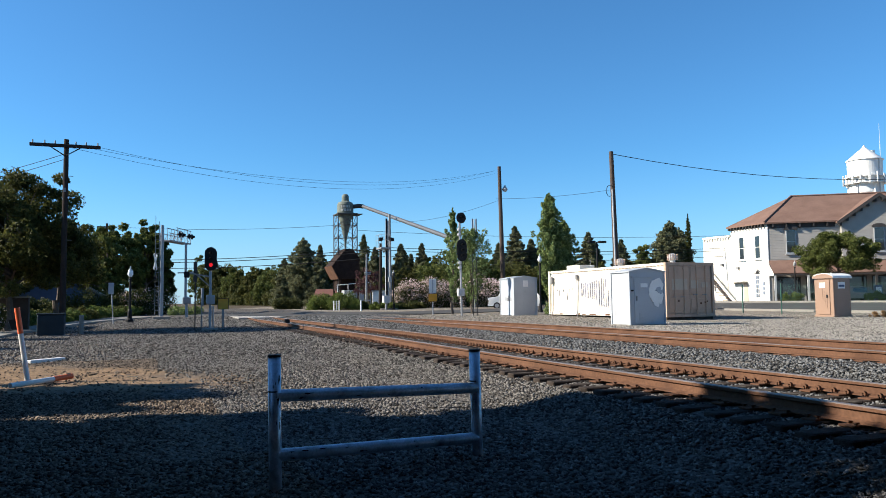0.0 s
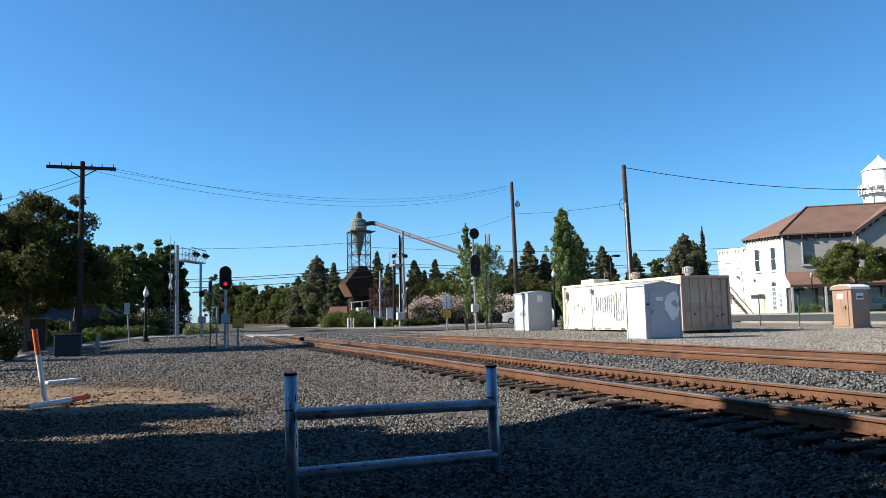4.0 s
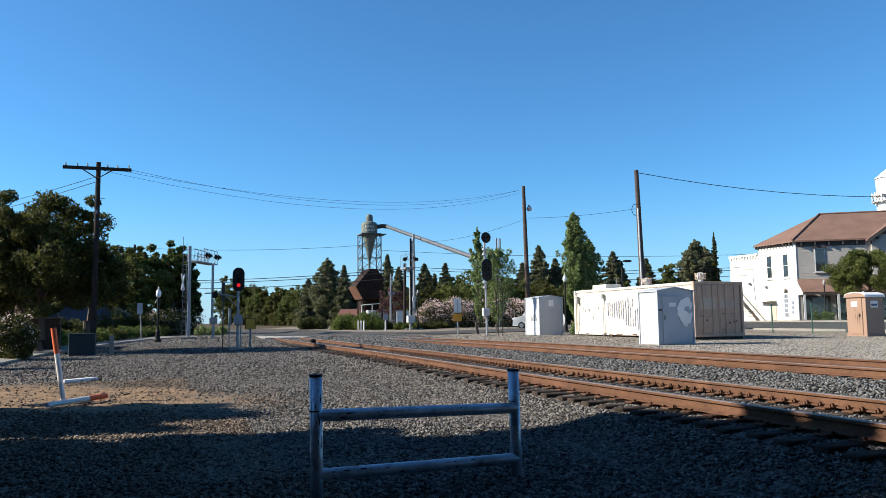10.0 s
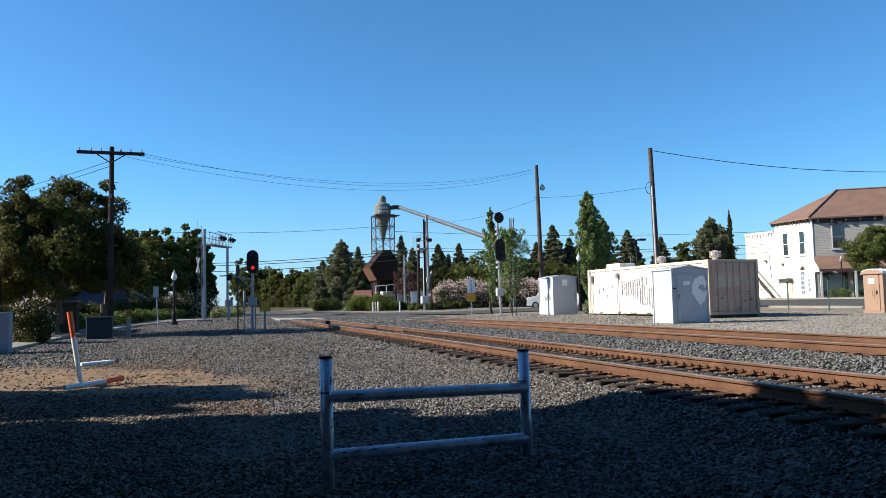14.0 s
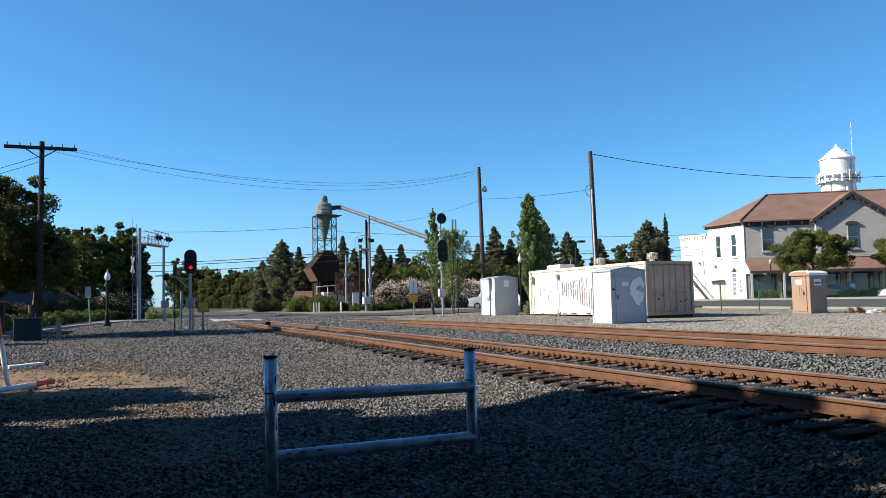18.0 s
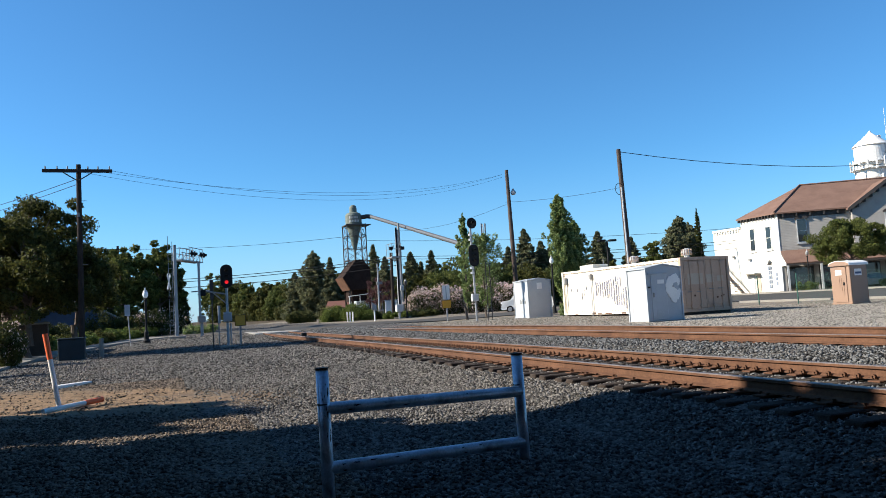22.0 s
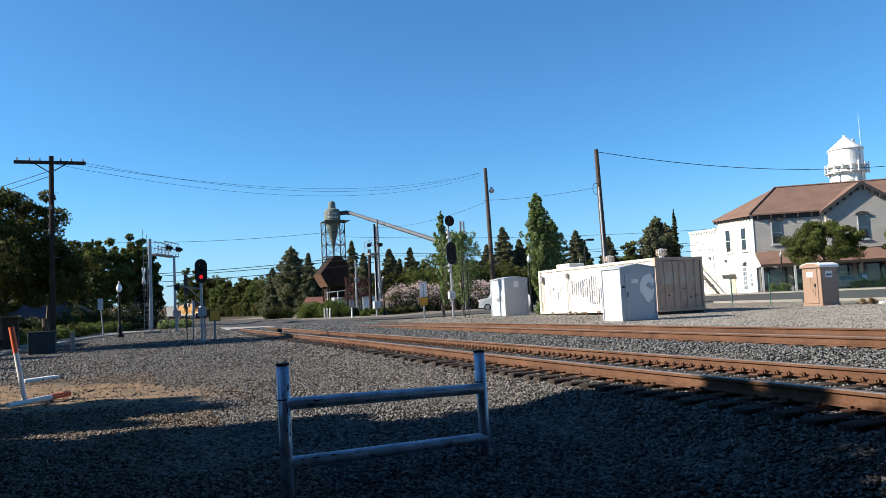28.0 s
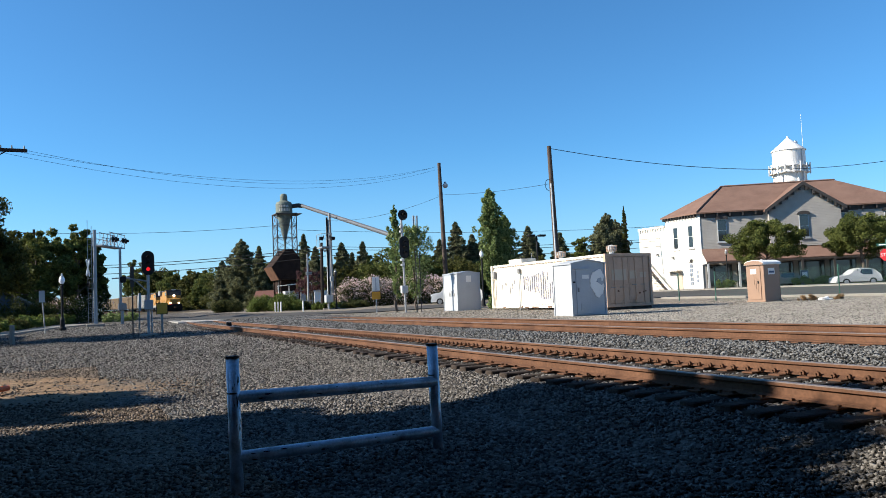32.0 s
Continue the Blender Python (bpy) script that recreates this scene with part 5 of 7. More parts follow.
def shop_building():
    """Two storeys: a white side wall along the street, a clapboard front at an angle with a gable, a hipped brown roof, a shop awning."""
    b = thing("shop_building", "two-storey grey clapboard building with brown hipped roof", "building", CORNER.x, CORNER.y, CORNER.z)
    az = radians(-34.2)
    u = Vector((math.cos(az), math.sin(az), 0))          # along the front
    n = Vector((math.sin(az), -math.cos(az), 0))         # out of the front
    FL, EV = 22.0, 8.75
    fm = Matrix.Translation((0, 0, 0)) @ Matrix.Rotation(az, 4, "Z")
    s_end, low_end = Vector((0, 5.6, 0)), Vector((0, 21.0, 0))
    # walls
    bm = bmesh.new()
    box(bm, 0.0, FL, 0.0, 0.3, -0.6, EV, m=fm)
    part("front_wall", bm, SIDING, b)
    for k in range(29):
        z = 3.9 + k * 0.17
        if z < EV - 0.2:
            bm = bmesh.new()
            a = [(0.0, -0.024, z), (FL, -0.024, z), (FL, -0.003, z + 0.17), (0.0, -0.003, z + 0.17)]
            vs = [bm.verts.new(fm @ Vector(p)) for p in a]
            vs2 = [bm.verts.new(fm @ Vector(p)) for p in ((0.0, -0.003, z), (FL, -0.003, z))]
            bm.faces.new(vs), bm.faces.new((vs[0], vs2[0], vs2[1], vs[1]))
            part("clapboard", bm, SIDING, b)
    part("side_wall", B(0.0, 0.3, 0.15, 5.6, -0.6, EV), STUCCO, b, "white stucco side wall")
    part("side_wall", B(0.05, 0.35, 5.6, 10.4, -0.6, EV - 1.1), STUCCO, b, "white stucco side wall")
    part("parapet", B(-0.1, 0.5, 5.75, 10.4, EV - 1.1, EV - 0.85, bevel=0.02), STUCCO, b)
    for k in range(10):
        part("dentil", B(-0.08, 0.06, 6.0 + k * 0.45, 6.15 + k * 0.45, EV - 1.4, EV - 1.1), STUCCO, b)
    part("back_wall", B(0.3, 20.0, 10.1, 10.4, -0.6, EV - 1.1), STUCCO, b)
    part("flat_roof", B(0.3, 24.0, 5.6, 10.1, EV - 1.5, EV - 1.3), CONCRETE, b)
    part("corner_board", B(-0.05, 0.2, -0.05, 0.2, -0.5, EV), GREYPAINT, b)
    # hipped roof over the front range
    ridge_h = EV + 3.4
    o = 0.4
    P = lambda s, d, z: fm @ Vector((s, d, z))
    depth = 11.0
    e0, e1 = P(-o, -o, EV), P(FL + o, -o, EV)
    r0, r1 = P(3.6, depth / 2, ridge_h), P(16.2, depth / 2, ridge_h)
    bk0, bk1 = Vector((-o, 5.9, EV)), P(FL + o, depth, EV)
    up = Vector((0, 0, 1))
    part("roof_front", slab(bmesh.new(), [e0, e1, r1, r0], 0.16), SHINGLE, b, "brown shingle slope")
    part("roof_side", slab(bmesh.new(), [bk0, e0, r0], 0.16), SHINGLE, b, "brown shingle slope")
    part("roof_back", slab(bmesh.new(), [bk1, bk0, r0, r1], 0.16), SHINGLE, b, "brown shingle slope")
    bm = bmesh.new()
    for p, q in ((e0, r0), (r0, r1)):
        rod(bm, p + up * 0.05, q + up * 0.05, 0.1, n=8)
    part("ridge_cap", bm, SHINGLE, b)
    # gable
    g0, g1, gt, gz = 7.2, 14.6, 10.8, EV + 2.55
    bm = bmesh.new()
    BAY = -0.47
    vs = [P(g0, BAY, 4.5), P(g1, BAY, 4.5), P(g1, BAY, EV - 0.1), P(gt, BAY, gz), P(g0, BAY, EV - 0.1)]
    slab(bm, vs, 0.46, up=n)
    part("gable_wall", bm, SIDING, b)
    for k in range(40):
        z = 4.5 + k * 0.17
        t = max(0.0, (z - EV + 0.1) / (gz - EV + 0.1))
        xa, xb = g0 + (gt - g0) * t + (0.12 if t else 0.0), g1 - (g1 - gt) * t - (0.12 if t else 0.0)
        if xb - xa > 0.2:
            bm = bmesh.new()
            vs = [bm.verts.new(P(*p)) for p in ((xa, BAY - 0.024, z), (xb, BAY - 0.024, z), (xb, BAY - 0.004, z + 0.17), (xa, BAY - 0.004, z + 0.17))]
            v2 = [bm.verts.new(P(*p)) for p in ((xa, BAY - 0.004, z), (xb, BAY - 0.004, z))]
            bm.faces.new(vs), bm.faces.new((vs[0], v2[0], v2[1], vs[1]))
            part("clapboard", bm, SIDING, b)
    og = 0.5
    ov = 0.95
    sl, sr = (gz - EV) / (gt - g0), (gz - EV) / (g1 - gt)
    back = depth / 2 * 0.86
    part("gable_roof", slab(bmesh.new(), [P(g0 - og, -ov, EV - og * sl + 0.18), P(gt, -ov, gz + 0.18), P(gt, back, gz + 0.18), P(g0 - og, 0.2, EV - og * sl + 0.18)], 0.16), SHINGLE, b, "brown shingle slope")
    part("gable_roof", slab(bmesh.new(), [P(gt, -ov, gz + 0.18), P(g1 + og, -ov, EV - og * sr + 0.18), P(g1 + og, 0.2, EV - og * sr + 0.18), P(gt, back, gz + 0.18)], 0.16), SHINGLE, b, "brown shingle slope")
    for (xa, za), (xb, zb) in (((g0 - og, EV - og * sl), (gt, gz)), ((gt, gz), (g1 + og, EV - og * sr))):
        part("verge_board", slab(bmesh.new(), [P(xa, -ov - 0.03, za + 0.16), P(xb, -ov - 0.03, zb + 0.16), P(xb, -ov - 0.03, zb - 0.22), P(xa, -ov - 0.03, za - 0.22)], 0.05, up=n), TRIM, b)
        for k in range(6):
            t = (k + 0.5) / 6
            part("bracket", B(-0.1, 0.1, -0.9, -0.48, -0.5, 0.0), TRIM, b, m=Matrix.Translation(P(xa + (xb - xa) * t, 0, za + (zb - za) * t - 0.02)) @ Matrix.Rotation(az, 4, "Z"))
    # eaves brackets and frieze
    for a, c in ((0.0, g0 - og), (g1 + og, FL)):
        bm = bmesh.new()
        box(bm, a, c, -0.06, 0.0, EV - 0.65, EV - 0.12, m=fm)
        part("frieze", bm, TRIM, b)
        k = a + 0.5
        while k < c:
            part("bracket", B(-0.07, 0.07, -0.36, -0.06, -0.42, 0.0), TRIM, b, m=Matrix.Translation(P(k, 0, EV - 0.14)) @ Matrix.Rotation(az, 4, "Z"))
            k += 1.35
    for k in range(12):
        part("bracket", B(-0.42, 0.0, -0.06, 0.06, -0.32, 0.0), TRIM, b, m=Matrix.Translation((0, 0.5 + k * 0.46, EV - 0.12)))
    # windows
    for s in (2.3, 10.75, 14.75, 19.6):
        window(b, Matrix.Translation(P(s, -0.5 if 8 < s < 14 else -0.03, 5.45)) @ Matrix.Rotation(az, 4, "Z"), 0.85, 2.35, mat=GREYPAINT, hood=TRIM)
    for y in (1.5, 3.9):
        window(b, Matrix.Translation((0.0, y, 5.0)) @ Matrix.Rotation(radians(-90), 4, "Z"), 0.62, 2.4, arched=False, mat=STUCCO)
    # shop floor: awning on posts, glazed front
    part("awning", slab(bmesh.new(), [P(0.0, -0.05, 4.65), P(FL, -0.05, 4.65), P(FL, -2.5, 3.2), P(0.0, -2.5, 3.2)], 0.1), SHINGLE, b, "brown shingle awning")
    bm = bmesh.new()
    box(bm, 0.0, FL, -2.5, -2.38, 2.95, 3.2, m=fm)
    part("awning_beam", bm, TRIM, b)
    part("awning_cheek", slab(bmesh.new(), [P(-0.03, -0.05, 4.2), P(-0.03, -2.5, 3.15), P(-0.03, -2.5, 2.95), P(-0.03, -0.05, 2.95)], 0.05, up=-u), STUCCO, b)
    bm = bmesh.new()
    box(bm, 0.0, FL, -0.08, -0.03, 3.8, 4.35, m=fm)
    part("fascia", bm, SIDING, b)
    for k in range(7):
        s = 0.15 + k * 3.2
        part("awning_post", B(s - 0.1, s + 0.1, -2.5, -2.3, -0.5, 2.95), GREYPAINT if k < 2 else TRIM, b, m=fm)
        if k < 6:
            part("shop_window", B(s + 0.35, s + 2.85, -0.09, -0.03, 0.55, 2.75), GLASS, b, "dark shop glass", m=fm)
            part("shop_window_frame", B(s + 0.25, s + 2.95, -0.07, -0.01, 0.45, 2.85), TRIM, b, m=fm)
            part("stall_riser", B(s + 0.25, s + 2.95, -0.1, 0.0, -0.3, 0.44), TRIM, b, m=fm)
    # side wall: door, small lamps, hanging ornament and sign panels
    d = part("door", B(-0.07, 0.0, 4.15, 5.1, -0.1, 2.1), STUCCO, b, "pale door")
    part("door_frame", B(-0.05, 0.04, 4.05, 5.2, -0.1, 2.25), GREYPAINT, d)
    part("door_canopy", B(-0.9, 0.05, 3.2, 5.4, 2.4, 2.5), STUCCO, b)
    part("doorway", B(-0.06, 0.04, 3.2, 3.8, -0.1, 2.3), TANPALE, b, "tan recessed doorway")
    for k in range(5):
        for j in range(2):
            part("sign_panel", B(-0.05, 0.0, 1.5 + j * 0.28, 1.7 + j * 0.28, 0.7 + k * 0.5, 1.1 + k * 0.5), WALLBLUE, b, "grey-blue painted sign panel")
    for k in range(3):
        part("sign_panel", B(-0.05, 0.0, 0.7, 0.95, 1.0 + k * 0.5, 1.35 + k * 0.5), WALLBLUE, b, "grey-blue painted sign panel")
    bm = bmesh.new()
    for k in range(7):
        a = math.pi * k / 6
        rod(bm, (-0.04, 1.7, 3.3), (-0.04, 1.7 + 0.45 * math.cos(a), 3.35 + 0.45 * math.sin(a)), 0.06, 0.02, n=5)
    part("wall_ornament", bm, TRIM, b, "dark wrought wall ornament")
    for y, z in ((7.0, 4.4), (4.4, 3.9)):
        part("wall_lamp", B(-0.25, 0.0, y, y + 0.25, z, z + 0.25), LOCO_GREY, b)
    # outside stair along the side
    st = thing("outside_stair", "pale outside stair with wooden treads and handrail", "staircase", 61.3, 69.3, 0.55)
    for k in range(20):
        part("tread", B(-0.9, 0.75, k * 0.2, k * 0.2 + 0.22, k * 0.185, k * 0.185 + 0.05), PLASTIC, st)
    for x in (-0.95, 0.8):
        part("stringer", slab(bmesh.new(), [(x, -0.2, 0.3), (x, 4.0, 4.05), (x, 4.0, 3.4), (x, 0.2, -0.2)], 0.08, up=(1, 0, 0)), STUCCO, st)
    part("handrail", R((-0.95, -0.1, 1.1), (-0.95, 4.0, 4.8), 0.04, n=6), TRIM, st)
    part("landing", B(-1.0, 0.85, 4.0, 6.0, 3.6, 3.75), STUCCO, st)
    part("landing_wall", B(-1.0, -0.9, 4.0, 6.0, 3.75, 4.7), STUCCO, st)
    for y in (4.1, 5.8):
        part("landing_post", B(-0.95, -0.8, y, y + 0.15, -0.3, 3.6), STUCCO, st)


def water_tower():
    t = thing("water_tower", "white steel water tank with a conical roof", "water tower", 117.4, 97.8, 0.6)
    bm = bmesh.new()
    lathe(bm, [(0.6, 16.2), (1.5, 16.7), (2.3, 17.6), (2.62, 18.7), (2.62, 20.2), (2.8, 20.3), (2.8, 24.4)], 40)
    part("tank", bm, WHITE, t, smooth=False)
    bm = bmesh.new()
    lathe(bm, [(3.0, 24.3), (2.95, 24.45), (0.3, 26.7), (0.12, 27.1)], 40)
    part("conical_roof", bm, WHITE, t)
    part("roof_hatch", B(0.9, 1.5, -0.9, -0.3, 25.2, 26.2), WHITE, t)
    for zz in (20.2, 21.3):
        bm = bmesh.new()
        lathe(bm, [(2.75, zz), (3.4, zz), (3.4, zz + 0.1), (2.75, zz + 0.1)], 40)
        part("antenna_ring", bm, WHITE, t)
    for k in range(16):
        a = 2 * math.pi * k / 16 + 0.1
        m = Matrix.Translation((3.5 * math.cos(a), 3.5 * math.sin(a), 0)) @ Matrix.Rotation(a, 4, "Z")
        part("antenna_panel", B(-0.1, 0.1, -0.16, 0.16, 20.0 + 0.2 * (k % 2), 21.7 + 0.15 * (k % 3), bevel=0.03), WHITE if k % 3 else GREYPAINT, t, m=m)
        part("antenna_bracket", B(-0.5, -0.1, -0.03, 0.03, 20.6, 20.7), LOCO_GREY, t, m=m)
    for k in range(6):
        a = 2 * math.pi * k / 6 + 0.2
        part("leg", R((2.6 * math.cos(a), 2.6 * math.sin(a), 20), (3.6 * math.cos(a), 3.6 * math.sin(a), 0), 0.2, n=8), WHITE, t)
    part("riser_pipe", R((0, 0, 0), (0, 0, 16.4), 0.5, n=10), WHITE, t)
    part("cable_run", B(-0.12, 0.12, -2.86, -2.8, 17.5, 24.3), GREYPAINT, t)
    part("mast_antenna", R((2.2, -1.4, 23.5), (2.2, -1.4, 31.0), 0.05, 0.025, n=5), WHITE, t)


# ---------------------------------------------------------------- planting
def boughs(rng, h, th, r, clumps, shape, t, tr):
    """Leaf clumps along single boughs: level whorls for a conifer, rising boughs for poplars and pines."""
    cs, rs = [], []
    n = max(8, clumps // 3)
    for i in range(n):
        k = (i + rng.uniform(0, 0.9)) / n
        a = i * 2.4 + rng.uniform(-0.5, 0.5)
        if shape == "cone":
            ln = r * ((1 - k) ** 0.8 * rng.uniform(0.45, 1.15) + 0.02)
            rise = -0.22 + 0.25 * k
            z0, cr, flat = th + (h - th) * k, 0.03 * r + 0.24 * ln, 0.7
        elif shape == "poplar":
            ln = r * min(1.0, 0.45 + 2.2 * k) * (1 - 0.9 * max(0.0, (k - 0.3) / 0.7) ** 1.5) * rng.uniform(0.6, 1.2)
            rise = 1.5
            z0, cr, flat = th + (h - th) * k * 0.95, 0.13 * r + 0.06 * ln, 1.5
        else:
            ln = r * min(1.0, 0.5 + 1.6 * k) * (1 - 0.85 * max(0.0, (k - 0.35) / 0.65) ** 1.7) * rng.uniform(0.6, 1.12)
            rise = 0.35
            z0, cr, flat = th + (h - th) * k * 0.95, 0.12 * r + 0.16 * ln, 0.85
        z0 = min(z0, h - max(0.0, rise) * ln - 0.1)
        for q in (0.3, 0.66, 1.0):
            cs.append((ln * q * math.cos(a), ln * q * math.sin(a), z0 + rise * ln * q - 0.1 * ln * q * q))
            c = cr * (1.15 - 0.45 * q)
            rs.append((c * 1.15, c * 1.15, c * flat))
        if t is not None and i % 3 == 0:
            part("limb", R((0, 0, max(0.2, z0)), (ln * 0.9 * math.cos(a), ln * 0.9 * math.sin(a), z0 + rise * ln * 0.9), tr * 0.35, tr * 0.08, n=5), BARK, t)
    cs.append((0, 0, h - 0.02 * h)), rs.append((0.05 * r, 0.05 * r, 0.03 * h))
    return cs, rs


def tree(label, x, y, z, h, r, seed, leaf, trunk_h=0.3, clumps=60, per=70, size=0.16, shape="round", name="tree", group="", wide=1.0, limbs=False):
    """Tapered trunk, limbs, and a crown of leaf clumps with gaps and an uneven outline."""
    rng = np.random.default_rng(seed)
    t = thing(name, label, "tree", x, y, z, rng.uniform(0, 360), group)
    bm = bmesh.new()
    th = h * trunk_h
    tr = max(0.05, (0.011 if shape == "poplar" else 0.022) * h)
    top = h * (0.9 if shape != "round" else 0.7)
    rod(bm, (0, 0, -0.3), (0.04 * h * rng.uniform(-1, 1), 0.03 * h * rng.uniform(-1, 1), th), tr * 1.25, tr, n=9)
    rod(bm, (0, 0, th * 0.95), (rng.uniform(-0.3, 0.3), rng.uniform(-0.3, 0.3), top), tr, tr * 0.2, n=7)
    part("trunk", bm, BARK, t)
    cs, rs = [], []
    for i in range(clumps if shape == "round" else 0):
        a = rng.uniform(0, 6.283)
        ph = math.acos(rng.uniform(-0.75, 1.0))
        rad = rng.uniform(0.68 if limbs else 0.55, 1.0) * (0.98 + 0.55 * noise.noise(Vector((math.sin(ph) * math.cos(a), math.sin(ph) * math.sin(a), math.cos(ph))) * (2.6 if limbs else 1.7) + Vector((seed * 3.1, 0, 0))))
        rad = min(rad, 1.1)
        px, py = r * rad * math.sin(ph) * math.cos(a) * wide, r * rad * math.sin(ph) * math.sin(a)
        pz = th + (h - th) * (0.5 + 0.46 * rad * math.cos(ph))
        cr = r * (rng.uniform(0.11, 0.24) if limbs else rng.uniform(0.14, 0.3))
        if i % 6 == 0:
            px, py, pz, cr = px * 1.05, py * 1.05, pz + 0.03 * (pz - th), cr * 0.6
        rr = (cr, cr, cr * 0.75)
        cs.append((px, py, pz)), rs.append(rr)
        if limbs and i % 9 == 0:
            part("limb", R((0, 0, min(pz * 0.75, top * 0.8)), (px * 0.85, py * 0.85, pz), tr * 0.4, tr * 0.08, n=5), BARK, t)
    if shape != "round":
        cs, rs = boughs(rng, h, th, r, clumps, shape, t if limbs else None, tr)
    v, f = leaves(rng, cs, rs, per, size)
    raw("crown", v, f, leaf, t)
    return t


def shrub(name, label, category, cx, cy, z, lx, ly, h, seed, leaf, per=60, size=0.07, flowers=None, clumps=None, rz=0.0, group="", share=0.42):
    """A bush or clipped hedge: an inner mass and an outer skin of leaves, some flower heads."""
    rng = np.random.default_rng(seed)
    t = thing(name, label, category, cx, cy, z, rz, group)
    n = clumps or max(12, int(lx * ly * 10))
    cs = np.stack([rng.uniform(-lx / 2, lx / 2, n), rng.uniform(-ly / 2, ly / 2, n), rng.uniform(0.15, 0.82, n) * h], 1)
    q = np.clip(np.hypot(cs[:, 0] / (lx / 2), cs[:, 1] / (ly / 2)), 0, 1.4)
    cs[:, 2] *= np.where(q > 0.8, 0.8, 1.0)
    k = np.minimum(min(lx, ly) * 0.28, h * 0.3)
    rs = np.full((n, 3), k) * rng.uniform(0.7, 1.1, (n, 1))
    v, f = leaves(rng, cs, rs, per, size)
    v[:, 2] = np.maximum(v[:, 2], 0.0)
    raw("foliage", v, f, leaf, t)
    part("stem", R((0, 0, -0.1), (0.1, 0.05, h * 0.7), 0.04, 0.015, n=6), BARK, t)
    if flowers is not None:
        m = n
        cf = cs[:m] + rng.normal(size=(m, 3)) * k * 0.25
        cf[:, 2] += k * 0.25
        v, f = leaves(rng, cf, rs[:m] * 1.08, int(per * share), size * 0.95)
        raw("blossom", v, f, flowers, t, "pale pink blossom")
    return t


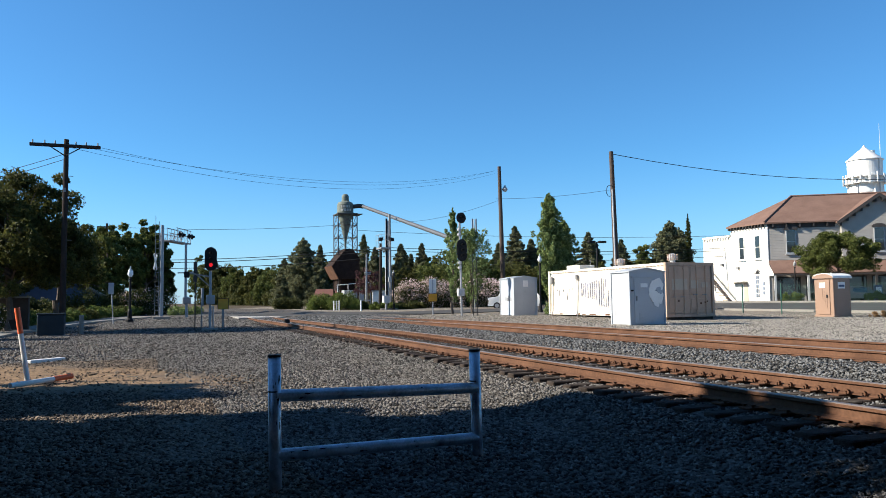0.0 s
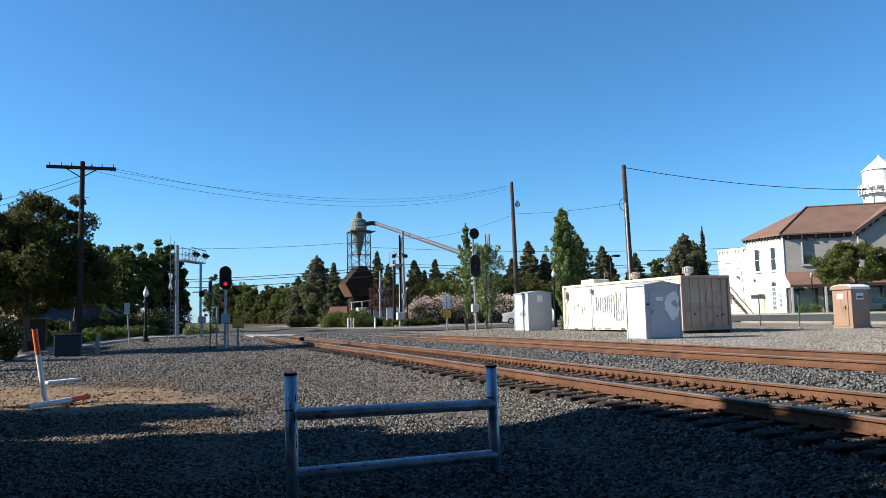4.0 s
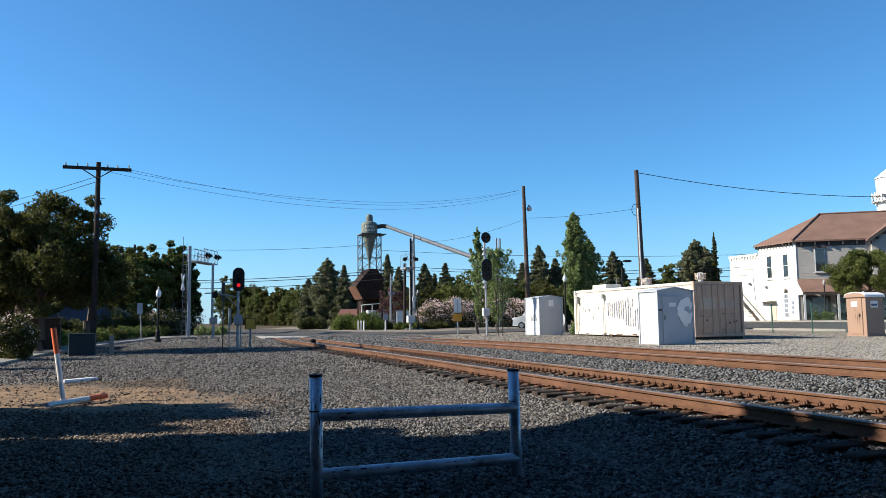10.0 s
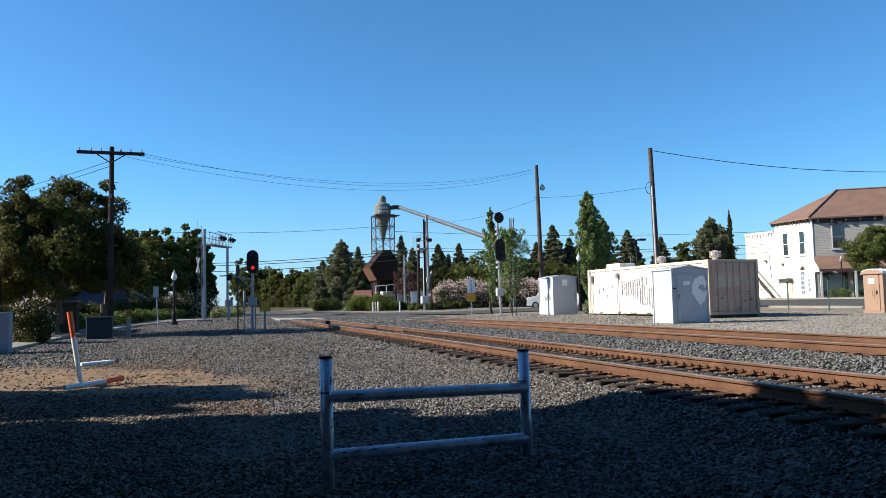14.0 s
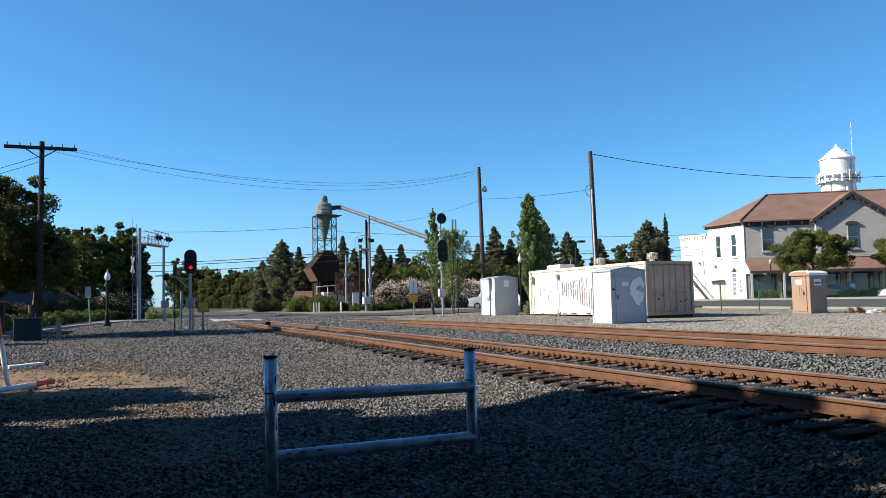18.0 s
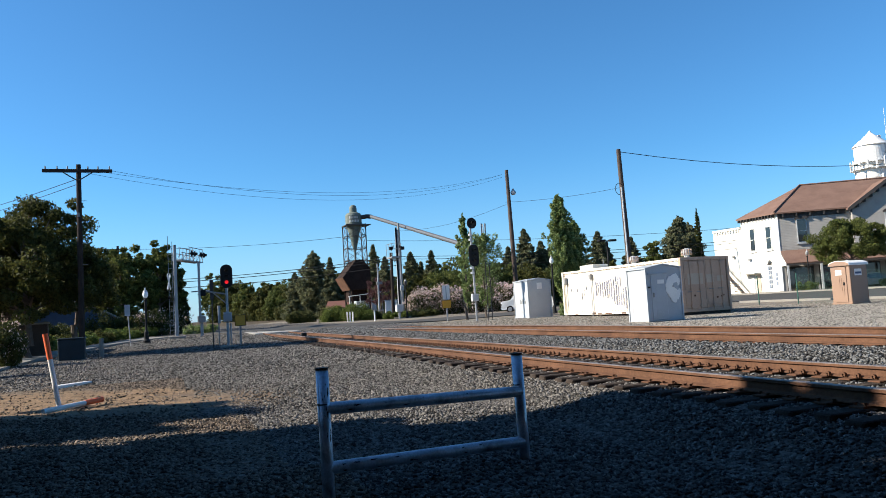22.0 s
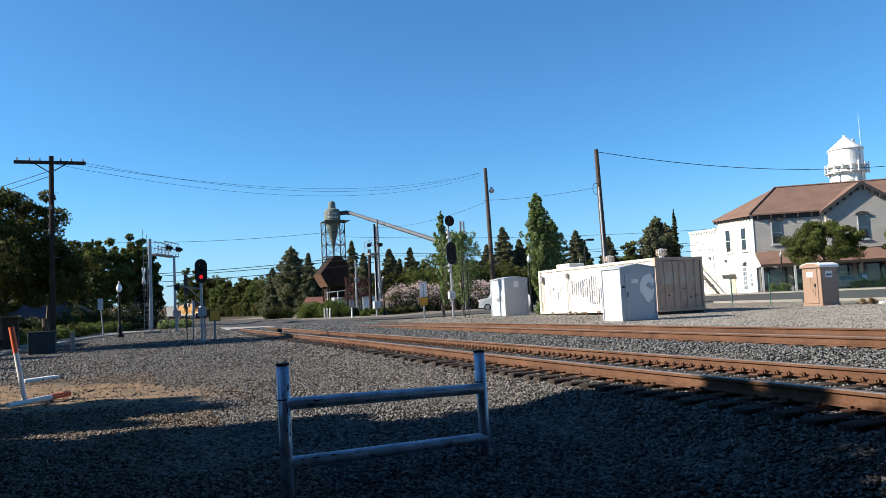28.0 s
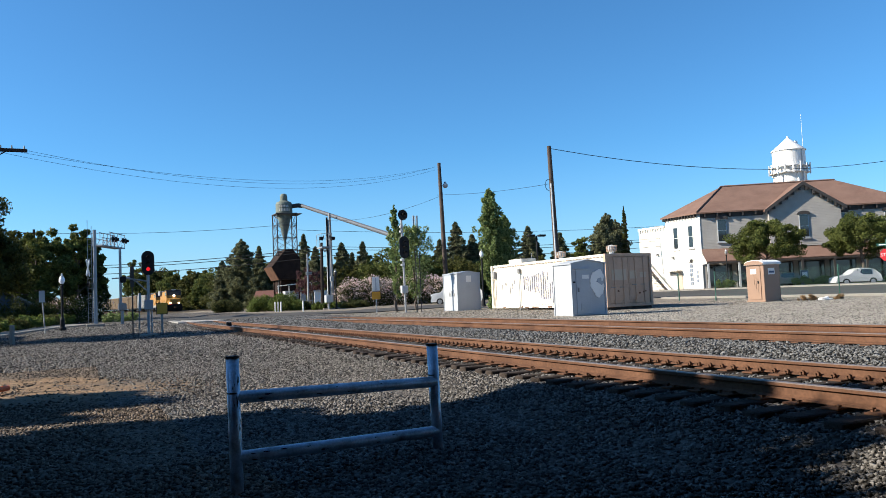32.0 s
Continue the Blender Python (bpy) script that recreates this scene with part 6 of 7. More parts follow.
def planting():
    tree("broad dark olive-green street tree in the yard", -4.95, 33.7, 0.2, 6.5, 2.5, 1, LEAF_MAPLE, 0.09, 190, 330, 0.062, limbs=True)
    tree("low leafy side tree beside the depot", -7.4, 33.4, 0.2, 3.7, 1.6, 2, LEAF_MAPLE, 0.3, 50, 260, 0.062, limbs=True)
    tree("dark olive-green street tree by the pole", -3.5, 36.0, 0.2, 5.2, 1.7, 3, LEAF_MAPLE, 0.25, 70, 260, 0.062, limbs=True)
    tree("slim olive-green tree beside the street tree", -6.0, 34.9, 0.2, 6.2, 1.2, 4, LEAF_MAPLE, 0.3, 40, 260, 0.062)
    # the last, hidden tree is added only to shade the house and bushes
    for i, (x, y, h, r, lf) in enumerate(((-3.0, 69.2, 7.9, 2.8, LEAF_MID), (-0.2, 70.6, 8.0, 1.75, LEAF_MID), (0.6, 71.8, 7.0, 1.4, LEAF), (-6.5, 80, 8.6, 3.4, LEAF), (-12, 78, 8.8, 4.4, LEAF), (-19, 78, 9, 5, LEAF), (0.9, 72.2, 4.5, 1.35, LEAF), (-27, 84, 9, 5, LEAF_MAPLE), (-11.5, 67.0, 6.6, 3.0, LEAF))):
        tree("dense dark green tree behind the hedge", x, y, 0.4, h, r, 10 + i, lf, 0.1, 135, 130, 0.14, limbs=i < 2)
    # far wood along the line
    rng = random.Random(12)
    for i, (x, y, h, r) in enumerate(((19.7, 300, 15.0, 5.0), (23.4, 298, 14.4, 5.0), (27, 295, 13.4, 5.0), (28, 270, 11.0, 4.4), (26.4, 213, 8.8, 3.6), (27.5, 203, 9.0, 3.4), (29.1, 193, 9.0, 3.6), (29.9, 178, 8.0, 3.2), (25.2, 229, 7.8, 2.4), (30.2, 163, 8.2, 3.2), (31.0, 152, 7.0, 3.0), (32.5, 146, 7.4, 3.0), (31.7, 137, 6.2, 2.8), (36.6, 135, 6.0, 3.0), (40.4, 134, 6.0, 3.0), (45, 138, 7.0, 3.6), (51, 136, 7.0, 4.0), (57, 132, 7, 4.0), (63, 130, 7, 4.0), (70, 126, 7, 4.0), (28.9, 170, 5.0, 2.6), (26.5, 190, 4.6, 2.6))):
        tree("far broad-leaved tree of the wood by the line", x, y, 0.4, h * (1.2 if y > 260 else 1.22), r * 1.2, 40 + i, LEAF_MAPLE if i % 3 else LEAF_MID, 0.02, 90, 110, 0.32 if y > 200 else 0.18, group="far wood")
    for i, (x, y, h) in enumerate(((21, 296, 6.5), (25, 290, 6.5), (28, 276, 6.0), (27, 250, 5.0), (26.6, 228, 4.6), (26.4, 214, 4.4), (27.4, 203, 4.4), (28.4, 193, 4.2), (28.8, 180, 4.0), (29.2, 168, 3.8), (29.8, 158, 3.6), (30.4, 150, 3.4), (31.2, 143, 3.2), (30.6, 135, 3.0), (29.6, 126, 2.6), (35, 132, 3.2), (40, 131, 3.2), (34.6, 150, 4.0))):
        shrub("undergrowth", "dense dark undergrowth along the line", "bush", x, y, 0.3, 8.5, 4.0, h, 180 + i, LEAF if i % 2 else LEAF_MAPLE, 130, 0.2, clumps=56, rz=rng.uniform(0, 40), group="undergrowth")
    for i, (x, y, h, r, sh) in enumerate(((25.1, 132.6, 12.0, 2.1, "spire"), (27.3, 129, 10.5, 0.9, "cone"), (24.4, 148, 9.2, 1.1, "cone"), (30.9, 114, 11.1, 0.85, "cone"), (32, 111.5, 9.0, 0.85, "cone"), (39.9, 121.6, 9.3, 0.9, "cone"), (39.7, 117.4, 8.4, 0.8, "cone"), (40.7, 115, 10.0, 0.9, "cone"), (42.6, 90.4, 8.2, 0.7, "cone"), (44.6, 89.5, 10.4, 1.1, "cone"), (55.4, 89.1, 9.8, 1.1, "cone"), (57.0, 90, 8.4, 1.0, "cone"), (59.0, 86.8, 8.7, 0.9, "cone"), (36.2, 112, 9.6, 1.0, "cone"), (47.2, 90, 8.8, 1.0, "cone"), (49.5, 92, 8.0, 1.0, "cone"), (53, 91, 8.6, 0.9, "cone"), (63.2, 88, 7.6, 1.0, "cone"), (28.6, 135, 9.0, 1.2, "cone"), (33.6, 118, 8.4, 1.1, "cone"))):
        tree("tall dark conifer against the sky", x, y, 0.4, h, r * (2.9 if sh == "cone" else 1.35), 70 + i, LEAF_CONIFER, 0.04, 330, 62, 0.165 if sh == "cone" else 0.18, sh, group="conifers")
    for i, (x, y, h, r) in enumerate(((31.9, 94.7, 5.9, 2.0), (33.8, 92, 6.2, 2.3), (35.4, 89.4, 5.2, 2.0), (39.5, 87.5, 5.4, 2.2), (43.3, 81.1, 5.2, 2.4), (46.5, 79.3, 4.6, 2.2), (51.5, 79.7, 5.2, 2.2), (54.5, 74, 4.5, 2.1), (60.7, 84.3, 7.7, 1.5), (57, 79, 4.8, 2.2), (37.4, 88, 4.4, 2.2), (49, 78, 4.4, 2.2), (29.8, 97, 4.4, 2.0), (33.5, 84.5, 6.4, 3.4), (37.0, 83.0, 6.0, 3.2), (40.5, 80.5, 5.6, 2.8))):
        tree("rounded green tree behind the flowering hedge", x, y, 0.4, h, r, 90 + i, LEAF_MID if i % 3 else LEAF_MAPLE, 0.04, 80, 140, 0.12, group="trees behind the lot")
    tree("slender upright poplar with bright leaves", 28.2, 50.7, 0.3, 9.0, 1.3, 120, LEAF_BRIGHT, 0.1, 330, 66, 0.08, "poplar", limbs=True)
    tree("slender upright poplar with bright leaves", 30.0, 51.9, 0.3, 7.1, 1.25, 121, LEAF_BRIGHT, 0.1, 240, 66, 0.08, "poplar", limbs=True)
    tree("young upright tree with bright leaves behind the signal", 19.2, 47.9, 0.3, 7.2, 0.85, 122, LEAF_BRIGHT, 0.12, 90, 60, 0.075, "poplar", limbs=True)
    tree("young upright tree with bright leaves behind the signal", 21.0, 48.9, 0.3, 5.9, 1.6, 123, LEAF_BRIGHT, 0.12, 110, 55, 0.075, "poplar", limbs=True)
    for i, (x, y) in enumerate(((61.4, 54.6), (68.4, 49.4), (75.4, 44.2))):
        tree("rounded street tree before the shops", x, y, 0.7, 6.9, 3.15, 130 + i, LEAF_MID, 0.3, 170, 260, 0.085, group="street trees", limbs=True)
    for i, (x, y, h, r) in enumerate(((68.4, 88.8, 11.6, 3.0), (65.6, 86.0, 9.8, 2.2), (71.0, 90, 10.8, 2.2))):
        tree("large grey-green conifer beside the cypress", x, y, 0.5, h, r, 140 + i, LEAF_CONIFER, 0.03, 240, 110, 0.13, "spire", group="trees by the cypress")
    tree("narrow dark pointed cypress tree", 69.1, 85.6, 0.5, 12.2, 0.62, 145, LEAF, 0.03, 300, 110, 0.09, "spire")
    tree("small purple-leaved plum tree", 22.2, 80, 0.5, 4.4, 1.6, 150, LEAF_RED, 0.12, 60, 70, 0.08)
    # hedges
    for i in range(12):
        k = i / 11
        shrub("hedge", "low clipped green hedge beside the sidewalk", "hedge", -6.3 + 5.4 * k ** 1.3, 36.0 + 30.0 * k, 0.28 + 0.1 * k, 2.9, 1.3, 0.85, 200 + i, LEAF_HEDGE if i % 3 else LEAF_MAPLE, 110, 0.06, clumps=40, rz=80 - 12 * k, group="sidewalk hedge")
    for i, (x, y, l, h, lf) in enumerate(((15.4, 72.5, 2.2, 1.6, LEAF_HEDGE), (17.2, 70.4, 2.6, 1.8, LEAF_HEDGE), (20.3, 68.3, 2.4, 0.85, LEAF_HEDGE), (22.6, 69.5, 2.0, 0.8, LEAF), (18.9, 71.5, 1.6, 1.0, LEAF), (13.6, 80, 2.6, 1.5, LEAF), (24.5, 72, 2.4, 0.9, LEAF))):
        shrub("hedge", "clipped rounded green hedge by the road", "hedge", x, y, 0.4, l, 1.7, h, 220 + i, lf, 260, 0.055, clumps=60, rz=-18, group="roadside hedges")
    for i in range(6):
        shrub("oleander", "tall oleander bush covered in pink blossom", "bush", 25.6 + i * 2.0, 75.6 - i * 0.6, 0.35, 2.9, 2.4, 2.95 + 0.25 * (i % 2), 240 + i, LEAF, 240, 0.075, PETAL, clumps=70, rz=-20, group="oleander row")
    shrub("flowering_bush", "dark bush with white blossom beside the wall", "bush", -4.85, 27.6, 0.12, 0.95, 0.95, 1.7, 260, LEAF, 260, 0.04, PETAL, clumps=46, share=0.07)
    shrub("flowering_bush", "dark bush with white blossom beside the wall", "bush", -6.3, 28.4, 0.12, 1.0, 0.8, 1.45, 261, LEAF, 200, 0.04, PETAL, clumps=30, share=0.07)
    for i, (x, y) in enumerate(((-0.9, 66), (0.7, 67.5), (-2.6, 65.5), (-5, 64))):
        shrub("flowering_bush", "dark bush with pale blossom behind the hedge", "bush", x, y, 0.35, 2.4, 2.0, 2.2, 270 + i, LEAF, 110, 0.07, PETAL if i < 2 else None, clumps=40, share=0.12)
    for i, (x, y) in enumerate(((-7.9, 44.5), (-6.6, 45), (-5.5, 45.8), (-8.8, 43))):
        shrub("undergrowth", "dense dark shrubs behind the sidewalk hedge", "bush", x, y, 0.3, 1.6, 1.4, 1.5, 330 + i, LEAF, 200, 0.06, clumps=44, group="undergrowth")
    for i in range(5):
        shrub("undergrowth", "dense dark shrubs under the street trees", "bush", -11.0 + 2.7 * i, 78.5 + i * 1.5, 0.4, 3.4, 2.0, 2.8, 310 + i, LEAF, 170, 0.1, clumps=50, group="undergrowth")
    for i, (x, y) in enumerate(((2.2, 62.5), (3.6, 63.5))):
        shrub("bush", "small bright green bush by the crossing", "bush", x, y, 0.3, 1.3, 1.1, 0.9, 276 + i, LEAF_BRIGHT, 80, 0.06, clumps=20)
    for i, (x, y) in enumerate(((26.5, 46.5), (23.9, 42.9))):
        shrub("bush", "small green bush beside the container", "bush", x, y, 0.25, 1.1, 1.1, 0.9, 280 + i, LEAF_BRIGHT, 60, 0.07, clumps=14)
    for i, (x, y) in enumerate(((60.6, 59.6), (63.2, 57.2), (65.0, 53.6), (66.8, 52.4), (69.4, 50.2), (72.0, 48.4))):
        shrub("planter_hedge", "low clipped hedge before the shops", "hedge", x, y, 0.75, 2.2, 1.0, 1.0, 290 + i, LEAF_HEDGE, 100, 0.06, clumps=24, rz=-35, group="shop hedges")
    shrub("bush", "dark leafy bush at the yard edge", "bush", -2.45, 7.5, 0.0, 0.9, 1.0, 1.15, 320, LEAF, 60, 0.05, clumps=16)
    b = thing("plastic_bag", "crumpled white plastic bag lying on the gravel", "litter", 32.4, 25.6, 0.3)
    bm = bmesh.new()
    o = bmesh.ops.create_icosphere(bm, subdivisions=2, radius=0.24)
    for v in o["verts"]:
        k = 0.75 + 0.5 * noise.noise(v.co * 7.0)
        v.co = Vector((v.co.x * 1.9 * k, v.co.y * 1.3 * k, (v.co.z + 0.1) * 0.6 * k))
    part("bag", bm, WHITE, b)
    for i, (x, y) in enumerate(((31.9, 26.4), (32.2, 26.1), (33.4, 25.5))):
        shrub("weed", "dry brown weed on the gravel lot", "weed", x, y, 0.28, 0.4, 0.3, 0.3, 340 + i, LEAF_DRY, 50, 0.04, clumps=10)
    rng = random.Random(21)
    for i in range(14):
        x, y = rng.uniform(-1.5, 4.8), rng.uniform(6.0, 16.0)
        w = thing("twig", "dry pale twig lying on the stones", "twig", x, y, float(ground_z(x, y)) + 0.035, rng.uniform(0, 180), "twigs")
        ln = rng.uniform(0.08, 0.3)
        bm = R((0, 0, 0), (ln, 0.02, 0.01), 0.006, 0.004, n=5)
        rod(bm, (ln * 0.55, 0.01, 0.006), (ln * 0.85, 0.06, 0.012), 0.004, 0.002, n=5)
        part("stick", bm, CONCRETE if i % 2 else BARK, w)
    for i, (x, y) in enumerate(((11.55, 11.1), (12.3, 9.45), (9.5, 8.6))):
        shrub("weed", "small green weed growing beside the rail", "weed", x, y, 0.24, 0.22, 0.22, 0.26 if i < 2 else 0.12, 300 + i, LEAF_BRIGHT, 40, 0.03, clumps=8)


# ---------------------------------------------------------------- far side of the yard
def left_side():
    w = thing("low_wall", "low pale plastered wall with a chalky blue end", "wall", -5.35, 23.2, 0.05, 0)
    part("wall_body", B(-2.6, 0, -0.25, 0.25, -0.2, 1.21, bevel=0.01), GREYPAINT, w)
    part("blue_end", B(0.0, 0.72, -0.25, 0.25, -0.2, 1.22, bevel=0.01), WALLBLUE, w, "slate-blue painted end")
    part("post", R((-1.25, -0.4, -0.2), (-1.25, -0.4, 0.9), 0.06, n=10), YELLOW, w, "faded yellow bollard")
    u = thing("utility_box", "dark green steel utility box on a pad", "utility box", -3.1, 29.9, 0.2)
    part("cabinet_body", B(-0.45, 0.4, -0.25, 0.25, 0.05, 0.76, bevel=0.02), BOXTEAL, u)
    part("lid", B(-0.47, 0.42, -0.27, 0.27, 0.76, 0.82, bevel=0.02), BOXTEAL, u)
    part("pad", B(-0.55, 0.5, -0.32, 0.32, -0.2, 0.05), CONCRETE, u)
    k = thing("bollard", "short weathered wooden bollard", "bollard", -2.25, 30.9, 0.2)
    part("post", R((0, 0, -0.1), (0, 0, 0.72), 0.08, n=10), CONCRETE, k)
    s = thing("street_sign", "narrow sign on a leaning thin post", "sign", -1.7, 44.6, 0.3)
    part("post", R((0, 0, -0.1), (-0.14, 0, 2.0), 0.03, n=6), ALU, s)
    part("sign_plate", B(-0.27, 0.0, -0.04, -0.02, 1.55, 2.15), GREYPAINT, s)
    h = thing("house", "slate-blue house with a low gable roof", "house", -10.4, 70.0, 0.3)
    part("wall", B(-6, 6.3, 0, 9, -0.3, 2.0), SLATE, h)
    bm = bmesh.new()
    f = [bm.verts.new(v) for v in ((-6, -0.02, 2.0), (6.3, -0.02, 2.0), (0.1, -0.02, 5.55))]
    bm.faces.new(f)
    part("gable", bm, SLATE, h)
    for a, c in (((-6.6, 1.75), (0.1, 5.7)), ((0.1, 5.7), (6.9, 1.75))):
        part("roof", slab(bmesh.new(), [(a[0], -0.5, a[1]), (c[0], -0.5, c[1]), (c[0], 9.4, c[1]), (a[0], 9.4, a[1])], 0.14), CONCRETE, h)
    t = thing("town_building", "grey town building with arched windows", "building", -32.6, 118, 0.5)
    part("wall", B(-12, 8, 0, 12, 0, 13.0), TOWNGREY, t)
    part("cornice", B(-12.3, 8.3, -0.3, 12.3, 13.0, 13.4), WHITE, t)
    part("chimney", B(5.2, 6.8, 2, 3.5, 13.4, 14.4), TOWNGREY, t)
    for x in (-9, -4.5, 0, 4.5):
        window(t, Matrix.Translation((x, -0.02, 9.7)), 2.2, 1.7, True, WHITE)
        window(t, Matrix.Translation((x, -0.02, 6.6)), 1.6, 1.8, False, WHITE)
    d = thing("depot", "dark brown depot building at the yard edge", "building", -10.6, 36.6, 0.1)
    part("wall", B(-9, 2.6, 0, 6, -0.3, 3.45), RUSTBIN, d)
    part("roof", slab(bmesh.new(), [(-9.3, -0.2, 3.52), (2.8, -0.2, 3.52), (2.8, 6.2, 3.52), (-9.3, 6.2, 3.52)], 0.1), BRICKRED, d)
    pw = thing("planter_wall", "low brown planter wall behind the bush", "wall", -5.2, 36.0, 0.15)
    part("wall_body", B(-0.75, 0.6, -0.2, 0.2, -0.2, 1.45, bevel=0.02), POLEWOOD, pw)
    part("coping", B(-0.8, 0.65, -0.25, 0.25, 1.45, 1.52, bevel=0.01), CONCRETE, pw)
    # leafy trees beside the yard, which shade it
    for i, (x, y, h, r, k, per, clear) in enumerate(((-6.4, 8.75, 7.15, 2.3, 230, 190, 0.1), (-7.2, 7.1, 6.6, 2.3, 120, 170, 0.1), (-6.9, 9.0, 8.0, 1.6, 130, 190, 0.1), (-8.0, 13.8, 5.2, 1.5, 48, 85, 0.1), (-10.5, 10.3, 6.5, 1.8, 80, 150, 0.1), (-6.9, 13.6, 4.7, 1.35, 36, 62, 0.1), (-9.3, 14.4, 6.2, 1.2, 36, 60, 0.1), (-8.3, 15.3, 5.6, 0.75, 24, 90, 0.6))):
        tree("leafy tree shading the yard", x, y, 0.1, h, r, 400 + i, LEAF, clear, k, per, 0.17)


def sky_blocker():
    """Unseen plain two-storey walls and roof, added behind the viewer to block sky light."""
    s = thing("sky_blocker_building", "plain dark unseen building and roof added to block sky light", "building", 0, 0, 0)
    part("wall", B(-16, 13.0, -14, -3.2, -0.3, 9.4), RUSTBIN, s)
    part("roof", slab(bmesh.new(), [(-16.8, -14.8, 9.4), (13.6, -14.8, 9.4), (13.6, -2.6, 10.2), (-16.8, -2.6, 10.2)], 0.3), SHINGLE, s)
    part("side_blocker", B(-19, -11, -3.2, 16, -0.3, 4.2), RUSTBIN, s)
    # overhead slab, added out of view to deepen shade on the near gravel
    part("overhead_blocker", slab(bmesh.new(), [(-11, -3.2, 4.9), (13, -3.2, 4.9), (13, 3.8, 4.4), (-11, 3.8, 4.4)], 0.2), TRIM, s)
    for x in (-9.0, -4.5, 8.0, 12.5):
        part("blocker_post", B(x - 0.1, x + 0.1, -1.1, -0.9, -0.2, 4.55), TRIM, s)


def chain_fence():
    f = thing("chain_link_fence", "green chain-link fence with thin posts by the street", "fence", 0, 0, 0)
    pts = [(32.9, 41.0), (33.3, 36.5), (33.8, 34.0), (34.4, 31.6), (35.6, 27.2), (36.4, 23.5), (37.4, 19.5), (38.4, 15.5)]
    for x, y in pts:
        part("post", R((x, y, 0), (x, y, 2.05), 0.035, n=8), GREENSTEEL, f)
    for k, ((x0, y0), (x1, y1)) in enumerate(zip(pts[2:], pts[3:])):
        a, d = Vector((x0, y0, 0.28)), Vector((x1 - x0, y1 - y0, 0))
        ln, u = d.length, d.normalized()
        h, step, wd = 1.7, 0.1, 0.0022
        vs, fs = [], []
        n = int((ln + h) / step)
        for s in (1, -1):
            for i in range(n):
                c0 = i * step - (h if s > 0 else 0)
                t0, t1 = c0, c0 + s * h
                z0, z1 = 0.0, h
                lo, hi = (t0, t1) if s > 0 else (t1, t0)
                if lo < 0:
                    if s > 0:
                        z0, t0 = -t0, 0.0
                    else:
                        z1, t1 = h + t1, 0.0
                if hi > ln:
                    if s > 0:
                        z1, t1 = h - (t1 - ln), ln
                    else:
                        z0, t0 = t0 - ln, ln
                if z1 - z0 < 0.02:
                    continue
                p, q = a + u * t0 + Vector((0, 0, z0)), a + u * t1 + Vector((0, 0, z1))
                m = len(vs)
                e = u * wd
                vs += [p - e, p + e, q + e, q - e]
                fs.append((m, m + 1, m + 2, m + 3))
        tagged(raw("mesh_panel", [tuple(v) for v in vs], fs, GREENSTEEL, f), kind="stuff")
    return f


def vehicles():
    car("white sport utility car parked before the shops", 66.0, 48.6, 0.62, -30, GREYPAINT, 4.1, 1.6)
    car("dark car parked before the shops", 64.8, 56.4, 0.72, -36, LOCO_GREY, 4.5, 1.5)
    car("pale van parked beside the flowering hedge", 33.0, 66.6, 0.42, -28, WHITE, 5.0, 1.95, van=True)


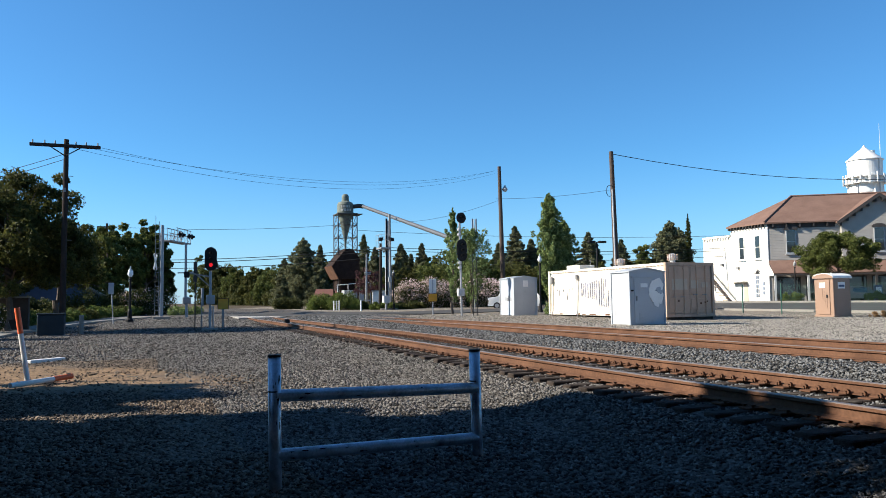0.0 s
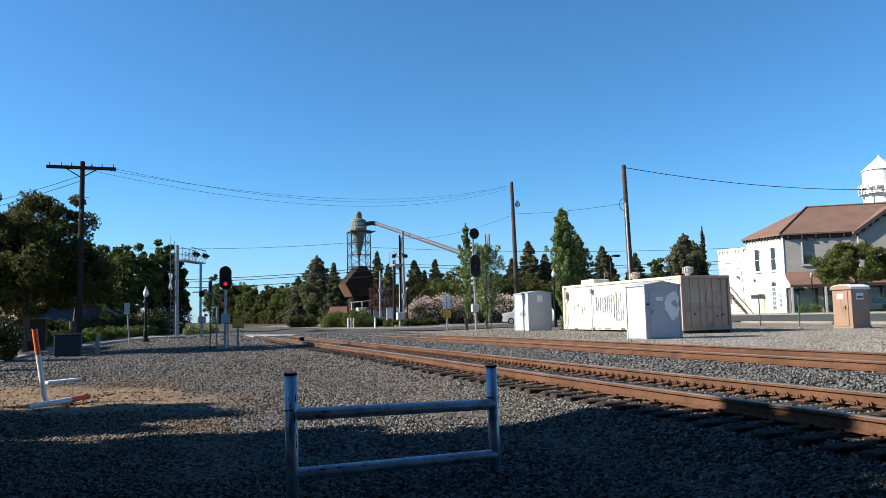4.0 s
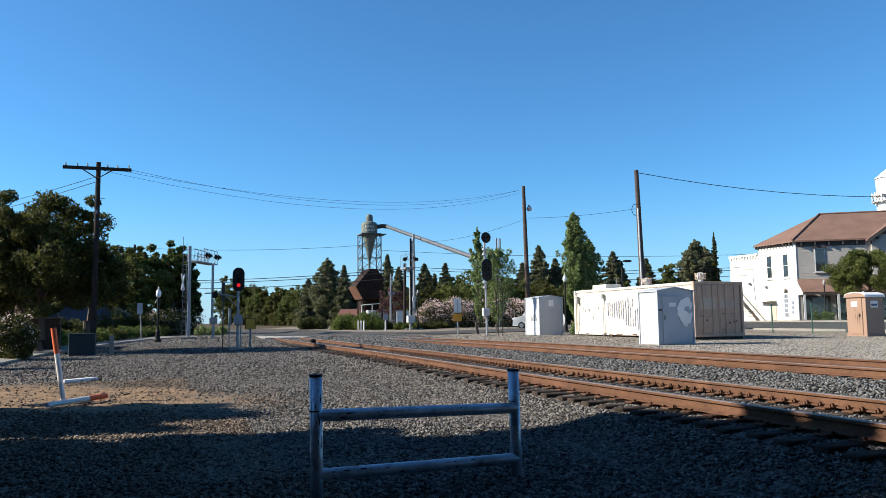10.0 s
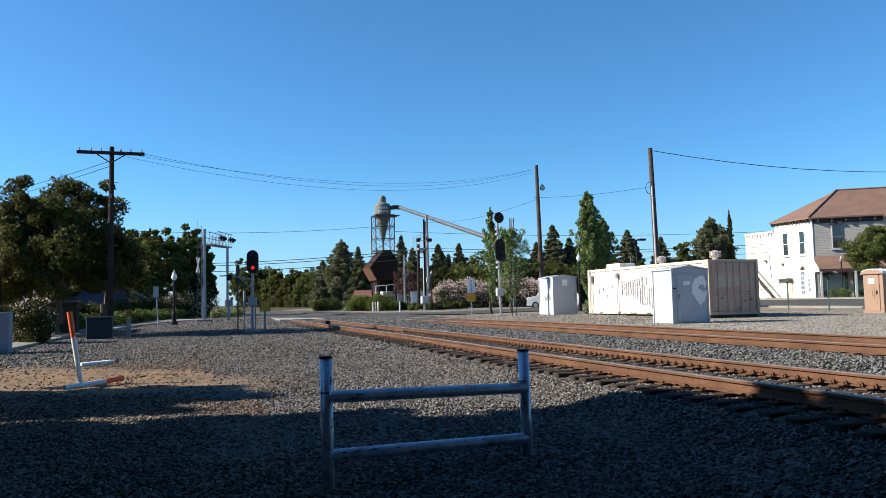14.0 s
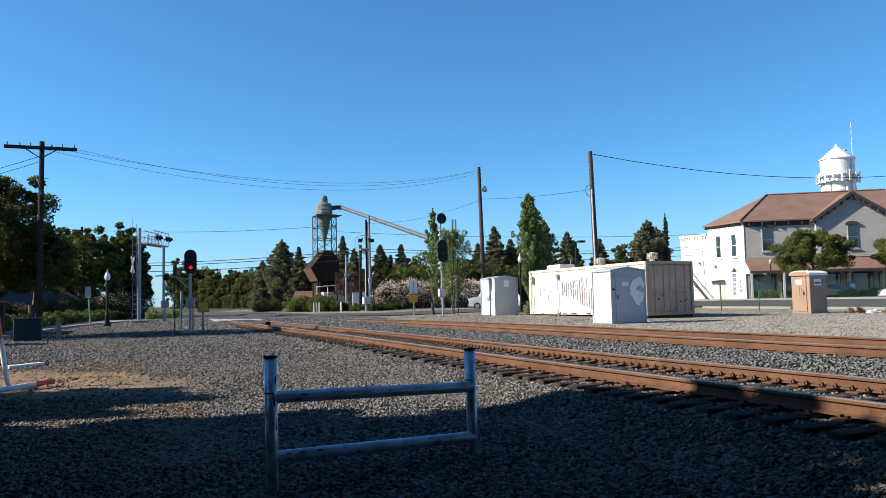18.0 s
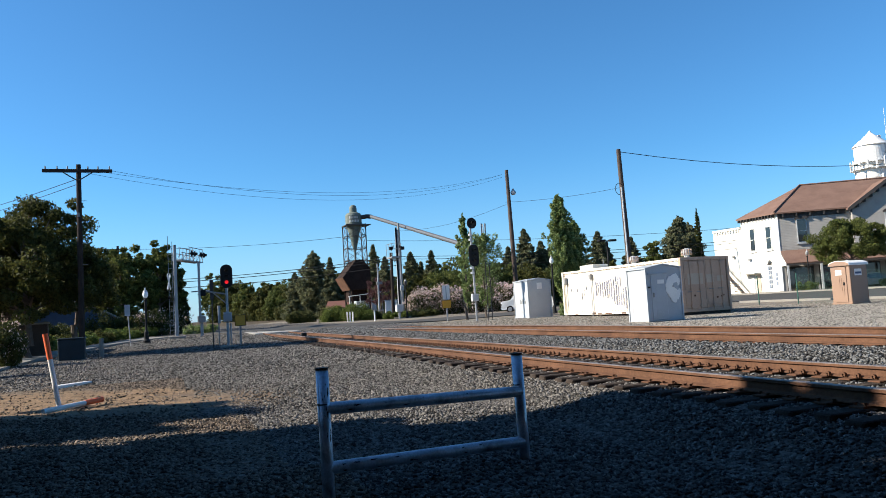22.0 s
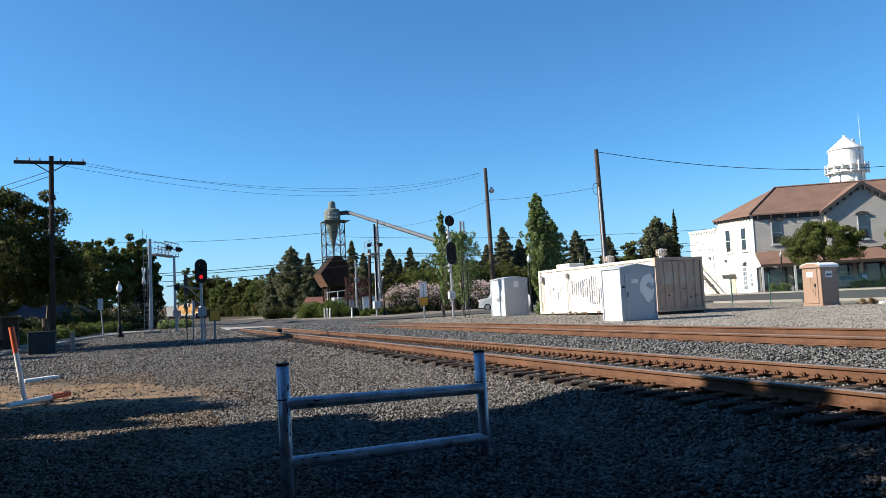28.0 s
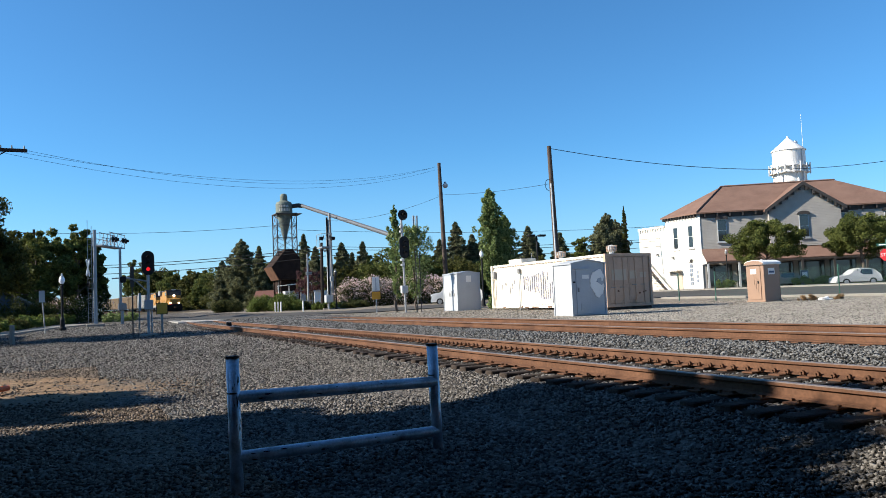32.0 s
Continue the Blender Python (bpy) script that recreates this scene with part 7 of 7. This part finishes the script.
def car(label, x, y, z, rz, paint, ln, h, van=False):
    c = thing("van" if van else "car", label, "van" if van else "car", x, y, z, rz)
    w = 1.85
    hood = 0.62 if van else 0.56
    prof = [(-ln / 2, 0.3), (-ln / 2 + 0.1, hood * h * 0.9), (-ln / 2 + (0.9 if van else 1.15), hood * h), (-ln / 2 + (1.5 if van else 1.9), h * 0.97), (0.2, h), (ln / 2 - 0.6, h * 0.96), (ln / 2 - 0.1, hood * h * 1.05), (ln / 2, 0.45), (ln / 2 - 0.05, 0.28)]
    if not van:
        prof = [(-ln / 2, 0.38), (-ln / 2 + 0.04, 0.72), (-ln / 2 + 0.3, 0.5 * h + 0.08), (-ln / 2 + 1.15, 0.6 * h + 0.04), (-ln / 2 + 1.75, 0.93 * h), (-ln / 2 + 2.3, h), (ln / 2 - 1.2, 0.985 * h), (ln / 2 - 0.6, 0.9 * h), (ln / 2 - 0.12, 0.62 * h), (ln / 2, 0.5), (ln / 2 - 0.06, 0.3)]
        hood = 0.58
    bm = bmesh.new()
    rows = []
    for yy, k in ((-w / 2, 0.0), (-w / 2 + 0.06, 1.0), (w / 2 - 0.06, 1.0), (w / 2, 0.0)):
        rows.append([bm.verts.new((px, yy * (1 if pz < hood * h * 1.1 else 0.86), pz if k else pz * 0.98 + 0.01)) for px, pz in prof])
    m = len(prof)
    for a, b in zip(rows, rows[1:]):
        for i in range(m):
            bm.faces.new((a[i], a[(i + 1) % m], b[(i + 1) % m], b[i]))
    bm.faces.new(rows[0][::-1]), bm.faces.new(rows[-1])
    bmesh.ops.recalc_face_normals(bm, faces=bm.faces)
    part("body", bm, paint, c, smooth=False)
    for s in (-1, 1):
        yy = s * w / 2 * 0.93
        for a, b in ((-ln / 2 + 1.75, -0.1), (0.0, ln / 2 - 0.85)):
            if van and a >= 0:
                continue
            q = [(a, yy, hood * h * 1.06), (b, yy, hood * h * 1.06), (b - 0.05, yy * 0.93, h * 0.92), (a + 0.25, yy * 0.93, h * 0.92)]
            part("side_window", slab(bmesh.new(), q, 0.03, up=(0, -s, 0)), GLASS, c, "dark glass")
        for xx in (-ln / 2 + 0.85, ln / 2 - 0.85):
            wh = part("wheel", R((xx, s * (w / 2 - 0.2), 0.33), (xx, s * (w / 2 + 0.02), 0.33), 0.33, n=18), BLACK, c)
            part("rim", R((xx, s * (w / 2 + 0.015), 0.33), (xx, s * (w / 2 + 0.03), 0.33), 0.21, n=12), ALU, wh)
    q = [(-ln / 2 + (1.0 if van else 1.25), -0.7, hood * h + 0.03), (-ln / 2 + (1.0 if van else 1.25), 0.7, hood * h + 0.03), (-ln / 2 + (1.5 if van else 1.85), 0.62, h * 0.95), (-ln / 2 + (1.5 if van else 1.85), -0.62, h * 0.95)]
    part("windscreen", slab(bmesh.new(), q, 0.03), GLASS, c, "dark glass")
    for s in (-1, 1):
        part("headlight", B(-ln / 2 - 0.02, -ln / 2 + 0.12, s * 0.6 - 0.2, s * 0.6 + 0.2, hood * h * 0.72, hood * h * 0.86), LAMPGLASS, c)
    part("bumper", B(-ln / 2 - 0.06, -ln / 2 + 0.1, -0.85, 0.85, 0.28, 0.5, bevel=0.03), LOCO_GREY if van else paint, c)


# ---------------------------------------------------------------- train
def locomotive(label, lit):
    """A road diesel, nose towards -y, origin at rail level under the nose."""
    l = thing("locomotive", label, "locomotive", 0, 0, 0)
    part("underframe", B(-1.45, 1.45, 0.3, 21.5, 1.05, 1.5, bevel=0.03), LOCO_GREY, l)
    bm = bmesh.new()
    prof = [(0.5, 1.5), (0.6, 2.55), (1.5, 2.75), (1.75, 3.3), (2.0, 4.3), (4.6, 4.35), (4.6, 1.5)]
    f, g = [bm.verts.new((-1.42 if z > 1 else -1.0, y, z)) for y, z in prof], [bm.verts.new((1.42, y, z)) for y, z in prof]
    for i in (0, 1):
        f[i].co.x, g[i].co.x = -0.95, 0.95
    bm.faces.new(f), bm.faces.new(g[::-1])
    for i in range(7):
        bm.faces.new((f[i], g[i], g[(i + 1) % 7], f[(i + 1) % 7]))
    bmesh.ops.recalc_face_normals(bm, faces=bm.faces)
    part("cab", bm, LOCO_YELLOW, l)
    part("cab_roof", B(-1.45, 1.45, 1.9, 4.7, 4.35, 4.5, bevel=0.05), TRIM, l, "dark roof")
    for s in (-1, 1):
        part("windscreen", slab(bmesh.new(), [(s * 0.62 - 0.5, 1.86, 3.45), (s * 0.62 + 0.5, 1.86, 3.45), (s * 0.62 + 0.48, 1.96, 4.05), (s * 0.62 - 0.48, 1.96, 4.05)], 0.05, up=(0, -1, 0)), GLASS, l, "dark glass")
        part("side_window", B(s * 1.43 - 0.015, s * 1.43 + 0.015, 2.6, 4.1, 3.3, 4.0), GLASS, l, "dark glass")
        part("ditch_light", R((s * 0.8, 0.42, 1.8), (s * 0.8, 0.56, 1.8), 0.17, n=16), HEADLIGHT if lit else GLASS, l, "glowing lamp" if lit else "dark lamp")
    part("headlight", R((0, 1.4, 3.3), (0, 1.75, 3.3), 0.22, n=16), HEADLIGHT if lit else GLASS, l, "glowing lamp" if lit else "dark lamp")
    part("windscreen_band", slab(bmesh.new(), [(-1.38, 1.7, 3.36), (1.38, 1.7, 3.36), (1.38, 1.93, 4.3), (-1.38, 1.93, 4.3)], 0.03, up=(0, -1, 0)), TRIM, l, "dark band round the windscreen")
    part("pilot_beam", B(-1.45, 1.45, 0.2, 0.4, 0.7, 1.55, bevel=0.02), BLACK, l)
    part("nose_door", B(-0.35, 0.35, 0.5, 0.58, 1.55, 2.4), LOCO_YELLOW, l)
    part("nose_stripe", B(-0.96, 0.96, 0.49, 0.52, 1.5, 1.62), STOPRED, l, "thin red stripe")
    part("horn", R((-0.3, 2.6, 4.5), (-0.3, 2.0, 4.6), 0.06, 0.1, n=8), ALU, l)
    part("long_hood", B(-0.95, 0.95, 4.6, 19.5, 1.5, 4.25, bevel=0.08), LOCO_YELLOW, l)
    part("hood_roof", B(-1.0, 1.0, 4.7, 19.4, 4.25, 4.5, bevel=0.08), TRIM, l, "dark roof")
    part("radiator", B(-1.4, 1.4, 15.6, 19.2, 3.6, 4.6, bevel=0.08), LOCO_GREY, l)
    part("fuel_tank", B(-1.3, 1.3, 8.2, 13.6, 0.35, 1.05, bevel=0.15), BLACK, l)
    part("snow_plough", slab(bmesh.new(), [(-1.4, 0.35, 0.2), (1.4, 0.35, 0.2), (1.4, 0.15, 1.1), (-1.4, 0.15, 1.1)], 0.1, up=(0, -1, 0)), BLACK, l)
    part("coupler", B(-0.2, 0.2, -0.5, 0.4, 0.75, 1.05, bevel=0.03), RUST, l)
    part("number_bar", B(-0.35, 0.35, 1.7, 1.8, 4.38, 4.52), WHITE, l)
    for s in (-1, 1):
        part("handrail", R((s * 1.4, 0.4, 2.5), (s * 1.4, 21.0, 2.5), 0.025, n=5), LOCO_YELLOW, l)
        for k in range(9):
            part("stanchion", R((s * 1.4, 4.8 + 2 * k, 1.5), (s * 1.4, 4.8 + 2 * k, 2.5), 0.02, n=5), LOCO_YELLOW, l)
    for yc in (3.6, 17.6):
        tr = part("truck_frame", B(-1.15, 1.15, yc - 2.1, yc + 2.1, 0.45, 0.95, bevel=0.05), BLACK, l)
        for k in (-1.6, 0, 1.6):
            for s in (-1, 1):
                part("wheel", R((s * 0.68, yc + k, 0.52), (s * 0.8, yc + k, 0.52), 0.52, n=20), RUST, tr)
    return l


def rail_car(label, paint, h, ln, tank=False):
    c = thing("rail_car", label, "rail car", 0, 0, 0)
    part("body", B(-1.5, 1.5, 0.5, ln - 0.5, 1.1, h, bevel=0.06), paint, c)
    part("roof", B(-1.45, 1.45, 0.5, ln - 0.5, h, h + 0.12, bevel=0.04), LOCO_GREY, c)
    for k in range(int(ln / 1.2) - 1):
        for s in (-1, 1):
            part("side_post", B(s * 1.5 - 0.05, s * 1.5 + 0.05, 1.0 + k * 1.2, 1.12 + k * 1.2, 1.1, h), paint, c)
    part("sill", B(-1.4, 1.4, 0.0, ln, 0.9, 1.1), BLACK, c)
    for yc in (2.2, ln - 2.2):
        tr = part("truck_frame", B(-1.1, 1.1, yc - 1.2, yc + 1.2, 0.4, 0.75), BLACK, c)
        for k in (-0.85, 0.85):
            for s in (-1, 1):
                part("wheel", R((s * 0.68, yc + k, 0.45), (s * 0.8, yc + k, 0.45), 0.45, n=16), RUST, tr)
    return c


def arc_point(front_y, back):
    """The place and heading on the near track, a distance behind a point of it."""
    y, left = front_y, back
    while left > 0:
        d = min(1.0, left)
        s = (track_x(y + 0.5) - track_x(y - 0.5))
        y += d / math.sqrt(1 + s * s)
        left -= d
    return track_x(y), y


def motions():
    """The train comes along the line towards the crossing."""
    lead = [(locomotive("yellow diesel locomotive with lit headlights", True), 0.0, 21.5),
            (locomotive("second yellow diesel locomotive", False), 22.5, 21.5)]
    back = 45.0
    for i in range(5):
        c = rail_car("grey covered rail car" if i == 0 else "ochre boxcar in the train", LOCO_GREY if i == 0 else BROWN_CAR, 4.3 if i == 0 else 4.5, 17.0)
        lead.append((c, back, 17.0))
        back += 17.6
    for ob, off, ln in lead:
        rows = []
        for k in range(0, 17):
            t = k * 2.0
            fy = 162.0 + SPEED * (32.0 - t)
            x0, y0 = arc_point(fy, off)
            x1, y1 = arc_point(fy, off + ln)
            rows.append((t, pose(x0, y0, RAIL_TOP, 0, 0, -math.degrees(math.atan2(x1 - x0, y1 - y0)))))
        walk(ob, rows)


def crossing_extras():
    """Crossing panels between the rails, posts, poles and a far red-roofed hut."""
    for cx, y0, top in ((track_x, 46.2, RAIL_TOP), (track2_x, 47.4, 0.455)):
        p = thing("level_crossing", "pale concrete crossing panels set between the rails", "level crossing", 0, 0, 0, group="crossing panels")
        for k in range(4):
            y = y0 + k * 2.0
            for a, b in ((-1.35, -0.86), (-0.62, 0.62), (0.86, 1.35)):
                x = float(cx(y + 1.0))
                part("panel", B(x + a, x + b, y, y + 1.95, 0.2, top + 0.006, bevel=0.01), PANEL, p)
    q = thing("utility_pole", "thin pale pole with small fittings by the road", "utility pole", 20.15, 73.5, 0.4)
    part("pole", R((0, 0, -0.2), (0.05, 0, 5.6), 0.1, 0.08, n=8), ALU, q)
    for z in (1.0, 3.6, 3.75):
        part("bracket", R((-0.15, 0, z), (0.45, 0, z), 0.06, n=6), ALU, q)
    q = thing("utility_pole", "dark thick wooden pole beside the crossing mast", "utility pole", 20.6, 70.2, 0.4)
    part("pole", R((0, 0, -0.2), (0.1, 0, 6.4), 0.17, 0.14, n=10), DARKWOOD, q)
    q = thing("pole_shed", "small white service shed by the road", "shed", 21.0, 74.3, 0.35, -16)
    part("wall", B(0, 1.25, 0, 1.2, 0, 1.95, bevel=0.02), WHITE, q)
    part("roof", B(-0.1, 1.35, -0.1, 1.3, 1.95, 2.03), GREYPAINT, q)
    part("door", B(0.75, 1.15, -0.03, 0.0, 0.1, 1.75), GREYPAINT, q)
    for x, y in ((15.3, 66.6), (15.55, 66.6), (15.75, 66.4), (16.7, 62.6)):
        b = thing("bollard", "thin white marker bollard by the road", "bollard", x, y, 0.4, group="road bollards")
        part("post", R((0, 0, -0.1), (0, 0, 0.95), 0.06, n=10), WHITE, b)
        part("cap", R((0, 0, 0.95), (0, 0, 0.99), 0.063, n=10), WHITE, b)
    h = thing("hut", "small hut with a faded red roof and fence", "hut", 25.5, 116.0, 0.4, -20)
    part("wall", B(-1.6, 1.6, 0, 2, 0, 1.7), WHITE, h)
    part("roof", slab(bmesh.new(), [(-1.9, -0.4, 1.8), (1.9, -0.4, 1.8), (1.9, 2.3, 2.9), (-1.9, 2.3, 2.9)], 0.12), BRICKRED, h)
    part("fence_panel", B(-0.6, 2.2, -0.6, -0.5, 0, 1.3), BRICKRED, h)
    s = thing("switch_stand", "dark low switch stand beside the rails", "switch stand", 6.05, 36.0, 0.3)
    part("stand_body", B(-0.12, 0.12, -0.12, 0.12, 0, 0.22, bevel=0.03), BLACK, s)
    n = thing("street_lamp", "dark two-armed parking lot light on a pole", "street lamp", 42.0, 66.0, 0.4)
    part("pole", R((0, 0, 0), (0, 0, 6.6), 0.09, n=8), BLACK, n)
    part("lamp_head", B(-1.0, -0.25, -0.25, 0.25, 6.5, 6.7, bevel=0.04), BLACK, n)
    part("lamp_head", B(0.25, 1.0, -0.25, 0.25, 6.5, 6.7, bevel=0.04), BLACK, n)
    g = thing("stop_sign", "red octagonal stop sign under a green street plate", "sign", 57.1, 39.2, 0.6, -52)
    part("post", R((0, 0, 0), (0, 0, 3.6), 0.04, n=8), GREENSTEEL, g)
    pl = part("sign_plate", R((0, -0.05, 0), (0, -0.075, 0), 0.5, n=8), STOPRED, g, "red octagonal plate", m=pose(0, 0, 2.4, 0, 22.5, 0))
    txt = bpy.data.curves.new("stop_lettering", "FONT")
    txt.body, txt.size, txt.align_x, txt.align_y, txt.extrude = "STOP", 0.36, "CENTER", "CENTER", 0.004
    tmp = bpy.data.objects.new("stop_lettering", txt)
    me = bpy.data.meshes.new_from_object(tmp)
    me.materials.clear(), me.materials.append(WHITE)
    bpy.data.objects.remove(tmp)
    lt = new("lettering", me)
    lt.parent = g
    lt.matrix_basis = pose(0, -0.085, 2.4, 90, 0, 0)
    part("street_plate", B(-0.65, 0.45, -0.02, 0.02, 3.1, 3.32), GREENSTEEL, g, "green street plate")
    part("plate_bar", B(-0.5, 0.3, -0.028, -0.02, 3.17, 3.25), WHITE, g, "illegible white lettering")
    n = thing("news_box", "blue newspaper box on the pavement", "newspaper box", 67.0, 55.0, 0.75, -36)
    part("box_body", B(-0.35, 0.35, -0.25, 0.25, 0.0, 1.6, bevel=0.04), SLATE, n)
    part("window_panel", B(-0.25, 0.25, -0.27, -0.25, 0.85, 1.4), LAMPGLASS, n, "pale display window")


SPEED = 13.0
loose_stones("gravel", "loose grey crushed stones over the yard", 77, STONE, ((1.2, 5.8, 2.6, 7.0, 1250, 0.0175), (0.8, 5.8, 7.0, 11.0, 1050, 0.0175), (0.2, 5.8, 11.0, 18.0, 720, 0.0195), (-5.0, 6.0, 18.0, 30.0, 240, 0.027), (-4.0, 6.5, 30.0, 46.0, 100, 0.036), (-2.5, 6.5, 46.0, 62.0, 45, 0.05)))
loose_stones("gravel", "dusty grey-brown crushed stones in the yard", 79, DUSTSTONE, ((-1.5, 1.2, 2.6, 7.0, 1250, 0.0175), (-3.5, 0.8, 7.0, 11.0, 1000, 0.0175), (-5.0, 0.2, 11.0, 18.0, 650, 0.0195)))
loose_stones("gravel", "blue-grey crushed stones between the tracks", 80, BLUESTONE, ((5.8, 12.4, 3.0, 10.0, 640, 0.021), (5.8, 12.6, 10.0, 20.0, 420, 0.023), (6.0, 13.5, 20.0, 30.0, 180, 0.031), (6.5, 13.5, 30.0, 46.0, 130, 0.036)))
loose_stones("lot_gravel", "pale fine gravel on the lot beyond the tracks", 78, PALESTONE, ((12.8, 24.0, 7.0, 27.0, 80, 0.021), (24.0, 36.0, 12.0, 34.0, 40, 0.026), (13.2, 22.0, 27.0, 46.0, 40, 0.031)))
railway("near railway track of rusty rails on dark timber sleepers", track_x, level, "railway tracks", True)
railway("second railway track of rusty rails on timber sleepers", track2_x, level2, "railway tracks", False, 0.02)
pipe_barrier()
marker_post()
railway_signals()
yellow_signs()
shelter("equipment_shelter", "white steel equipment shelter with overpainted door", 16.85, 24.3, 1.55, 1.22, 2.02, 0.13, True)
shelter("equipment_shelter", "white steel signal cabinet with a low gable roof", 20.3, 41.0, 1.5, 1.9, 2.3, 0.12, False)
container()
portable_toilet()
utility_poles()
lamp_post(-0.95, 47.3, 0.3, 3.12, "black street lamp with a white globe by the hedge")
lamp_post(26.9, 50.0, 0.3, 4.3, "black street lamp with a white globe behind the cabinet")
lamp_post(62.0, 60.4, 0.7, 4.25, "black street lamp with a globe before the shops", LOCO_GREY)
lamp_post(21.0, 67.2, 0.4, 3.7, "black street lamp beside the road", TRIM)
lamp_post(-6.8, 32.3, 0.2, 3.15, "black street lamp with a white globe among leaves")
crossing_gantry()
crossing_extras()
cyclone_plant()
shop_building()
water_tower()
left_side()
planting()
sky_blocker()
chain_fence()
vehicles()
motions()
